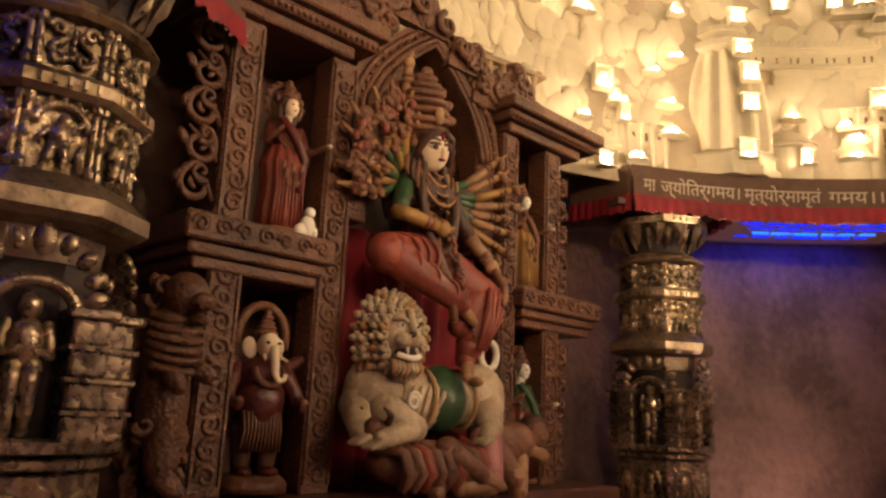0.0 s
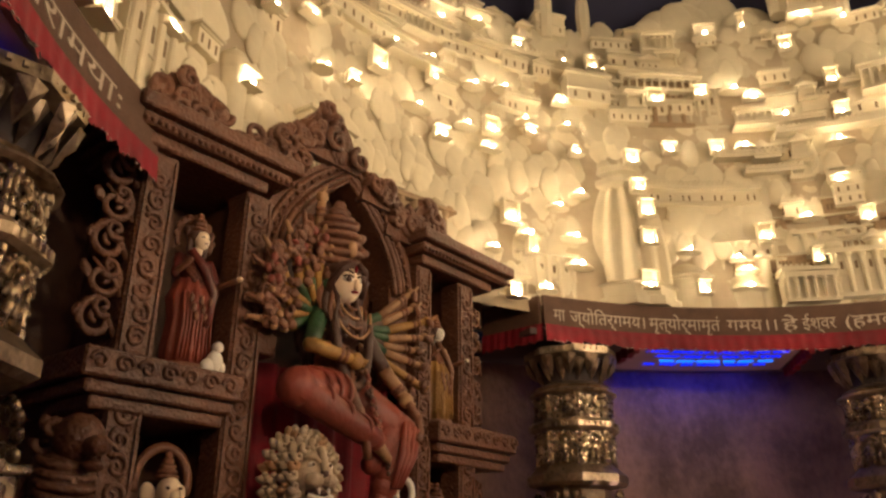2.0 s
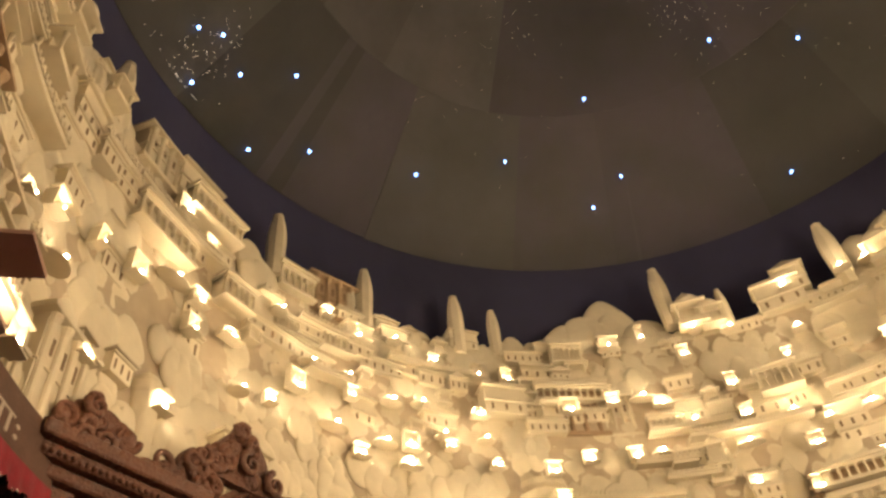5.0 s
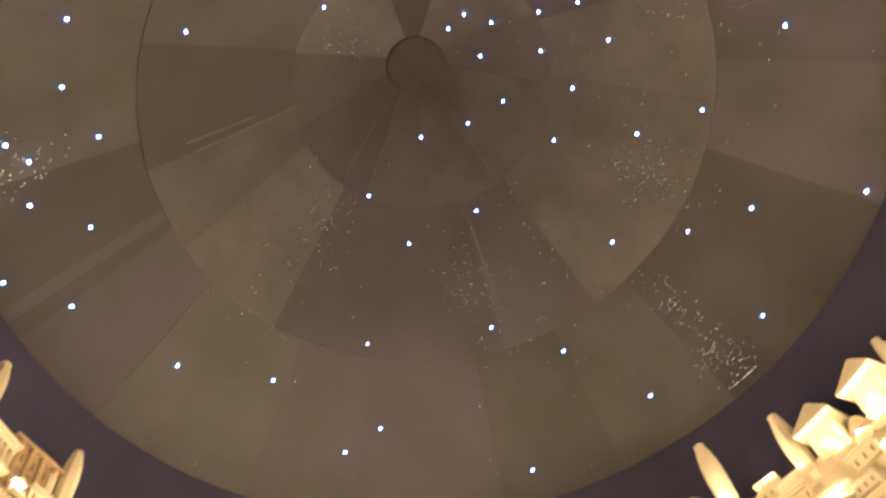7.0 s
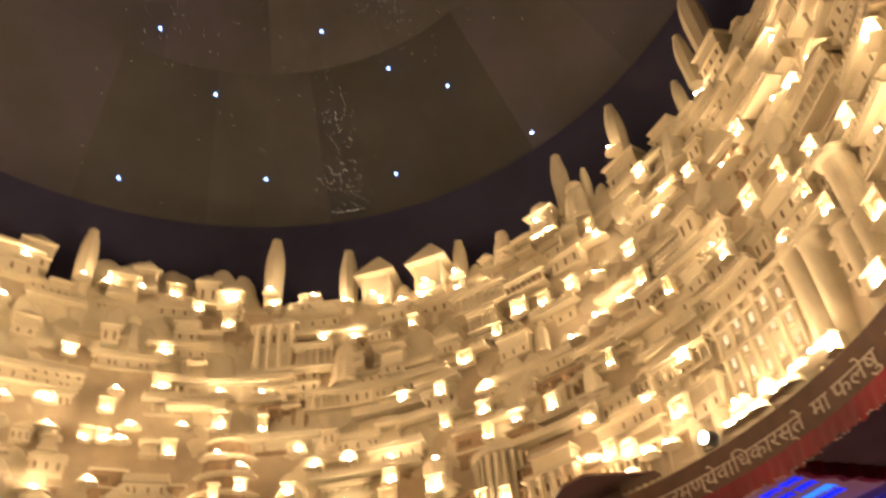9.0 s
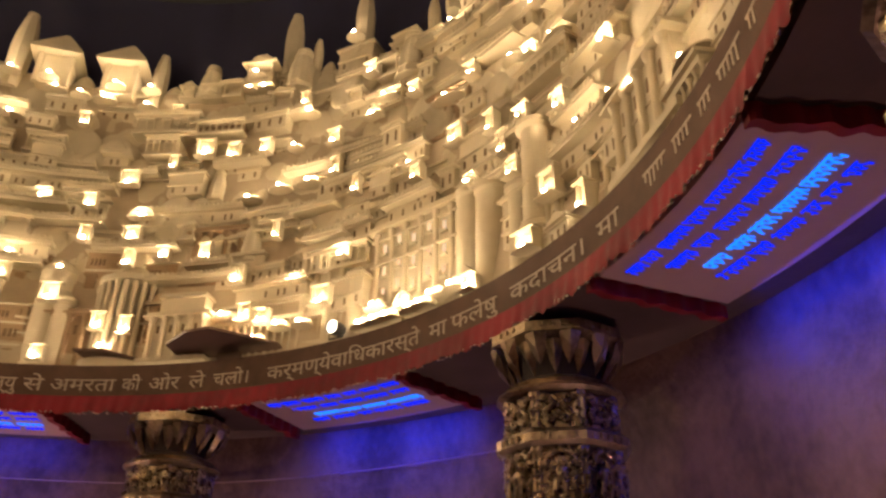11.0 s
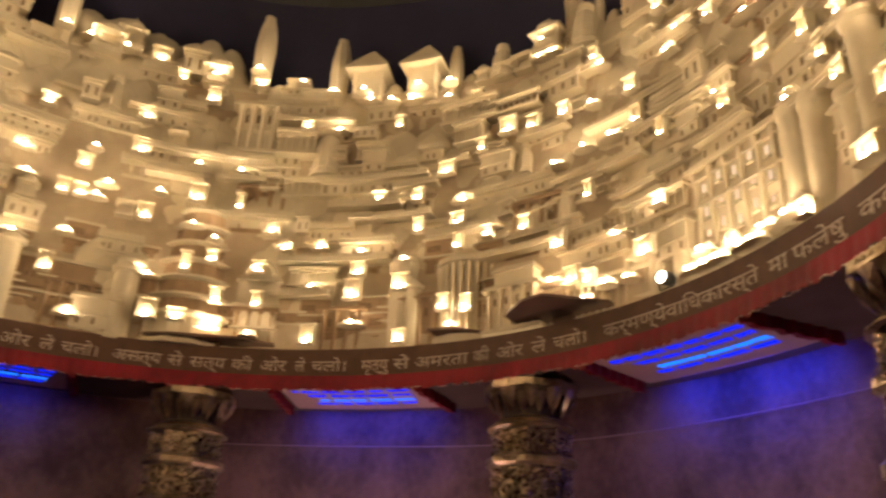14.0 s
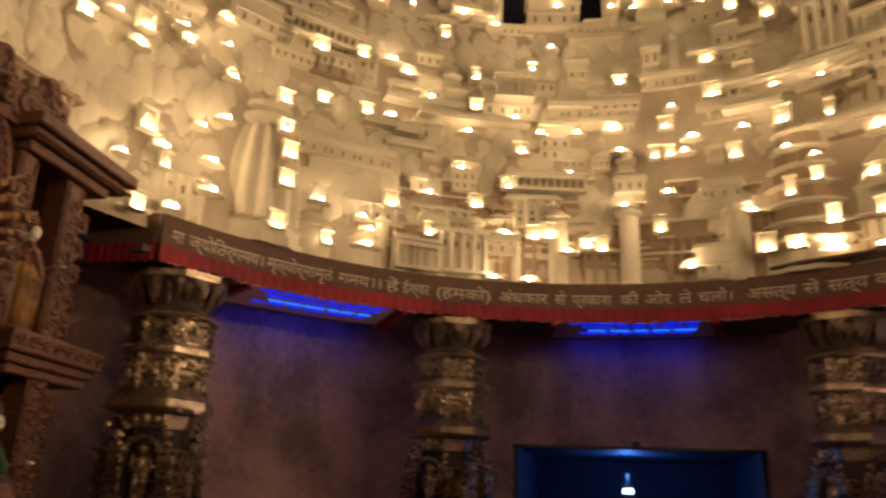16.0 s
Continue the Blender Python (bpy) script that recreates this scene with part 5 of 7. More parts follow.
NICHES = [niche("hood", 0.14, 0.17, BULB, "small hooded niche with a glowing warm bulb"), niche("pool", 0.22, 0.09, BULB, "open round ledge with a glowing warm bulb"),
          niche("hood", 0.09, 0.20, BULB_DIM, "narrow tall niche with a dim warm bulb"), niche("gable", 0.14, 0.13, BULB, "gabled niche with a glowing warm bulb"),
          niche("framed", 0.17, 0.21, BULB, "framed niche with a small arch and a glowing warm bulb"), niche("arch", 0.20, 0.13, BULB, "arched niche with a glowing warm bulb"),
          niche("pool", 0.30, 0.07, BULB, "wide round ledge with a glowing warm bulb")]
used = set()
for az, z in ALL_LAMPS:
    k = rnd.choice((0, 0, 1, 1, 1, 2, 3, 4, 4, 5, 6, 6))
    if -61.5 < az < -49.0 and 4.42 < z < 5.2:
        continue
    m = at(az, city_r(z) - (0.25 if 17.0 < az < 26.5 and z < 5.7 else 0.115), z - 0.05, rnd.uniform(-5, 5))
    wide, tall = rnd.uniform(0.75, 1.25), rnd.uniform(0.8, 1.15)
    if 93.5 < az < 96.5 and z < 6.0:
        k, wide, m = 0, 1.1, at(az, 4.69 if z < 5.3 else 4.76 if z < 5.6 else 4.86, z - 0.05)
    if k in used:
        copy_thing(NICHES[k], m).scale = (wide, 1, tall)
    else:
        NICHES[k].matrix_basis = m
        used.add(k)
for az, z, r in EXTRA_BULBS:
    copy_thing(NICHES[1], at(az, r, z - 0.05))
# cove strips behind the band wash the city's foot
for k in range(16):
    az = -122 + 15.2 * k + 7
    lamp("cove_light", "AREA", COVE_POWER, WARM, at(az, RING + 0.08, BAND_TOP - 0.04) @ pose(0, 0, 0, 180 - 20, 0, 0), size=1.1, size_y=0.04)

# drop models that found no site
for kinds in protos.values():
    for ob in kinds:
        if ob.name not in made_first:
            for child in list(ob.children_recursive):
                bpy.data.objects.remove(child)
            bpy.data.objects.remove(ob)

# ---------------- altar ----------------
ALTAR = Matrix(((0.6794, -0.7337, 0, -3.122), (0.7337, 0.6794, 0, 2.847), (0, 0, 1, 0), (0, 0, 0, 1)))
altar = thing("carved_altar", "tall carved dark wood altar with niches and a pointed arch", "altar", m=ALTAR)
CX = -0.46        # middle of the altar along its front


def wood(name, mats=None, *boxes):
    bm = bmesh.new()
    for b in boxes:
        box(bm, *b, bevel=0.012)
    return part(name, bm, mats or WOOD, altar)


wood("plinth", WOOD_PLAIN, (CX - 2.05, CX + 1.95, -0.35, 0.9, 0.0, 1.02), (CX - 2.0, CX + 1.92, -0.30, 0.9, 1.02, 1.14))
wood("back_panel", WOOD_PLAIN, (CX - 1.95, CX + 1.5, 0.62, 0.70, 1.1, 4.0))
POSTS = [(-2.13, -1.92), (-1.42, -1.21), (0.28, 0.45), (0.82, 1.01)]
for x0, x1 in POSTS:
    post = wood("post", None, (x0, x1, 0.0, 0.2, 1.14, 3.86))
    bm = bmesh.new()
    for k in range(19):
        zz = 1.25 + 0.135 * k
        tube(bm, spiral((x0 + x1) / 2, zz, 0.062, 1.35, -0.006, flip=1 if k % 2 else -1, start=1.2 * k), [0.017 - 0.008 * j / 26 for j in range(27)], n=5)
        blob(bm, ((x0 + x1) / 2 + (0.045 if k % 2 else -0.045), -0.004, zz + 0.067), (0.022, 0.014, 0.03), rot=(0, 40 if k % 2 else -40, 0), seg=6, rings=5)
    box(bm, x0 + 0.012, x0 + 0.03, -0.015, 0.01, 1.2, 3.82)
    box(bm, x1 - 0.03, x1 - 0.012, -0.015, 0.01, 1.2, 3.82)
    tagged(part("vine_carving", bm, WOOD, post), kind="stuff")
wood("side_wall", WOOD_PLAIN, (-2.08, -1.98, 0.1, 0.7, 1.14, 3.9))
wood("side_wall", WOOD_PLAIN, (0.88, 0.96, 0.1, 0.7, 1.14, 3.9))
wood("side_wall", WOOD_PLAIN, (-1.36, -1.28, 0.1, 0.7, 1.14, 3.9))
wood("side_wall", WOOD_PLAIN, (0.32, 0.40, 0.1, 0.7, 1.14, 3.9))
for x0, x1 in ((-2.34, -1.38), (0.42, 1.46)):
    wood("ledge_moulding", None, (x0 + 0.05, x1 - 0.03, -0.07, 0.7, 2.40, 2.47))
    wood("ledge_moulding", None, (x0 + 0.1, x1 - 0.06, -0.03, 0.7, 2.33, 2.40))
    ledge = wood("ledge", None, (x0, x1, -0.12, 0.7, 2.47, 2.62))
    bm = bmesh.new()
    n = int((x1 - x0) / 0.13)
    for k in range(n):
        tube(bm, spiral(x0 + 0.08 + 0.13 * k, 2.545, 0.05, 1.3, -0.125, flip=1 if k % 2 else -1), 0.013, n=5)
    tagged(part("scroll_carving", bm, WOOD, ledge), kind="stuff")
for x0, x1 in ((-2.30, -1.10), (0.18, 1.43)):
    wood("cornice", None, (x0, x1, -0.18, 0.7, 4.02, 4.12))
    wood("architrave", None, (x0 + 0.1, x1 - 0.2, -0.06, 0.7, 3.86, 3.94))
    roof = wood("cornice", None, (x0 + 0.04, x1 - 0.05, -0.12, 0.7, 3.94, 4.02))
    bm = bmesh.new()
    for k in range(int((x1 - x0) / 0.045)):
        blob(bm, (x0 + 0.06 + 0.045 * k, -0.125, 3.965), 0.018, seg=6, rings=5)
    tagged(part("beading", bm, WOOD, roof), kind="stuff")


def arch_pts(w, spring, top, n=24):
    """Half-width w, springing height, top height: a pointed arch, left to right, about the altar's middle bay."""
    out = []
    for k in range(n + 1):
        s = math.sin(math.pi / 2 * (-1 + 2 * k / n))
        out.append((-0.46 + w * s, spring + (top - spring) * (1 - abs(s)) ** 0.52))
    return out


bm = bmesh.new()
inner, outer = arch_pts(0.54, 3.55, 4.32), arch_pts(0.80, 3.62, 4.56)
for (a, b), (c, d) in zip(zip(inner, inner[1:]), zip(outer, outer[1:])):
    slab(bm, [a, b, d, c], 0.08, 0.62)
bmesh.ops.remove_doubles(bm, verts=bm.verts, dist=1e-4)
part("arch", bm, WOOD, altar)
for sh, rr in ((0.555, 0.018), (0.605, 0.026), (0.655, 0.016), (0.72, 0.024)):
    bm = bmesh.new()
    tube(bm, [(x, 0.07, z) for x, z in arch_pts(sh, 3.55 + (sh - 0.54) * 0.3, 4.32 + (sh - 0.54) * 0.95)], rr, n=6)
    part("arch_moulding", bm, WOOD, altar)
for x0, x1 in ((-1.25, -0.99), (0.07, 0.33)):
    wood("jamb", None, (x0, x1, 0.10, 0.3, 2.85, 3.66))
bm = bmesh.new()
box(bm, -1.30, 0.42, 0.34, 0.40, 1.1, 4.30)
part("arch_back", bm, WOOD_PLAIN, altar)
bm = bmesh.new()
for k in range(26):
    a = arch_pts(0.685, 3.60, 4.46, 25)[k]
    blob(bm, (a[0], 0.06, a[1]), 0.017, seg=6, rings=5)
tagged(part("arch_beading", bm, WOOD, altar), kind="stuff")


def crest(name, x, z, w, h, seed):
    bm = bmesh.new()
    r = random.Random(seed)
    for k in range(int(w * h * 75) + 6):
        s = r.uniform(-1, 1)
        top = h * (1 - abs(s) ** 3.2)
        zz = z + r.uniform(0, 1) * max(top - 0.07, 0.01)
        rr = r.uniform(0.05, 0.095)
        tube(bm, spiral(x + s * w / 2, zz + 0.03, rr, 1.4, r.uniform(-0.03, 0.06), flip=r.choice((-1, 1)), start=r.uniform(0, 6)), [0.03 - 0.016 * j / 26 for j in range(27)], n=6)
        if k % 3 == 0:
            blob(bm, (x + s * w / 2, 0.02, zz + 0.02), (rr * 0.8, 0.05, rr * 0.8), seg=8, rings=6)
    n = 14
    slab(bm, [(x - w / 2, z - 0.04)] + [(x + w / 2 * (-1 + 2 * k / n), z + (h - 0.06) * (1 - abs(-1 + 2 * k / n) ** 3.2)) for k in range(n + 1)] + [(x + w / 2, z - 0.04)], 0.02, 0.10)
    tagged(part(name, bm, WOOD, altar, "cresting of carved scrolls"), kind="stuff")


crest("crest", -1.90, 4.10, 0.62, 0.42, 1)
crest("crest", -1.35, 4.10, 0.5, 0.22, 2)
crest("crest", -1.13, 4.20, 0.34, 0.36, 3)
crest("crest", -0.72, 4.42, 0.62, 0.42, 4)
crest("crest", -0.15, 4.25, 0.42, 0.25, 5)
crest("crest", 0.10, 4.05, 0.36, 0.24, 6)
crest("crest", 0.47, 4.10, 0.55, 0.40, 7)
def side_scroll(x, z, r, flip):
    """One scroll of an openwork bracket, with a smaller one and a leaf."""
    bm = bmesh.new()
    tube(bm, spiral(x, z, r, 1.5, 0.05, flip=flip, start=1.5), [r * 0.24 * (1 - 0.45 * j / 26) for j in range(27)], n=7)
    tube(bm, spiral(x + 0.02, z + r * 0.65, r * 0.55, 1.2, 0.03, flip=-flip, start=4.0), [r * 0.17 * (1 - 0.4 * j / 26) for j in range(27)], n=6)
    tube(bm, [(x + r, 0.05, z - r * 0.7), (x + r * 0.6, 0.04, z), (x - r * 0.7, 0.04, z + r * 0.9)], [0.02, 0.018, 0.008], n=6)
    blob(bm, (x - r * 0.9, 0.05, z + r * 0.3), (0.03, 0.02, 0.05), rot=(0, 30 * flip, 0), seg=7, rings=5)
    part("side_scroll", bm, WOOD, altar, "openwork scroll bracket")


for k in range(5):
    side_scroll(-2.24, 2.80 + 0.22 * k, 0.11, -1 if k % 2 else 1)
for z0, z1 in ((2.65, 3.75), (1.2, 2.3)):
    for k in range(5):
        side_scroll(1.09, z0 + 0.1 + (z1 - z0 - 0.15) * k / 4.5, 0.085, 1 if k % 2 else -1)

# red drape in the middle bay
bm = bmesh.new()
rows = []
for k in range(40):
    x = -1.20 + 1.46 * k / 39
    y = 0.27 + 0.03 * math.sin(k * 1.3)
    rows.append([bm.verts.new((x, y, z)) for z in (1.14, 2.0, 2.85)])
for p, q in zip(rows, rows[1:]):
    for j in range(2):
        bm.faces.new((p[j], q[j], q[j + 1], p[j + 1]))
drape = tagged(part("red_drape", bm, RED, smooth=True), "deep red cloth hung behind the lion", "drape")
drape.matrix_basis = ALTAR
mod = drape.modifiers.new("thick", "SOLIDIFY")
mod.thickness = 0.01

# ---------------- statues ----------------
def statue(name, bm, mats, label, category="statue", group=""):
    for f in bm.faces:
        f.smooth = True
    ob = part(name, bm, mats)
    ob.matrix_basis = ALTAR
    return tagged(ob, label, category, group)


def fan_arm(bm, a, b, c, r, first, second, tool=None):
    """An upper arm a to b, a forearm b to c, a bangle and a fist."""
    limb(bm, a, b, r * 1.05, r * 0.9, first)
    limb(bm, b, c, r * 0.9, r * 0.62, second)
    a, b, c = Vector(a), Vector(b), Vector(c)
    d = (c - b).normalized()
    for t in (0.7, 0.82):
        p = b.lerp(c, t)
        tube(bm, [p - d * 0.012, p + d * 0.012], r * 0.85, 5, n=8)
    blob(bm, c + d * 0.03, (r * 0.95, r * 0.8, r * 0.95), tool or second, seg=8, rings=6)
    for k in range(3):
        limb(bm, c + d * 0.04, c + d * 0.085 + Vector((0.018 * (k - 1), -0.015, 0.02 * (k - 1))), r * 0.32, r * 0.2, tool or second)


bm = bmesh.new()
MATS = [FACE, SAREE, YELLOW, GREEN, HAIR, CLAY, RED, SKIN, WHITE]
ux = -0.42
blob(bm, (ux - 0.02, -0.02, 2.64), (0.27, 0.20, 0.18), 1)
blob(bm, (ux - 0.02, -0.03, 2.86), (0.15, 0.12, 0.18), 5)
blob(bm, (ux, -0.05, 3.10), (0.20, 0.14, 0.17), 4)
blob(bm, (ux - 0.07, -0.15, 3.09), (0.075, 0.06, 0.075), 4)
blob(bm, (ux + 0.08, -0.15, 3.09), (0.075, 0.06, 0.075), 4)
limb(bm, (ux, -0.05, 3.24), (ux + 0.01, -0.08, 3.38), 0.065, 0.055, 0)
head_from = len(bm.verts)
blob(bm, (ux + 0.01, -0.11, 3.48), (0.092, 0.10, 0.125), 0, seg=20, rings=14)
blob(bm, (ux + 0.02, -0.13, 3.405), (0.045, 0.06, 0.04), 0)
blob(bm, (ux + 0.025, -0.215, 3.465), (0.016, 0.022, 0.035), 0, seg=8, rings=6)
for sx in (-1, 1):
    blob(bm, (ux + 0.022 + sx * 0.042, -0.197, 3.495), (0.034, 0.013, 0.016), 8, rot=(0, -sx * 14, sx * 22), seg=10, rings=6)
    blob(bm, (ux + 0.024 + sx * 0.042, -0.207, 3.495), (0.019, 0.009, 0.016), 4, seg=8, rings=6)
    tube(bm, [(ux + 0.022 + sx * (0.012 + 0.05 * k / 5), -0.203 + 0.012 * k / 5, 3.53 + 0.016 * math.sin(k / 5 * 2.4)) for k in range(6)], 0.006, 4, n=5)
    tube(bm, [(ux + 0.022 + sx * (0.012 + 0.055 * k / 5), -0.205 + 0.014 * k / 5, 3.511 + 0.008 * math.sin(k / 5 * 3.1)) for k in range(6)], 0.0085, 4, n=5)
blob(bm, (ux + 0.025, -0.205, 3.425), (0.024, 0.012, 0.009), 6, seg=8, rings=6)
blob(bm, (ux + 0.022, -0.205, 3.555), (0.008, 0.01, 0.022), 6, seg=8, rings=6)
blob(bm, (ux + 0.012, -0.085, 3.545), (0.104, 0.105, 0.088), 4, seg=18, rings=12)
for sx in (-1, 1):
    tube(bm, [(ux + 0.015 + sx * 0.02, -0.205, 3.585), (ux + 0.015 + sx * 0.07, -0.185, 3.55), (ux + 0.012 + sx * 0.095, -0.14, 3.48), (ux + 0.01 + sx * 0.10, -0.11, 3.40)], [0.016, 0.022, 0.024, 0.02], 4, n=6)
# hair, ringlets and the shoulders' hair
blob(bm, (ux + 0.0, -0.03, 3.53), (0.135, 0.12, 0.145), 4)
for sx, n in ((-1, 4), (1, 3)):
    for k in range(n):
        pts = [(ux + sx * (0.10 + 0.028 * k + 0.018 * math.sin(j * 1.2 + k)), -0.07 + 0.02 * k, 3.52 - 0.075 * j) for j in range(8 - k % 2)]
        tube(bm, pts, [0.032 - 0.002 * j for j in range(len(pts))], 4, n=6)
# tiered crown
for k, (r, zz) in enumerate(((0.125, 3.61), (0.135, 3.66), (0.125, 3.715), (0.115, 3.77), (0.10, 3.82), (0.08, 3.865), (0.055, 3.905), (0.03, 3.945))):
    blob(bm, (ux - 0.015, -0.03, zz), (r * 1.22, r, 0.036), 5, seg=16, rings=6)
blob(bm, (ux + 0.02, -0.15, 3.68), (0.03, 0.02, 0.055), 7, seg=8, rings=6)
for k in range(9):
    a = math.pi * (0.05 + 0.9 * k / 8)
    blob(bm, (ux - 0.01 + 0.19 * math.cos(a), 0.05, 3.66 + 0.24 * math.sin(a)), (0.035, 0.02, 0.06), 5, rot=(0, 90 - math.degrees(a), 0), seg=8, rings=6)
for sx in (-1, 1):
    blob(bm, (ux + sx * 0.15, 0.02, 3.42), (0.03, 0.02, 0.14), 6, seg=8, rings=8)
bm.verts.ensure_lookup_table()
bmesh.ops.scale(bm, vec=(1.28, 1.22, 1.18), space=Matrix.Translation((-ux, 0.04, -3.42)), verts=bm.verts[head_from:])
bmesh.ops.rotate(bm, cent=(ux, -0.04, 3.5), matrix=Matrix.Rotation(radians(12), 3, "X"), verts=bm.verts[head_from:])
bmesh.ops.rotate(bm, cent=(ux, -0.04, 3.5), matrix=Matrix.Rotation(radians(-5), 3, "Y"), verts=bm.verts[head_from:])
bmesh.ops.rotate(bm, cent=(ux, -0.04, 3.5), matrix=Matrix.Rotation(radians(-15), 3, "Z"), verts=bm.verts[head_from:])
bmesh.ops.translate(bm, vec=(-0.06, -0.03, -0.10), verts=bm.verts[head_from:])
# necklaces
for k in range(4):
    tube(bm, [(ux + (0.07 + 0.035 * k) * math.cos(t), -0.13 - 0.05 * math.sin(-t) - 0.012 * k, 3.27 - 0.02 * k + (0.07 + 0.05 * k) * math.sin(t)) for t in np.linspace(math.pi, 2 * math.pi, 13)], 0.011, 7 if k % 2 else 5, n=5)
# garland
tube(bm, [(ux + 0.16 * math.cos(t), -0.17 - 0.05 * math.sin(-t), 3.12 + 0.46 * math.sin(t)) for t in np.linspace(math.pi, 2 * math.pi, 17)], 0.035, 4, n=7)
# legs: one folded across, the other reaching down to the lion
limb(bm, (ux - 0.08, -0.1, 2.62), (-0.90, -0.22, 2.58), 0.17, 0.13, 1)
limb(bm, (-0.90, -0.22, 2.58), (-0.30, -0.30, 2.33), 0.125, 0.075, 1)
limb(bm, (-0.30, -0.30, 2.33), (-0.20, -0.33, 2.22), 0.05, 0.03, 7)
limb(bm, (ux + 0.12, -0.08, 2.62), (0.02, -0.22, 2.42), 0.16, 0.13, 1)
limb(bm, (0.02, -0.22, 2.42), (-0.16, -0.24, 1.98), 0.125, 0.075, 1)
limb(bm, (-0.16, -0.25, 1.98), (-0.20, -0.30, 1.86), 0.05, 0.04, 7)
blob(bm, (-0.17, -0.34, 1.83), (0.05, 0.10, 0.035), 7, rot=(0, 0, -30))
limb(bm, (0.03, -0.20, 2.40), (-0.13, -0.24, 2.06), 0.155, 0.095, 1)
limb(bm, (-0.02, -0.20, 2.44), (-0.20, -0.20, 2.20), 0.14, 0.08, 1)
for k in range(4):
    tube(bm, [(0.10 - 0.05 * k, -0.33 - 0.012 * (k % 2), 2.44 + 0.01 * k), (0.03 - 0.04 * k, -0.36, 2.26), (-0.08 - 0.025 * k, -0.335, 2.04)], [0.018, 0.026, 0.014], 1, n=6)
tube(bm, [(0.02, -0.3, 2.62), (0.10, -0.33, 2.52), (0.12, -0.33, 2.42), (0.05, -0.36, 2.36)], 0.03, 5, n=6)
tube(bm, [(ux - 0.02, -0.17, 2.9), (ux - 0.05, -0.22, 2.65), (ux + 0.02, -0.30, 2.42), (ux + 0.04, -0.33, 2.2)], [0.05, 0.045, 0.04, 0.03], 5, n=6)
for k in range(3):
    t0 = 0.2 + 0.27 * k
    a, b = Vector((ux - 0.08, -0.1, 2.62)).lerp(Vector((-0.90, -0.22, 2.58)), t0), 0.16 - 0.03 * t0
    tube(bm, [(a.x + 0.09 * math.sin(q), a.y - b * math.sin(q), a.z + b * math.cos(q)) for q in np.linspace(-0.2, 2.4, 9)], 0.014, 1, n=5)
    a, b = Vector((-0.90, -0.22, 2.58)).lerp(Vector((-0.30, -0.30, 2.33)), t0), 0.118 - 0.045 * t0
    tube(bm, [(a.x + 0.07 * math.sin(q), a.y - b * math.sin(q), a.z + b * math.cos(q)) for q in np.linspace(-0.2, 2.6, 9)], 0.014, 1, n=5)
# ten arms a side fan out behind the shoulders
for k in range(10):
    a = math.radians(205 - 12.0 * k)
    sh = (ux - 0.17, 0.02, 3.17)
    ln = 0.47 + 0.05 * math.sin(k * 2.1)
    el = (ux - 0.17 + 0.5 * ln * math.cos(a), -0.02 - 0.012 * (k % 3), 3.15 + 0.5 * ln * math.sin(a) - 0.03)
    hd = (ux - 0.17 + ln * math.cos(a - 0.12), -0.08 - 0.02 * (k % 3), 3.15 + ln * math.sin(a - 0.12))
    fan_arm(bm, sh, el, hd, 0.040, 3, 2, 5)
    out = Vector((math.cos(a - 0.12), 0, math.sin(a - 0.12)))
    p = Vector(hd) + out * 0.03
    limb(bm, p, p + out * 0.13 + Vector((0.03 * (k % 3 - 1), -0.02, 0.02)), 0.03, 0.014, 5 if k % 2 else 7)
    for q in range(3):
        blob(bm, p + Vector((0.05 * math.cos(2.1 * q + k), -0.04, 0.05 * math.sin(2.1 * q + k))), (0.028, 0.022, 0.036), 5 if q else 1, rot=(0, 40 * q, 0), seg=8, rings=6)
    lo = Vector(sh).lerp(Vector(hd), 0.62) + Vector((0.03, -0.05, -0.05))
    limb(bm, Vector(sh).lerp(lo, 0.45), lo, 0.03, 0.026, 2 if k % 2 else 3)
    blob(bm, lo + out * 0.04, (0.04, 0.03, 0.035), 5, seg=8, rings=6)
    blob(bm, (hd[0] - 0.02, -0.13, hd[2] + 0.03), (0.035, 0.03, 0.05), 5, seg=8, rings=6)
    tube(bm, [(hd[0] - 0.03 + 0.04 * math.cos(t), -0.14, hd[2] + 0.05 + 0.05 * math.sin(t)) for t in np.linspace(0, 5, 9)], [0.02 - 0.0015 * j for j in range(9)], 5, n=5)
for k in range(8):
    a = math.radians(-40 + 11.0 * k)
    sh = (ux + 0.17, 0.02, 3.15)
    ln = 0.60 + 0.05 * math.sin(k * 1.7)
    el = (ux + 0.17 + 0.5 * ln * math.cos(a), -0.03 - 0.012 * (k % 3), 3.12 + 0.5 * ln * math.sin(a) - 0.02)
    hd = (ux + 0.17 + ln * math.cos(a), -0.10 - 0.02 * (k % 3), 3.12 + ln * math.sin(a) + 0.02)
    fan_arm(bm, sh, el, hd, 0.040, 3 if k % 3 else 4, 2 if k % 4 == 1 else 7)
    blob(bm, (hd[0] + 0.03, hd[1] - 0.04, hd[2] - 0.01), (0.03, 0.025, 0.045), 5, rot=(0, 25 * k, 0), seg=8, rings=6)
fan_arm(bm, (ux - 0.20, -0.06, 3.14), (ux - 0.36, -0.18, 2.88), (ux - 0.08, -0.27, 2.82), 0.062, 3, 2)
fan_arm(bm, (ux + 0.20, -0.06, 3.12), (ux + 0.34, -0.16, 2.84), (ux + 0.44, -0.26, 2.66), 0.06, 4, 7)
fan_arm(bm, (ux - 0.12, 0.02, 3.22), (ux - 0.22, -0.02, 3.62), (ux - 0.26, -0.08, 3.95), 0.05, 5, 7)
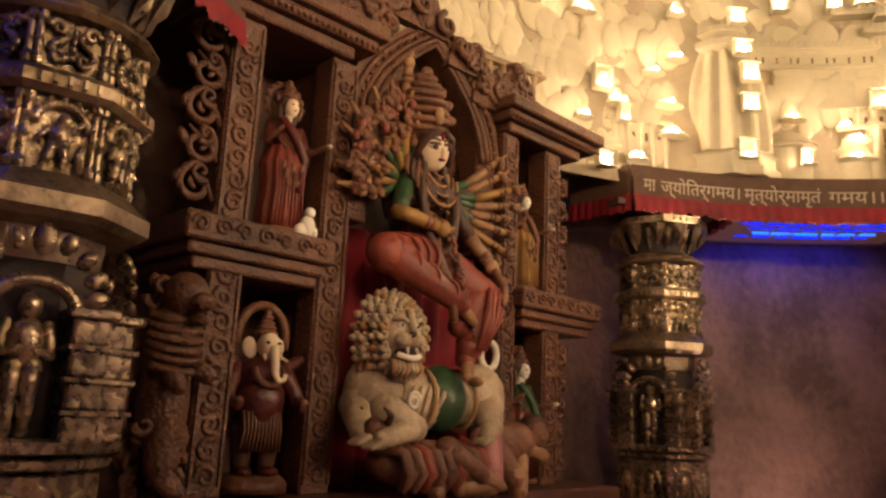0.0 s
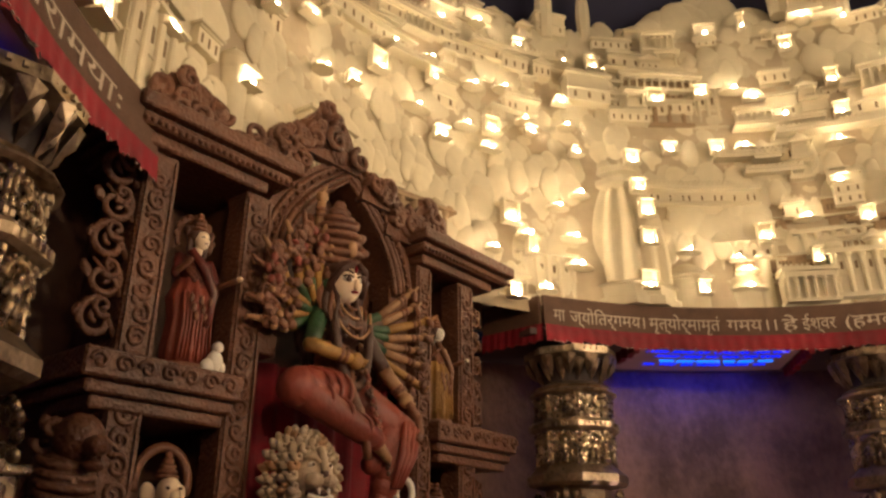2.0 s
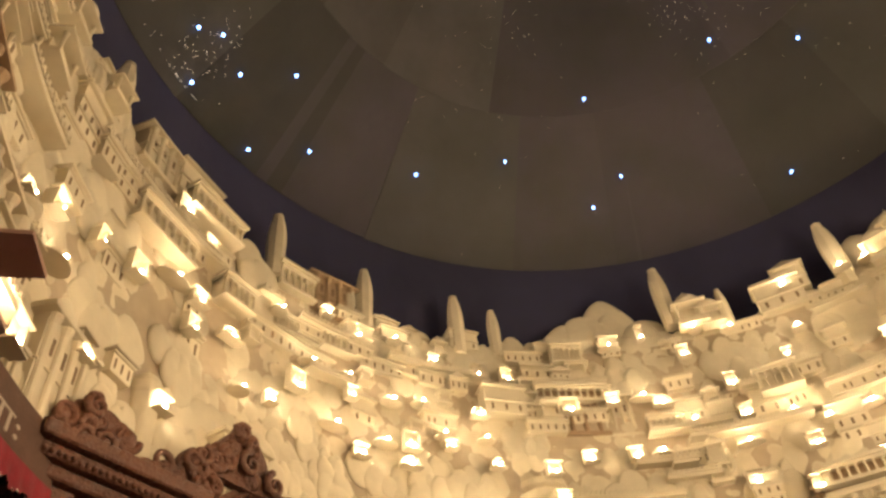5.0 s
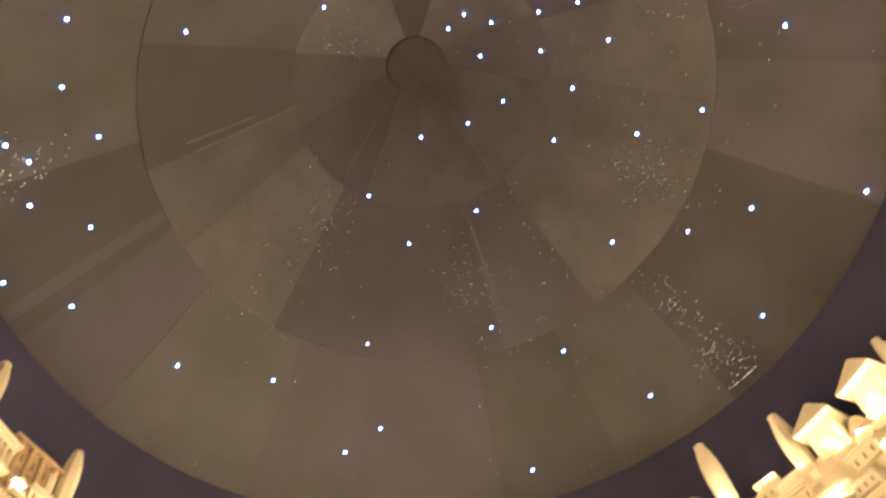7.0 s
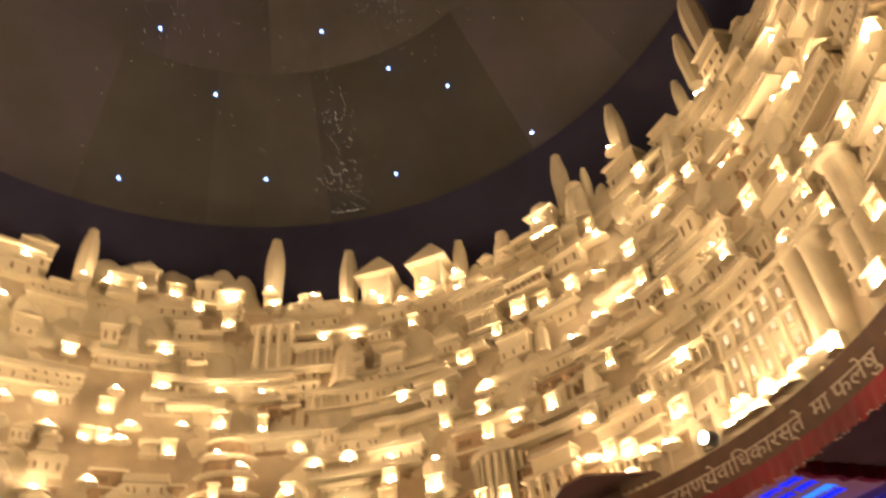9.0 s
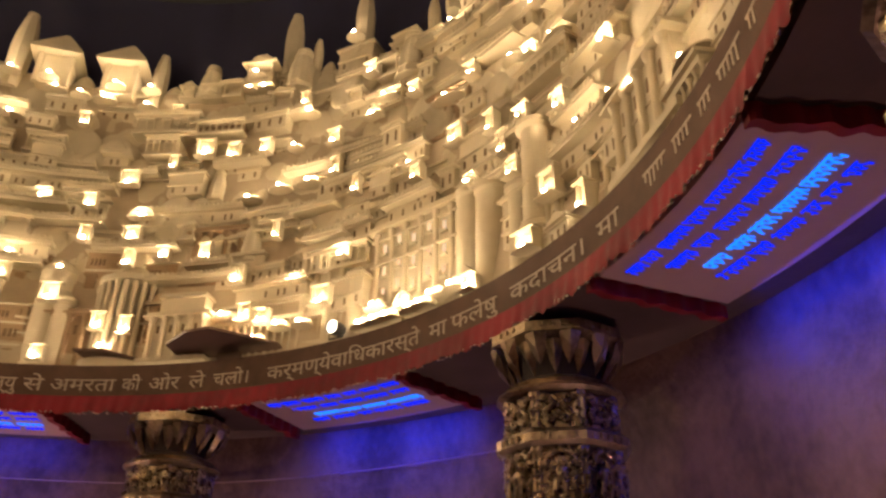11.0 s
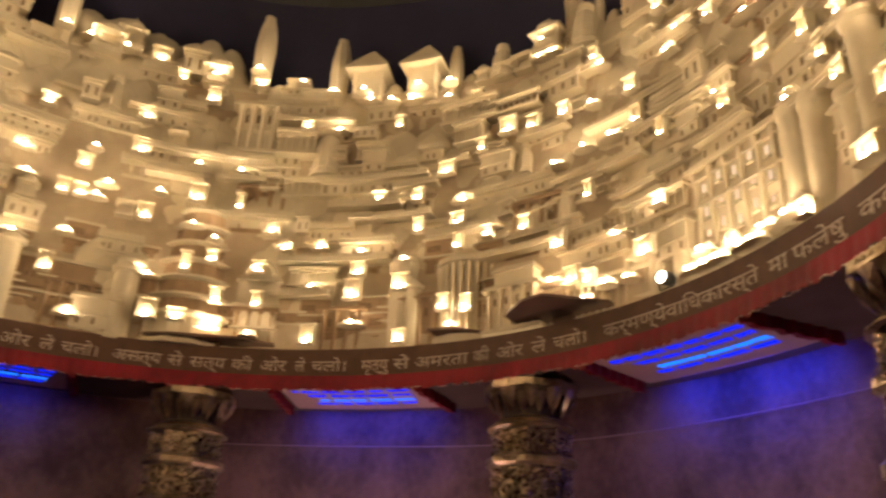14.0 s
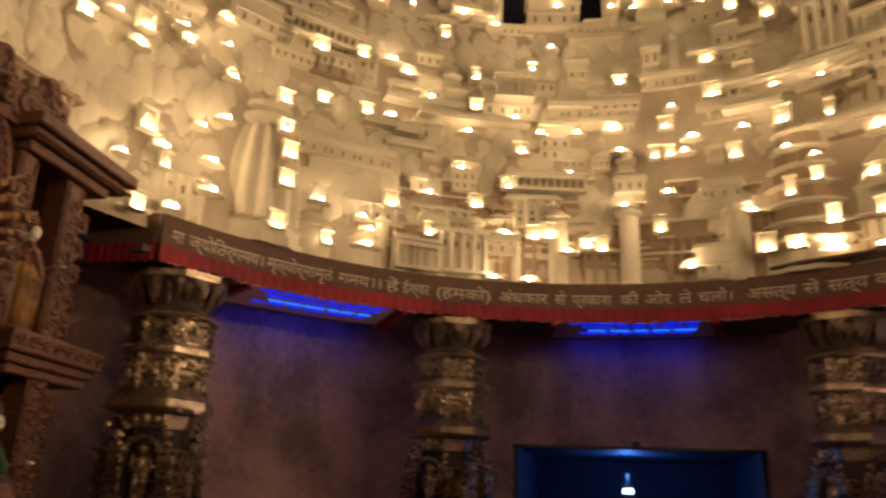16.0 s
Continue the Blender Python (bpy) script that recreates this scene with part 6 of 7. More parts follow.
# jewellery and flower beads over the body
rnd = random.Random(21)
for k in range(90):
    a, q = rnd.uniform(-0.2, math.pi + 0.2), rnd.uniform(0, 1)
    wide = 0.13 + 0.05 * math.sin(q * 3.1)
    blob(bm, (ux + wide * math.cos(a), -0.06 - (wide * 0.75) * math.sin(a), 2.76 + 0.46 * q), rnd.uniform(0.010, 0.020), rnd.choice((4, 5, 5, 7)), seg=6, rings=5)
for k in range(60):
    t0 = k / 60
    a = Vector((ux + 0.02, -0.28, 2.76)).lerp(Vector((-0.10, -0.36, 2.05)), t0)
    blob(bm, (a.x + rnd.uniform(-0.03, 0.03), a.y + 0.05 * t0, a.z), rnd.uniform(0.012, 0.022), rnd.choice((1, 4, 5)), seg=6, rings=5)
for k in range(46):
    a = math.radians(rnd.uniform(95, 215))
    q = rnd.uniform(0.34, 0.54)
    blob(bm, (ux - 0.17 + q * math.cos(a), -0.14 + rnd.uniform(-0.04, 0.04), 3.15 + q * math.sin(a)), (rnd.uniform(0.018, 0.035), 0.025, rnd.uniform(0.02, 0.045)), rnd.choice((5, 5, 7, 1)), rot=(0, rnd.uniform(0, 180), 0), seg=7, rings=5)
# long wavy locks beside the neck, red cloth behind the crown
for sx, n in ((-1, 5), (1, 4)):
    for k in range(n):
        pts = [(ux - 0.05 + sx * (0.105 + 0.022 * k + 0.020 * math.sin(q * 1.3 + k)), -0.13 + 0.025 * k - 0.010 * q, 3.46 - 0.06 * q) for q in range(9 - k)]
        tube(bm, pts, [0.030 - 0.0022 * q for q in range(len(pts))], 5 if k % 2 else 4, n=6)
for x0, x1, z0, z1 in ((ux - 0.30, ux - 0.20, 3.30, 3.66), (ux + 0.14, ux + 0.22, 3.22, 3.50)):
    tube(bm, [(x0, 0.04, z0), ((x0 + x1) / 2, 0.02, (z0 + z1) / 2), (x1, 0.03, z1)], [0.02, 0.055, 0.02], 6, n=8)
bmesh.ops.translate(bm, vec=(-0.17, 0, 0.02), verts=bm.verts)
durga = statue("goddess_statue", bm, MATS, "painted clay goddess statue with many arms, seated on a lion", "statue")

bm = bmesh.new()
MATS = [STONE, GREEN, WOOD_PLAIN, SKIN, WHITE, HAIR]
blob(bm, (-0.40, -0.04, 1.72), (0.60, 0.17, 0.20), 0)
blob(bm, (-0.84, -0.10, 1.74), (0.20, 0.18, 0.24), 0)
blob(bm, (0.16, -0.05, 1.76), (0.22, 0.19, 0.24), 0)
blob(bm, (-0.24, -0.05, 1.73), (0.20, 0.205, 0.23), 1, seg=20, rings=12)
for x in (-0.435, -0.05):
    tube(bm, [(x, -0.05 + 0.185 * math.cos(t), 1.73 + 0.205 * math.sin(t)) for t in np.linspace(0, 2 * math.pi, 25)], 0.016, 3, n=5)
head_from = len(bm.verts)
blob(bm, (-0.80, -0.27, 2.13), (0.17, 0.15, 0.19), 0, seg=18, rings=12)
blob(bm, (-0.80, -0.20, 2.10), (0.24, 0.10, 0.26), 3)
rnd = random.Random(9)
for ring_n, rr, yy in ((22, 0.225, -0.27), (26, 0.27, -0.21), (18, 0.19, -0.33), (26, 0.30, -0.15)):
    for k in range(ring_n):
        a = 2 * math.pi * (k + rnd.uniform(-0.2, 0.2)) / ring_n
        if yy < -0.3 and -2.2 < (a if a < math.pi else a - 2 * math.pi) < -0.9:
            continue
        c = (-0.80 + rr * math.cos(a), yy, 2.11 + rr * 1.08 * math.sin(a))
        tube(bm, [(c[0] + 0.034 * math.cos(a + t) * (1 - t / 9), c[1] - 0.003 * t, c[2] + 0.034 * math.sin(a + t) * (1 - t / 9)) for t in np.linspace(0, 6, 10)], [0.028 - 0.0016 * j for j in range(10)], 0 if k % 4 else 3, n=6)
for sx in (-1, 1):
    blob(bm, (-0.80 + sx * 0.062, -0.41, 2.08), (0.068, 0.06, 0.052), 0, seg=12, rings=8)
    blob(bm, (-0.80 + sx * 0.075, -0.39, 2.185), (0.032, 0.02, 0.018), 4, rot=(0, sx * 15, 0), seg=8, rings=6)
    blob(bm, (-0.80 + sx * 0.072, -0.407, 2.185), (0.012, 0.01, 0.012), 5, seg=8, rings=6)
    tube(bm, [(-0.80 + sx * 0.02, -0.42, 2.20), (-0.80 + sx * 0.08, -0.41, 2.235), (-0.80 + sx * 0.14, -0.37, 2.22)], [0.014, 0.02, 0.012], 0, n=6)
    blob(bm, (-0.80 + sx * 0.16, -0.28, 2.29), (0.045, 0.03, 0.05), 0, seg=8, rings=6)
    limb(bm, (-0.80 + sx * 0.04, -0.44, 2.02), (-0.80 + sx * 0.042, -0.45, 1.985), 0.012, 0.005, 4)
blob(bm, (-0.80, -0.44, 2.125), (0.032, 0.03, 0.026), 5, seg=8, rings=6)
tube(bm, [(-0.80, -0.38, 2.30), (-0.80, -0.42, 2.22), (-0.80, -0.45, 2.14)], [0.03, 0.028, 0.03], 0, n=8)
blob(bm, (-0.80, -0.36, 2.00), (0.095, 0.06, 0.035), 5, seg=12, rings=6)
tube(bm, [(-0.80 + 0.095 * math.cos(t), -0.40 - 0.03 * math.sin(t), 1.965 + 0.01 * math.cos(2 * t)) for t in np.linspace(0, math.pi, 11)], 0.022, 4, n=6)
for q in range(7):
    tube(bm, [(-0.80 + 0.035 * (q - 3), -0.37, 1.94), (-0.80 + 0.04 * (q - 3) + 0.015, -0.38, 1.88), (-0.80 + 0.036 * (q - 3), -0.36, 1.80 + 0.012 * abs(q - 3))], [0.026, 0.028, 0.012], 0 if q % 3 else 3, n=6)
for sx in (-1, 1):
    for q in range(4):
        tube(bm, [(-0.80 + sx * (0.025 + 0.03 * w), -0.462 + 0.012 * w * w, 2.055 + 0.018 * q + 0.004 * w) for w in range(4)], 0.007, 0, n=5)
bm.verts.ensure_lookup_table()
bmesh.ops.rotate(bm, cent=(-0.80, -0.18, 2.1), matrix=Matrix.Rotation(radians(-8), 3, "Z"), verts=bm.verts[head_from:])
bmesh.ops.scale(bm, vec=(0.80, 0.88, 0.84), space=Matrix.Translation((0.80, 0.2, -2.02)), verts=bm.verts[head_from:])
bmesh.ops.translate(bm, vec=(-0.17, -0.02, -0.02), verts=bm.verts[head_from:])
head_to = len(bm.verts)
limb(bm, (-0.86, -0.20, 1.66), (-0.70, -0.33, 1.54), 0.12, 0.085, 0)
limb(bm, (-0.70, -0.33, 1.54), (-1.02, -0.40, 1.47), 0.075, 0.055, 0)
limb(bm, (-1.0, -0.12, 1.66), (-1.06, -0.28, 1.50), 0.10, 0.07, 0)
limb(bm, (0.16, -0.14, 1.70), (0.04, -0.30, 1.56), 0.13, 0.085, 0)
limb(bm, (0.04, -0.30, 1.56), (-0.08, -0.36, 1.50), 0.08, 0.055, 0)
for px, py, pz in ((-1.07, -0.42, 1.46), (-1.10, -0.33, 1.48), (-0.12, -0.39, 1.49)):
    for q in range(4):
        limb(bm, (px + 0.02, py + 0.03 - 0.022 * q, pz), (px - 0.055, py + 0.035 - 0.025 * q, pz - 0.03), 0.026, 0.015, 0)
for q in range(6):
    tube(bm, [(-0.72 + 0.07 * q, -0.20 + 0.01 * q, 1.60), (-0.70 + 0.07 * q, -0.225, 1.70 + 0.01 * q), (-0.66 + 0.07 * q, -0.20, 1.80)], [0.012, 0.022, 0.012], 0, n=5)
tube(bm, [(-0.72 + 0.05 * math.cos(t) * (1 - t / 14), -0.34, 1.70 + 0.06 * math.sin(t) * (1 - t / 14)) for t in np.linspace(0, 9, 18)], 0.014, 4, n=5)
tube(bm, [(0.26 + 0.085 * math.cos(t), -0.06, 2.07 + 0.10 * math.sin(t)) for t in np.linspace(-1.3, 4.9, 22)], 0.026, 4, n=8)
bm.verts.ensure_lookup_table()
head_verts = set(bm.verts[head_from:head_to])
bmesh.ops.translate(bm, vec=(-0.16, 0, 0.0), verts=[v for v in bm.verts if v not in head_verts])
lion = statue("lion_statue", bm, MATS, "grey painted clay lion with a curled mane and green saddlecloth", "statue")

bm = bmesh.new()
MATS = [MAROON, CLAY, SKIN, PINK, HAIR, SAREE]
blob(bm, (-0.62, -0.22, 1.30), (0.40, 0.18, 0.15), 1)
for q in range(9):
    x0 = -0.95 + 0.085 * q
    tube(bm, [(x0, -0.25, 1.42 + 0.03 * math.sin(q)), (x0 + 0.06, -0.40, 1.36), (x0 + 0.10, -0.42, 1.25), (x0 + 0.05, -0.40, 1.15)], [0.03, 0.045, 0.05, 0.03], (1, 1, 5)[q % 3], n=6)
limb(bm, (-0.50, -0.36, 1.38), (-0.28, -0.46, 1.24), 0.09, 0.06, 1)
limb(bm, (-0.28, -0.46, 1.24), (-0.10, -0.47, 1.17), 0.055, 0.035, 2)
blob(bm, (-0.98, -0.30, 1.45), (0.14, 0.11, 0.10), 1, rot=(0, 20, 0))
blob(bm, (-1.08, -0.34, 1.50), (0.07, 0.06, 0.07), 1)
limb(bm, (-0.30, -0.25, 1.34), (-0.25, -0.35, 1.14), 0.10, 0.06, 1)
limb(bm, (-0.55, -0.30, 1.25), (-0.62, -0.40, 1.14), 0.10, 0.06, 1)
for sx in (-1, 1):
    tube(bm, [(-1.0, -0.32 + sx * 0.05, 1.54), (-1.06, -0.34 + sx * 0.12, 1.58), (-1.12, -0.36 + sx * 0.10, 1.62)], [0.025, 0.02, 0.008], 4, n=6)
bmesh.ops.translate(bm, vec=(-0.10, 0, 0.03), verts=bm.verts)
buffalo = statue("buffalo_statue", bm, MATS, "red-brown painted clay buffalo lying under the lion", "statue")

bm = bmesh.new()
limb(bm, (0.12, -0.30, 1.44), (0.05, -0.42, 1.22), 0.115, 0.085, 3)
limb(bm, (0.22, -0.28, 1.40), (0.30, -0.40, 1.22), 0.11, 0.08, 1)
limb(bm, (0.05, -0.42, 1.20), (-0.22, -0.40, 1.17), 0.08, 0.05, 2)
limb(bm, (0.30, -0.40, 1.24), (0.34, -0.40, 1.14), 0.08, 0.055, 2)
limb(bm, (0.22, -0.24, 1.44), (0.52, -0.22, 1.44), 0.14, 0.15, 1)
limb(bm, (0.52, -0.26, 1.40), (0.42, -0.36, 1.22), 0.07, 0.055, 2)
limb(bm, (0.42, -0.36, 1.22), (0.36, -0.42, 1.14), 0.055, 0.045, 2)
limb(bm, (0.56, -0.22, 1.46), (0.74, -0.30, 1.36), 0.07, 0.05, 2)
blob(bm, (0.70, -0.26, 1.50), (0.09, 0.10, 0.11), 1)
blob(bm, (0.72, -0.22, 1.56), (0.10, 0.10, 0.09), 4)
bmesh.ops.translate(bm, vec=(-0.30, 0, 0.02), verts=bm.verts)
demon = statue("demon_statue", bm, MATS, "crouching painted clay demon in pink breeches below the lion", "statue")


def standing(name, x, y, z, h, dress, drape, label, face=FACE, crown=0.2):
    """A standing painted figure of height h."""
    s = h / 1.0
    bm = bmesh.new()
    P = lambda a, b, c: (x + a * s, y + b * s, z + c * s)
    lathe(bm, [(0.15 * s, z), (0.15 * s, z + 0.03 * s)], 16, m=pose(x, y, 0), mi=3)
    lathe(bm, [(0.115 * s, z + 0.03 * s), (0.12 * s, z + 0.12 * s), (0.105 * s, z + 0.30 * s), (0.125 * s, z + 0.42 * s), (0.085 * s, z + 0.54 * s)], 44, m=pose(x, y, 0), mi=1, lobes=11, lobe=0.11)
    blob(bm, P(0, -0.01, 0.61), (0.092 * s, 0.07 * s, 0.10 * s), 2)
    blob(bm, P(-0.03, -0.06, 0.63), (0.035 * s,) * 3, 2)
    blob(bm, P(0.04, -0.06, 0.63), (0.035 * s,) * 3, 2)
    limb(bm, P(0, -0.01, 0.69), P(0.005, -0.025, 0.75), 0.03 * s, 0.027 * s, 0)
    blob(bm, P(0.01, -0.04, 0.795), (0.045 * s, 0.05 * s, 0.06 * s), 0, seg=16, rings=10)
    for sx in (-1, 1):
        blob(bm, P(0.014 + sx * 0.02, -0.083, 0.803), (0.013 * s, 0.006 * s, 0.006 * s), 4, seg=8, rings=5)
        blob(bm, P(0.0 + sx * 0.05, -0.01, 0.75), (0.02 * s, 0.02 * s, 0.075 * s), 4, seg=8, rings=8)
    blob(bm, P(0.013, -0.087, 0.768), (0.011 * s, 0.006 * s, 0.004 * s), 1, seg=8, rings=5)
    blob(bm, P(0, 0.0, 0.82), (0.065 * s, 0.06 * s, 0.065 * s), 4)
    for k in range(4):
        blob(bm, P(0, -0.01, 0.865 + 0.032 * k), ((0.062 - 0.013 * k) * s, (0.055 - 0.011 * k) * s, 0.022 * s), 3, seg=12, rings=6)
    n = 16
    for k in range(9):
        t = math.pi * k / 8
        blob(bm, P(0.12 * math.cos(t), 0.035, 0.83 + 0.135 * math.sin(t)), (0.03 * s, 0.015 * s, 0.022 * s), 3, rot=(0, 90 - math.degrees(t), 0), seg=6, rings=5)
        tube(bm, [P(-0.10 + 0.025 * k, -0.115, 0.44), P(-0.09 + 0.022 * k, -0.125, 0.25), P(-0.10 + 0.025 * k, -0.115, 0.05)], 0.007 * s, 1, n=5)
    tube(bm, [P(0.115 * math.cos(t), 0.035, 0.82 + 0.13 * math.sin(t)) for t in np.linspace(-0.5, math.pi + 0.5, n)], 0.016 * s, 3, n=6)
    limb(bm, P(-0.10, 0, 0.67), P(-0.14, -0.05, 0.55), 0.032 * s, 0.026 * s, 2)
    limb(bm, P(-0.14, -0.05, 0.55), P(-0.10, -0.14, 0.62), 0.022 * s, 0.016 * s, 3)
    for k in range(7):
        tube(bm, [P(-0.09, -0.05, 0.67 - 0.012 * k), P(0.0, -0.098, 0.60 - 0.02 * k), P(0.085, -0.06, 0.66 - 0.022 * k)], 0.008 * s, 3 if k % 2 else 2, n=5)
        blob(bm, P(-0.06 + 0.02 * k, -0.135, 0.40 - 0.05 * (k % 3)), (0.016 * s, 0.008 * s, 0.03 * s), 3, seg=6, rings=5)
        blob(bm, P(-0.075 + 0.025 * k, 0.0, 0.87 - 0.002 * (k - 3) ** 2), (0.02 * s, 0.03 * s, 0.03 * s), 4, seg=6, rings=5)
    limb(bm, P(0.10, 0, 0.67), P(0.14, -0.05, 0.53), 0.032 * s, 0.026 * s, 2)
    limb(bm, P(0.14, -0.05, 0.53), P(0.19, -0.17, 0.56), 0.022 * s, 0.015 * s, 3)
    blob(bm, P(0.20, -0.19, 0.565), (0.02 * s, 0.028 * s, 0.014 * s), 0, seg=8, rings=6)
    tube(bm, [P(-0.08, -0.09, 0.70), P(0.02, -0.115, 0.58), P(0.09, -0.11, 0.46), P(0.05, -0.13, 0.25)], [0.025 * s, 0.032 * s, 0.03 * s, 0.02 * s], 2, n=6)
    bmesh.ops.rotate(bm, cent=(x, y, z), matrix=Matrix.Rotation(radians(-3), 3, "Z"), verts=bm.verts)
    return statue(name, bm, [face, dress, drape, CLAY, HAIR], label, "statue", "deities in the niches")


standing("goddess_statue", -1.66, 0.12, 2.63, 1.02, SAREE, MAROON, "standing painted clay goddess in a red robe in the upper niche")
standing("goddess_statue", 0.63, 0.10, 2.63, 0.92, YELLOW, CLAY, "standing painted clay goddess in an ochre robe in the upper niche", WHITE)
standing("god_statue", 0.62, 0.08, 1.16, 1.05, MAROON, GREEN, "standing painted clay god in maroon in the lower niche", WHITE)

# elephant-headed god
bm = bmesh.new()
gx, gy, gz = -1.67, 0.12, 1.16
lathe(bm, [(0.20, gz), (0.20, gz + 0.05), (0.16, gz + 0.09)], 18, m=pose(gx, gy, 0), mi=3)
for sx in (-1, 1):
    limb(bm, (gx + sx * 0.075, gy, gz + 0.10), (gx + sx * 0.075, gy - 0.01, gz + 0.36), 0.048, 0.08, 4)
    blob(bm, (gx + sx * 0.08, gy - 0.05, gz + 0.11), (0.05, 0.08, 0.03), 0)
    limb(bm, (gx + sx * 0.15, gy, gz + 0.66), (gx + sx * 0.22, gy - 0.06, gz + 0.50), 0.055, 0.045, 1)
    limb(bm, (gx + sx * 0.22, gy - 0.06, gz + 0.50), (gx + sx * 0.19, gy - 0.18, gz + 0.47), 0.042, 0.034, 1)
    blob(bm, (gx + sx * 0.19, gy - 0.20, gz + 0.49), 0.03, 3, seg=8, rings=6)
    limb(bm, (gx + sx * 0.14, gy + 0.02, gz + 0.68), (gx + sx * 0.23, gy, gz + 0.74), 0.045, 0.035, 1)
    blob(bm, (gx + sx * 0.088, gy - 0.02, gz + 0.795), (0.042, 0.014, 0.062), 2, rot=(0, sx * 12, sx * 25), seg=14, rings=8)
    blob(bm, (gx + sx * 0.035, gy - 0.155, gz + 0.82), (0.013, 0.008, 0.009), 5, seg=8, rings=5)
    limb(bm, (gx + sx * 0.045, gy - 0.14, gz + 0.745), (gx + sx * 0.065, gy - 0.21, gz + 0.72), 0.014, 0.006, 2)
blob(bm, (gx, gy - 0.02, gz + 0.50), (0.145, 0.135, 0.16), 1)
blob(bm, (gx, gy, gz + 0.65), (0.16, 0.11, 0.10), 1)
blob(bm, (gx + 0.01, gy - 0.06, gz + 0.81), (0.066, 0.078, 0.078), 2, seg=16, rings=10)
tube(bm, [(gx + 0.015, gy - 0.12, gz + 0.80), (gx + 0.020, gy - 0.15, gz + 0.72), (gx + 0.025, gy - 0.155, gz + 0.65), (gx + 0.045, gy - 0.16, gz + 0.61), (gx + 0.075, gy - 0.165, gz + 0.62), (gx + 0.085, gy - 0.165, gz + 0.65)], [0.028, 0.025, 0.021, 0.018, 0.015, 0.012], 2, n=10)
for k in range(11):
    tube(bm, [(gx - 0.12 + 0.022 * k, gy - 0.10 - 0.02 * math.sin(k), gz + 0.44), (gx - 0.11 + 0.021 * k, gy - 0.115, gz + 0.34), (gx - 0.12 + 0.023 * k, gy - 0.09, gz + 0.22)], 0.012, 4, n=5)
for k in range(5):
    blob(bm, (gx, gy - 0.03, gz + 0.885 + 0.028 * k), (0.07 - 0.012 * k, 0.065 - 0.011 * k, 0.022), 3, seg=14, rings=6)
tube(bm, [(gx + 0.15 * math.cos(t), gy + 0.04, gz + 0.86 + 0.19 * math.sin(t)) for t in np.linspace(-0.3, math.pi + 0.3, 18)], 0.028, 3, n=6)
tube(bm, [(gx + 0.09 * math.cos(t), gy - 0.125 + 0.03 * math.sin(t), gz + 0.68 + 0.10 * math.sin(t)) for t in np.linspace(math.pi, 2 * math.pi, 13)], 0.02, 3, n=6)
bmesh.ops.rotate(bm, cent=(gx, gy, gz), matrix=Matrix.Rotation(radians(-10), 3, "Z"), verts=bm.verts)
statue("elephant_god_statue", bm, [MAROON, MAROON, FACE, CLAY, WOOD_PLAIN, HAIR], "standing elephant-headed clay god painted maroon in the lower niche", "statue", "deities in the niches")

# small white owl on the ledge
bm = bmesh.new()
blob(bm, (-1.46, -0.03, 2.69), (0.05, 0.045, 0.07))
blob(bm, (-1.455, -0.04, 2.775), (0.035, 0.035, 0.035))
blob(bm, (-1.50, -0.03, 2.66), (0.05, 0.035, 0.045))
blob(bm, (-1.42, -0.03, 2.66), (0.03, 0.04, 0.04))
bmesh.ops.translate(bm, vec=(-0.08, 0, 0), verts=bm.verts)
statue("owl_figurine", bm, [WHITE], "small white clay owl on the ledge", "figurine")

# rearing carved beast beside the lower niche
bm = bmesh.new()
bx, by = -2.32, 0.02
blob(bm, (bx + 0.02, by - 0.03, 1.62), (0.13, 0.13, 0.34))
blob(bm, (bx, by - 0.08, 1.95), (0.14, 0.13, 0.17))
blob(bm, (bx + 0.02, by - 0.14, 2.16), (0.12, 0.12, 0.12))
blob(bm, (bx + 0.06, by - 0.25, 2.12), (0.07, 0.07, 0.05))
blob(bm, (bx + 0.06, by - 0.24, 2.03), (0.05, 0.06, 0.03))
limb(bm, (bx + 0.02, by - 0.10, 1.45), (bx - 0.04, by - 0.20, 1.28), 0.12, 0.07)
limb(bm, (bx - 0.04, by - 0.20, 1.28), (bx + 0.06, by - 0.22, 1.18), 0.07, 0.05)
limb(bm, (bx + 0.04, by - 0.12, 1.85), (bx + 0.12, by - 0.26, 1.76), 0.06, 0.045)
limb(bm, (bx - 0.06, by - 0.12, 1.83), (bx - 0.02, by - 0.26, 1.70), 0.06, 0.045)
for k in range(6):
    tube(bm, [(bx + 0.13 * math.cos(t), by - 0.10 - 0.09 * math.sin(t) - 0.01 * k, 2.05 - 0.05 * k - 0.03 * math.sin(t)) for t in np.linspace(-0.3, math.pi + 0.3, 12)], 0.022, n=6)
rnd = random.Random(4)
for k in range(34):
    a = rnd.uniform(0, 6.28)
    c = (bx + rnd.uniform(-0.14, 0.12), by - rnd.uniform(0.02, 0.14), 1.2 + 1.05 * k / 34)
    tube(bm, [(c[0] + 0.05 * math.cos(a + t) * (1 - t / 9), c[1] - 0.01 * t / 3, c[2] + 0.05 * math.sin(a + t) * (1 - t / 9)) for t in np.linspace(0, 6, 10)], [0.024 - 0.0014 * j for j in range(10)], n=6)
tube(bm, [(bx - 0.14, by, 1.3), (bx - 0.2, by - 0.02, 1.55), (bx - 0.17, by - 0.02, 1.8), (bx - 0.13, by, 2.0)], [0.05, 0.04, 0.035, 0.03], n=7)
statue("beast_statue", bm, [WOOD], "rearing mythical beast carved in dark wood beside the altar", "statue")

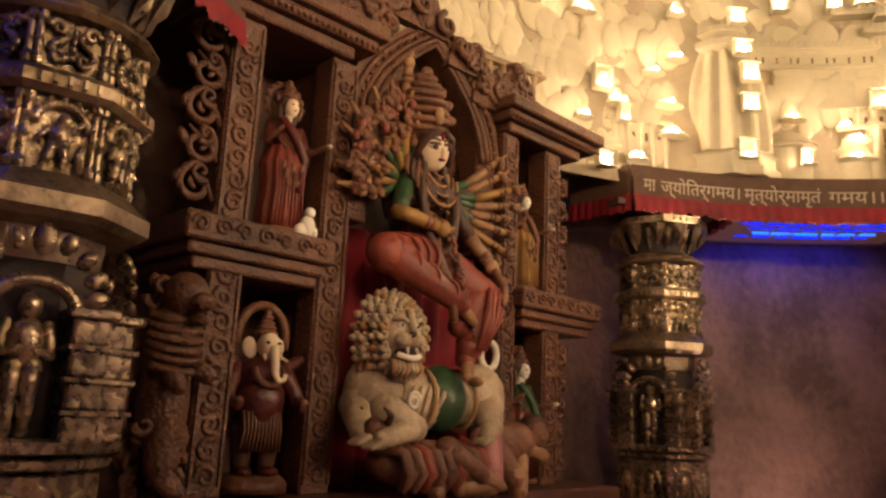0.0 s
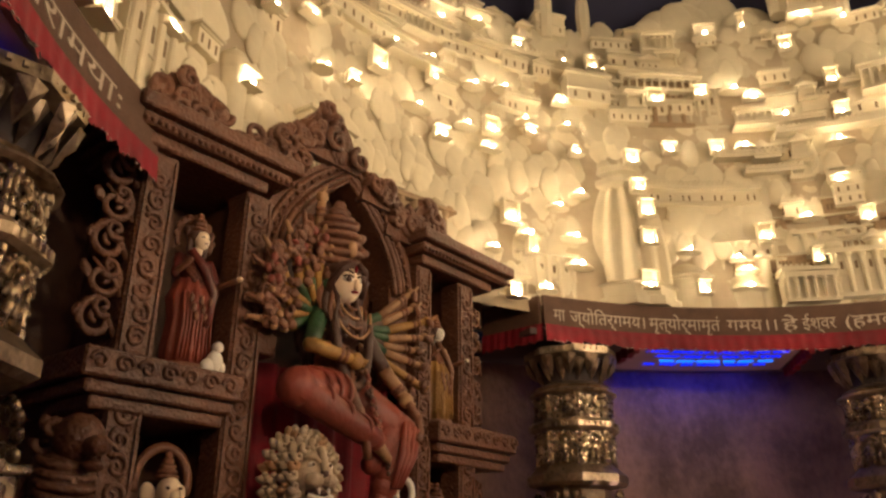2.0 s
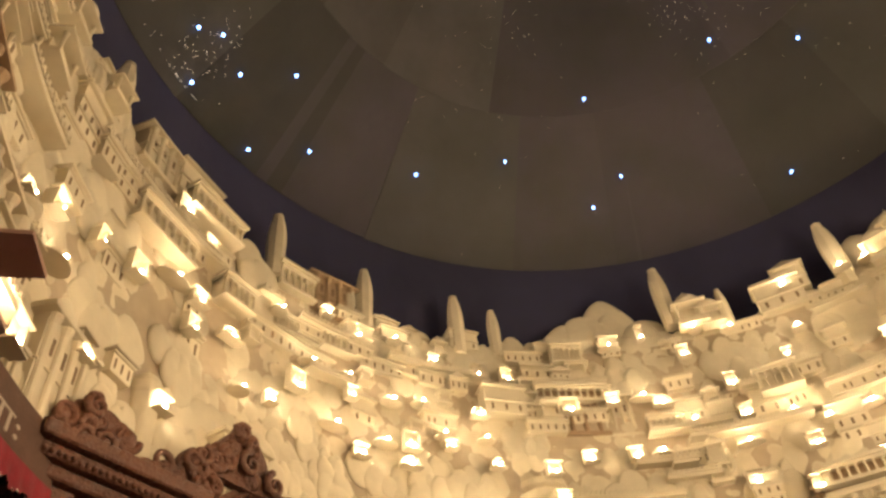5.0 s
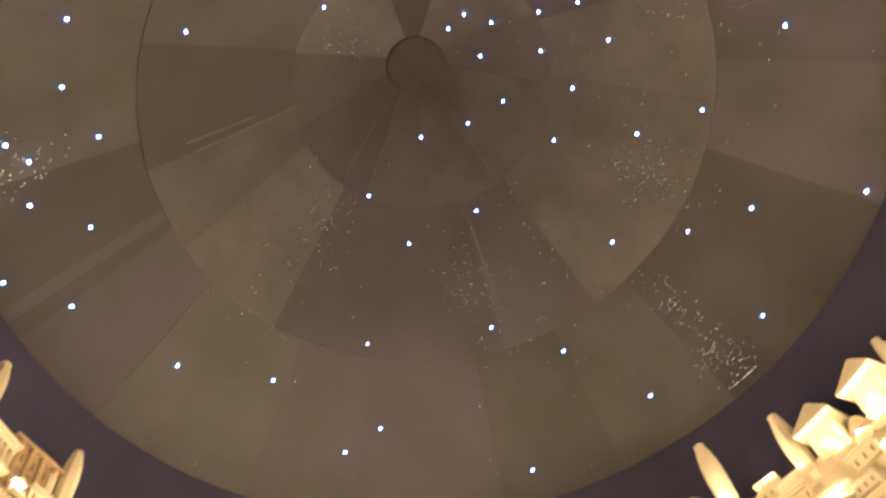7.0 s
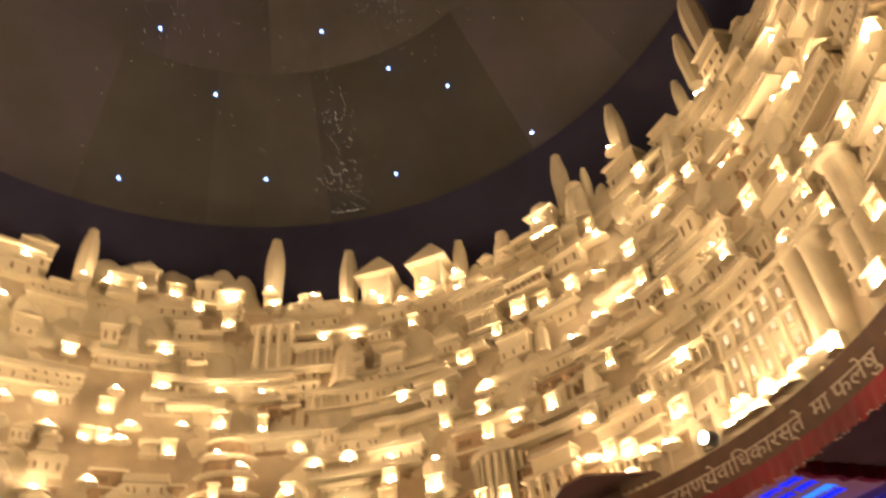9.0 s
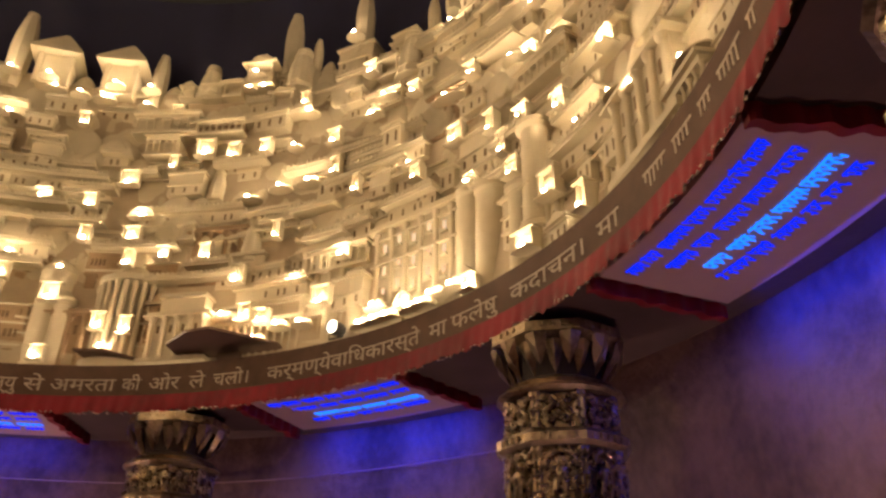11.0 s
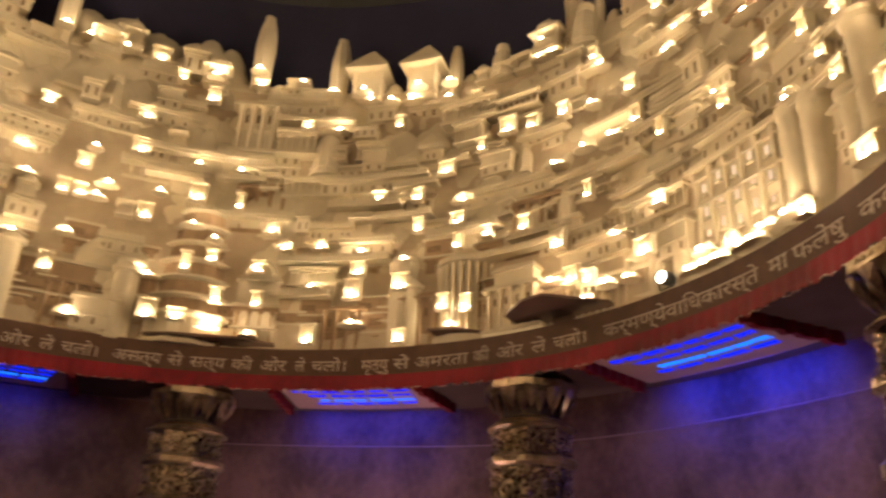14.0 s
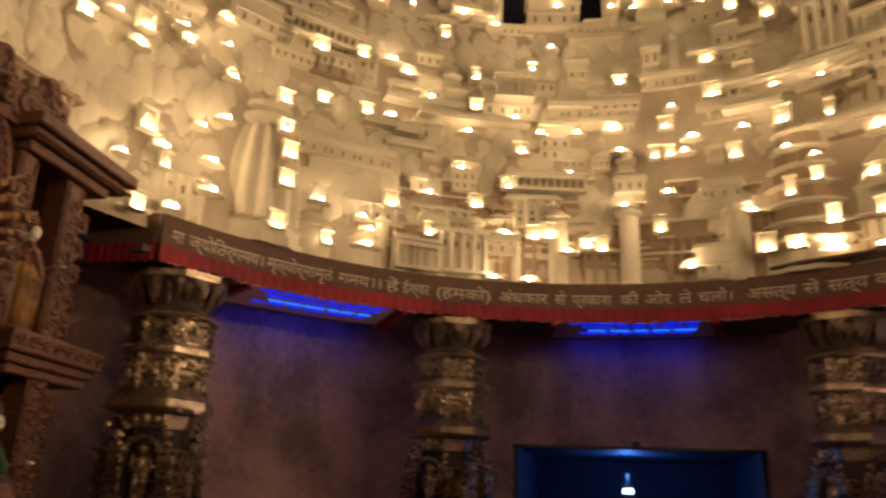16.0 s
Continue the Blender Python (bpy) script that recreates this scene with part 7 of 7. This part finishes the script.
# ---------------- spotlights on the band ----------------
def spotlight(az, r, z, target, watts, lit=True):
    eye = Vector((r * math.cos(radians(az)), r * math.sin(radians(az)), z))
    t = thing("spotlight", "small black spotlight clamped on the band", "spotlight", "spotlights on the band", look(eye, target))
    bm = bmesh.new()
    lathe(bm, [(0.05, 0.10), (0.065, 0.06), (0.065, -0.05), (0.058, -0.055), (0.058, -0.03)], 18, cap=False)
    part("housing", bm, BLACK, t)
    bm = bmesh.new()
    lathe(bm, [(0.057, -0.032), (0.05, -0.02)], 18)
    part("lens", bm, LENS, t, "glowing lens")
    bm = bmesh.new()
    tube(bm, [(-0.075, 0, 0.02), (-0.075, -0.09, 0.02), (0.075, -0.09, 0.02), (0.075, 0, 0.02)], 0.008, n=5)
    part("bracket", bm, BLACK, t)
    if watts:
        lamp("spot_beam", "SPOT", watts, (1.0, 0.68, 0.38), look(eye + (Vector(target) - eye).normalized() * 0.09, target), size=0.05, cone=44)


spotlight(-46.8, 4.72, 4.23, (-3.0, 2.8, 3.75), SPOT_POWER * 0.62)
# this second spotlight is added, mostly out of view, to brighten the altar
spotlight(-112.0, 4.70, 4.23, (-3.0, 2.9, 3.7), SPOT_POWER * 0.42)


# ---------------- unseen uplights added on the gallery floor ---
def uplight(az, watts):
    t = thing("floor_uplight", "small black uplight, unseen, added on the gallery floor to brighten the wall", "uplight", "uplights of the gallery", at(az, 5.35, 0))
    bm = bmesh.new()
    lathe(bm, [(0.09, 0.0), (0.09, 0.03), (0.06, 0.05), (0.10, 0.16), (0.09, 0.16), (0.05, 0.08)], 18, cap=False)
    part("housing", bm, BLACK, t)
    bm = bmesh.new()
    lathe(bm, [(0.085, 0.135), (0.08, 0.14)], 18)
    part("lens", bm, LENS, t, "glowing lens")
    lamp("fill_beam", "SPOT", watts, (1.0, 0.60, 0.50), at(az, 5.35, 0.17) @ pose(0, 0, 0, 180 - 16, 0, 0), size=0.06, cone=116)


for az, share in ((-88.0, 1.35), (-50.0, 1.5), (-22.0, 1.9), (-3.0, 3.0), (90.0, 0.6)):
    uplight(az, FILL_UPLIGHT_POWER * share)

# ---------------- stars on the ceiling ----------------
def tent_point(r, az):
    z = 10.0 + (5.72 - r) / (5.72 - 0.45) * (APEX - 0.15 - 10.0) - (0.10 if r > 2.2 else 0.18)
    return at(az, r, z)


STARS_A = [(4.71, 172), (3.56, 172), (2.92, -172), (2.44, -157), (2.03, -169), (2.01, -137), (2.11, -104), (2.78, -84), (3.6, -75), (4.54, -68), (2.23, -87), (2.44, -76), (4.1, -62), (0.89, -85), (1.27, -86), (1.49, -71), (2.15, -67), (2.67, -65), (1.09, -47), (1.97, -49), (2.86, -51), (4.66, -51), (1.46, -16), (2.36, -33), (1.12, 57), (1.21, 14), (2.3, -10), (3.87, -34)]
STARS_B = [(3.22, -24), (2.03, 87), (2.27, 36), (2.54, 66), (3.58, 5), (4.18, -8), (4.64, -18), (5.55, -27), (3.69, 44), (3.81, 76), (4.25, 30), (5.31, -3), (4.51, 94), (4.88, 111), (4.74, 71), (5.16, 20), (4.39, 153), (5.36, 167), (4.69, 162), (5.19, 155), (5.03, 152), (5.53, 150), (5.12, 146), (4.7, 139), (5.57, 138), (5.2, 130), (5.04, 77), (5.37, 44)]
bm = bmesh.new()
bmesh.ops.create_icosphere(bm, subdivisions=1, radius=0.026)
star = tagged(part("star_light", bm, STAR), "tiny bluish-white star bulb on the ceiling cloth", "star light", "stars on the ceiling")
for k, (r, az) in enumerate(STARS_A + STARS_B):
    if k == 0:
        star.matrix_basis = tent_point(r, az)
    else:
        copy_thing(star, tent_point(r, az))
# clusters of tiny sequins that glow in place of glinting: radius, angle, spread, count
rnd = random.Random(5)
bm = bmesh.new()
for r, az, spread, n in ((5.35, 6, 0.30, 90), (4.55, 5, 0.28, 50), (3.15, 48, 0.42, 60), (3.55, -15, 0.40, 70), (1.4, 178, 0.35, 30), (4.1, -59, 0.5, 40), (2.75, 97, 0.5, 30), (5.35, 152, 0.42, 80), (3.6, 30, 1.2, 60), (3.4, 100, 1.2, 40), (3.2, -45, 1.2, 40)):
    for k in range(int(n * 1.3)):
        rr = min(max(r + rnd.gauss(0, spread * 0.8), 0.6), 5.6)
        m = tent_point(rr, az + math.degrees(rnd.gauss(0, spread * 0.6) / max(r, 1)))
        s = rnd.uniform(0.0028, 0.0046)
        box(bm, -s, s, -s, s, -s, s, m=m)
tagged(part("sparkling_sequins", bm, SEQUIN_GLINT), "clusters of tiny sequins on the ceiling cloth, their glint made as glow", "sequins", kind="stuff")

# ---------------- doorway passage ----------------
bm = bmesh.new()
m = at(44.0, WALL_R + 0.12, 0)
box(bm, -1.6, -1.48, 0.0, 3.0, 0, DOOR_TOP + 0.1, m=m)
box(bm, 1.48, 1.6, 0.0, 3.0, 0, DOOR_TOP + 0.1, m=m)
box(bm, -1.6, 1.6, 3.0, 3.1, 0, DOOR_TOP + 0.1, m=m)
tagged(part("wall_passage", bm, PASSAGE), "dark walls of the passage behind the doorway", "wall", kind="structure")
bm = bmesh.new()
box(bm, -1.6, 1.6, -0.1, 3.1, DOOR_TOP, DOOR_TOP + 0.08, m=m)
tagged(part("ceiling_passage", bm, PASSAGE), "low dark ceiling of the passage", "ceiling", kind="structure")
bm = bmesh.new()
box(bm, -0.09, 0.09, -0.03, 0.03, -0.06, 0.06)
box(bm, -0.02, 0.02, -0.02, 0.02, 0.06, 0.22)
pl = thing("passage_lamp", "small bluish-white lamp hanging in the dark passage", "lamp", m=m @ pose(-0.10, 1.2, 1.87))
part("stem", bm, BLACK, pl)
bm = bmesh.new()
box(bm, -0.075, 0.075, -0.045, 0.045, -0.055, 0.03, bevel=0.02)
part("shade", bm, glow("passage_shade", (0.62, 0.85, 1.0), 5.0), pl, "glowing white shade")
lamp("passage_light", "POINT", 20.0, (0.08, 0.30, 1.0), m @ pose(-0.10, 1.05, 2.12), size=0.05)
bm = bmesh.new()
box(bm, -1.5, 1.5, -0.06, 0.0, DOOR_TOP - 0.035, DOOR_TOP, m=at(44.0, WALL_R - 0.16, 0))
box(bm, -0.05, 0.05, -0.08, 0.0, DOOR_TOP, DOOR_TOP + 0.06, m=at(44.0, WALL_R - 0.16, 0), bevel=0.01)
tagged(part("trim_lintel", bm, BLACK), "thin dark rail over the doorway", "trim", kind="structure")
# thin cable strung along the wall
bm = bmesh.new()
tube(bm, [((WALL_R - 0.03) * math.cos(radians(a)), (WALL_R - 0.03) * math.sin(radians(a)), 3.26 + 0.012 * math.cos(a * 0.13)) for a in np.linspace(17, -62, 50)], 0.006, n=5)
tagged(part("cable", bm, SOFFIT), "thin pale cable strung along the wall", "cable")
# dark boards lying on the band, with unseen fill lamps added above them
def band_board(corners, z=4.20, surface=BOARD):
    """A flat board: corners are (angle, radius)."""
    bm = bmesh.new()
    low = [bm.verts.new((r * math.cos(radians(a)), r * math.sin(radians(a)), z)) for a, r in corners]
    high = [bm.verts.new(v.co + Vector((0, 0, 0.025))) for v in low]
    bm.faces.new(low)
    bm.faces.new(high[::-1])
    n = len(low)
    for k in range(n):
        bm.faces.new((low[k], low[(k + 1) % n], high[(k + 1) % n], high[k]))
    a = sum(c[0] for c in corners) / n
    box(bm, -0.12, 0.12, 0.0, 0.05, BAND_TOP - 0.1, z, m=at(a, RING + 0.06, 0))
    tagged(part("light_shelf", bm, surface), "dark wooden board set on the band to hold lamps", "shelf", "boards on the band")


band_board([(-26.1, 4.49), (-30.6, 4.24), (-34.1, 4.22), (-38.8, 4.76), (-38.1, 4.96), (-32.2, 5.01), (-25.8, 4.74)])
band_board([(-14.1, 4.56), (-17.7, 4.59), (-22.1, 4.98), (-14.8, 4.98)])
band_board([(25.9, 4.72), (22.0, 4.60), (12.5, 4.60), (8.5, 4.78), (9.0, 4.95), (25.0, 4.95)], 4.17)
band_board([(183.0, 4.68), (183.0, 4.39), (179.3, 4.39), (179.4, 4.66), (174.4, 4.68), (174.0, 4.79), (188.5, 4.80), (188.0, 4.70)], 4.2, BOARD_LIT)
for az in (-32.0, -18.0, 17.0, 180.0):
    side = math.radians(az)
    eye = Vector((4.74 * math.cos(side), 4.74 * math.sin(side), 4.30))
    lamp("fill_light", "SPOT", FILL_POWER, WARM, look(eye, (-3.5 * math.cos(side), -3.5 * math.sin(side), 6.6)), size=0.10, cone=140)
# unseen fill lamps above the boards, added to wash the wall behind them
for az, watts in ((181.0, 26.0), (176.0, 16.0)):
    side = math.radians(az)
    eye = Vector((4.72 * math.cos(side), 4.72 * math.sin(side), 4.29))
    lamp("board_fill", "SPOT", watts, WARM, look(eye, (5.5 * math.cos(side), 5.5 * math.sin(side), 5.6)), size=0.05, cone=150)
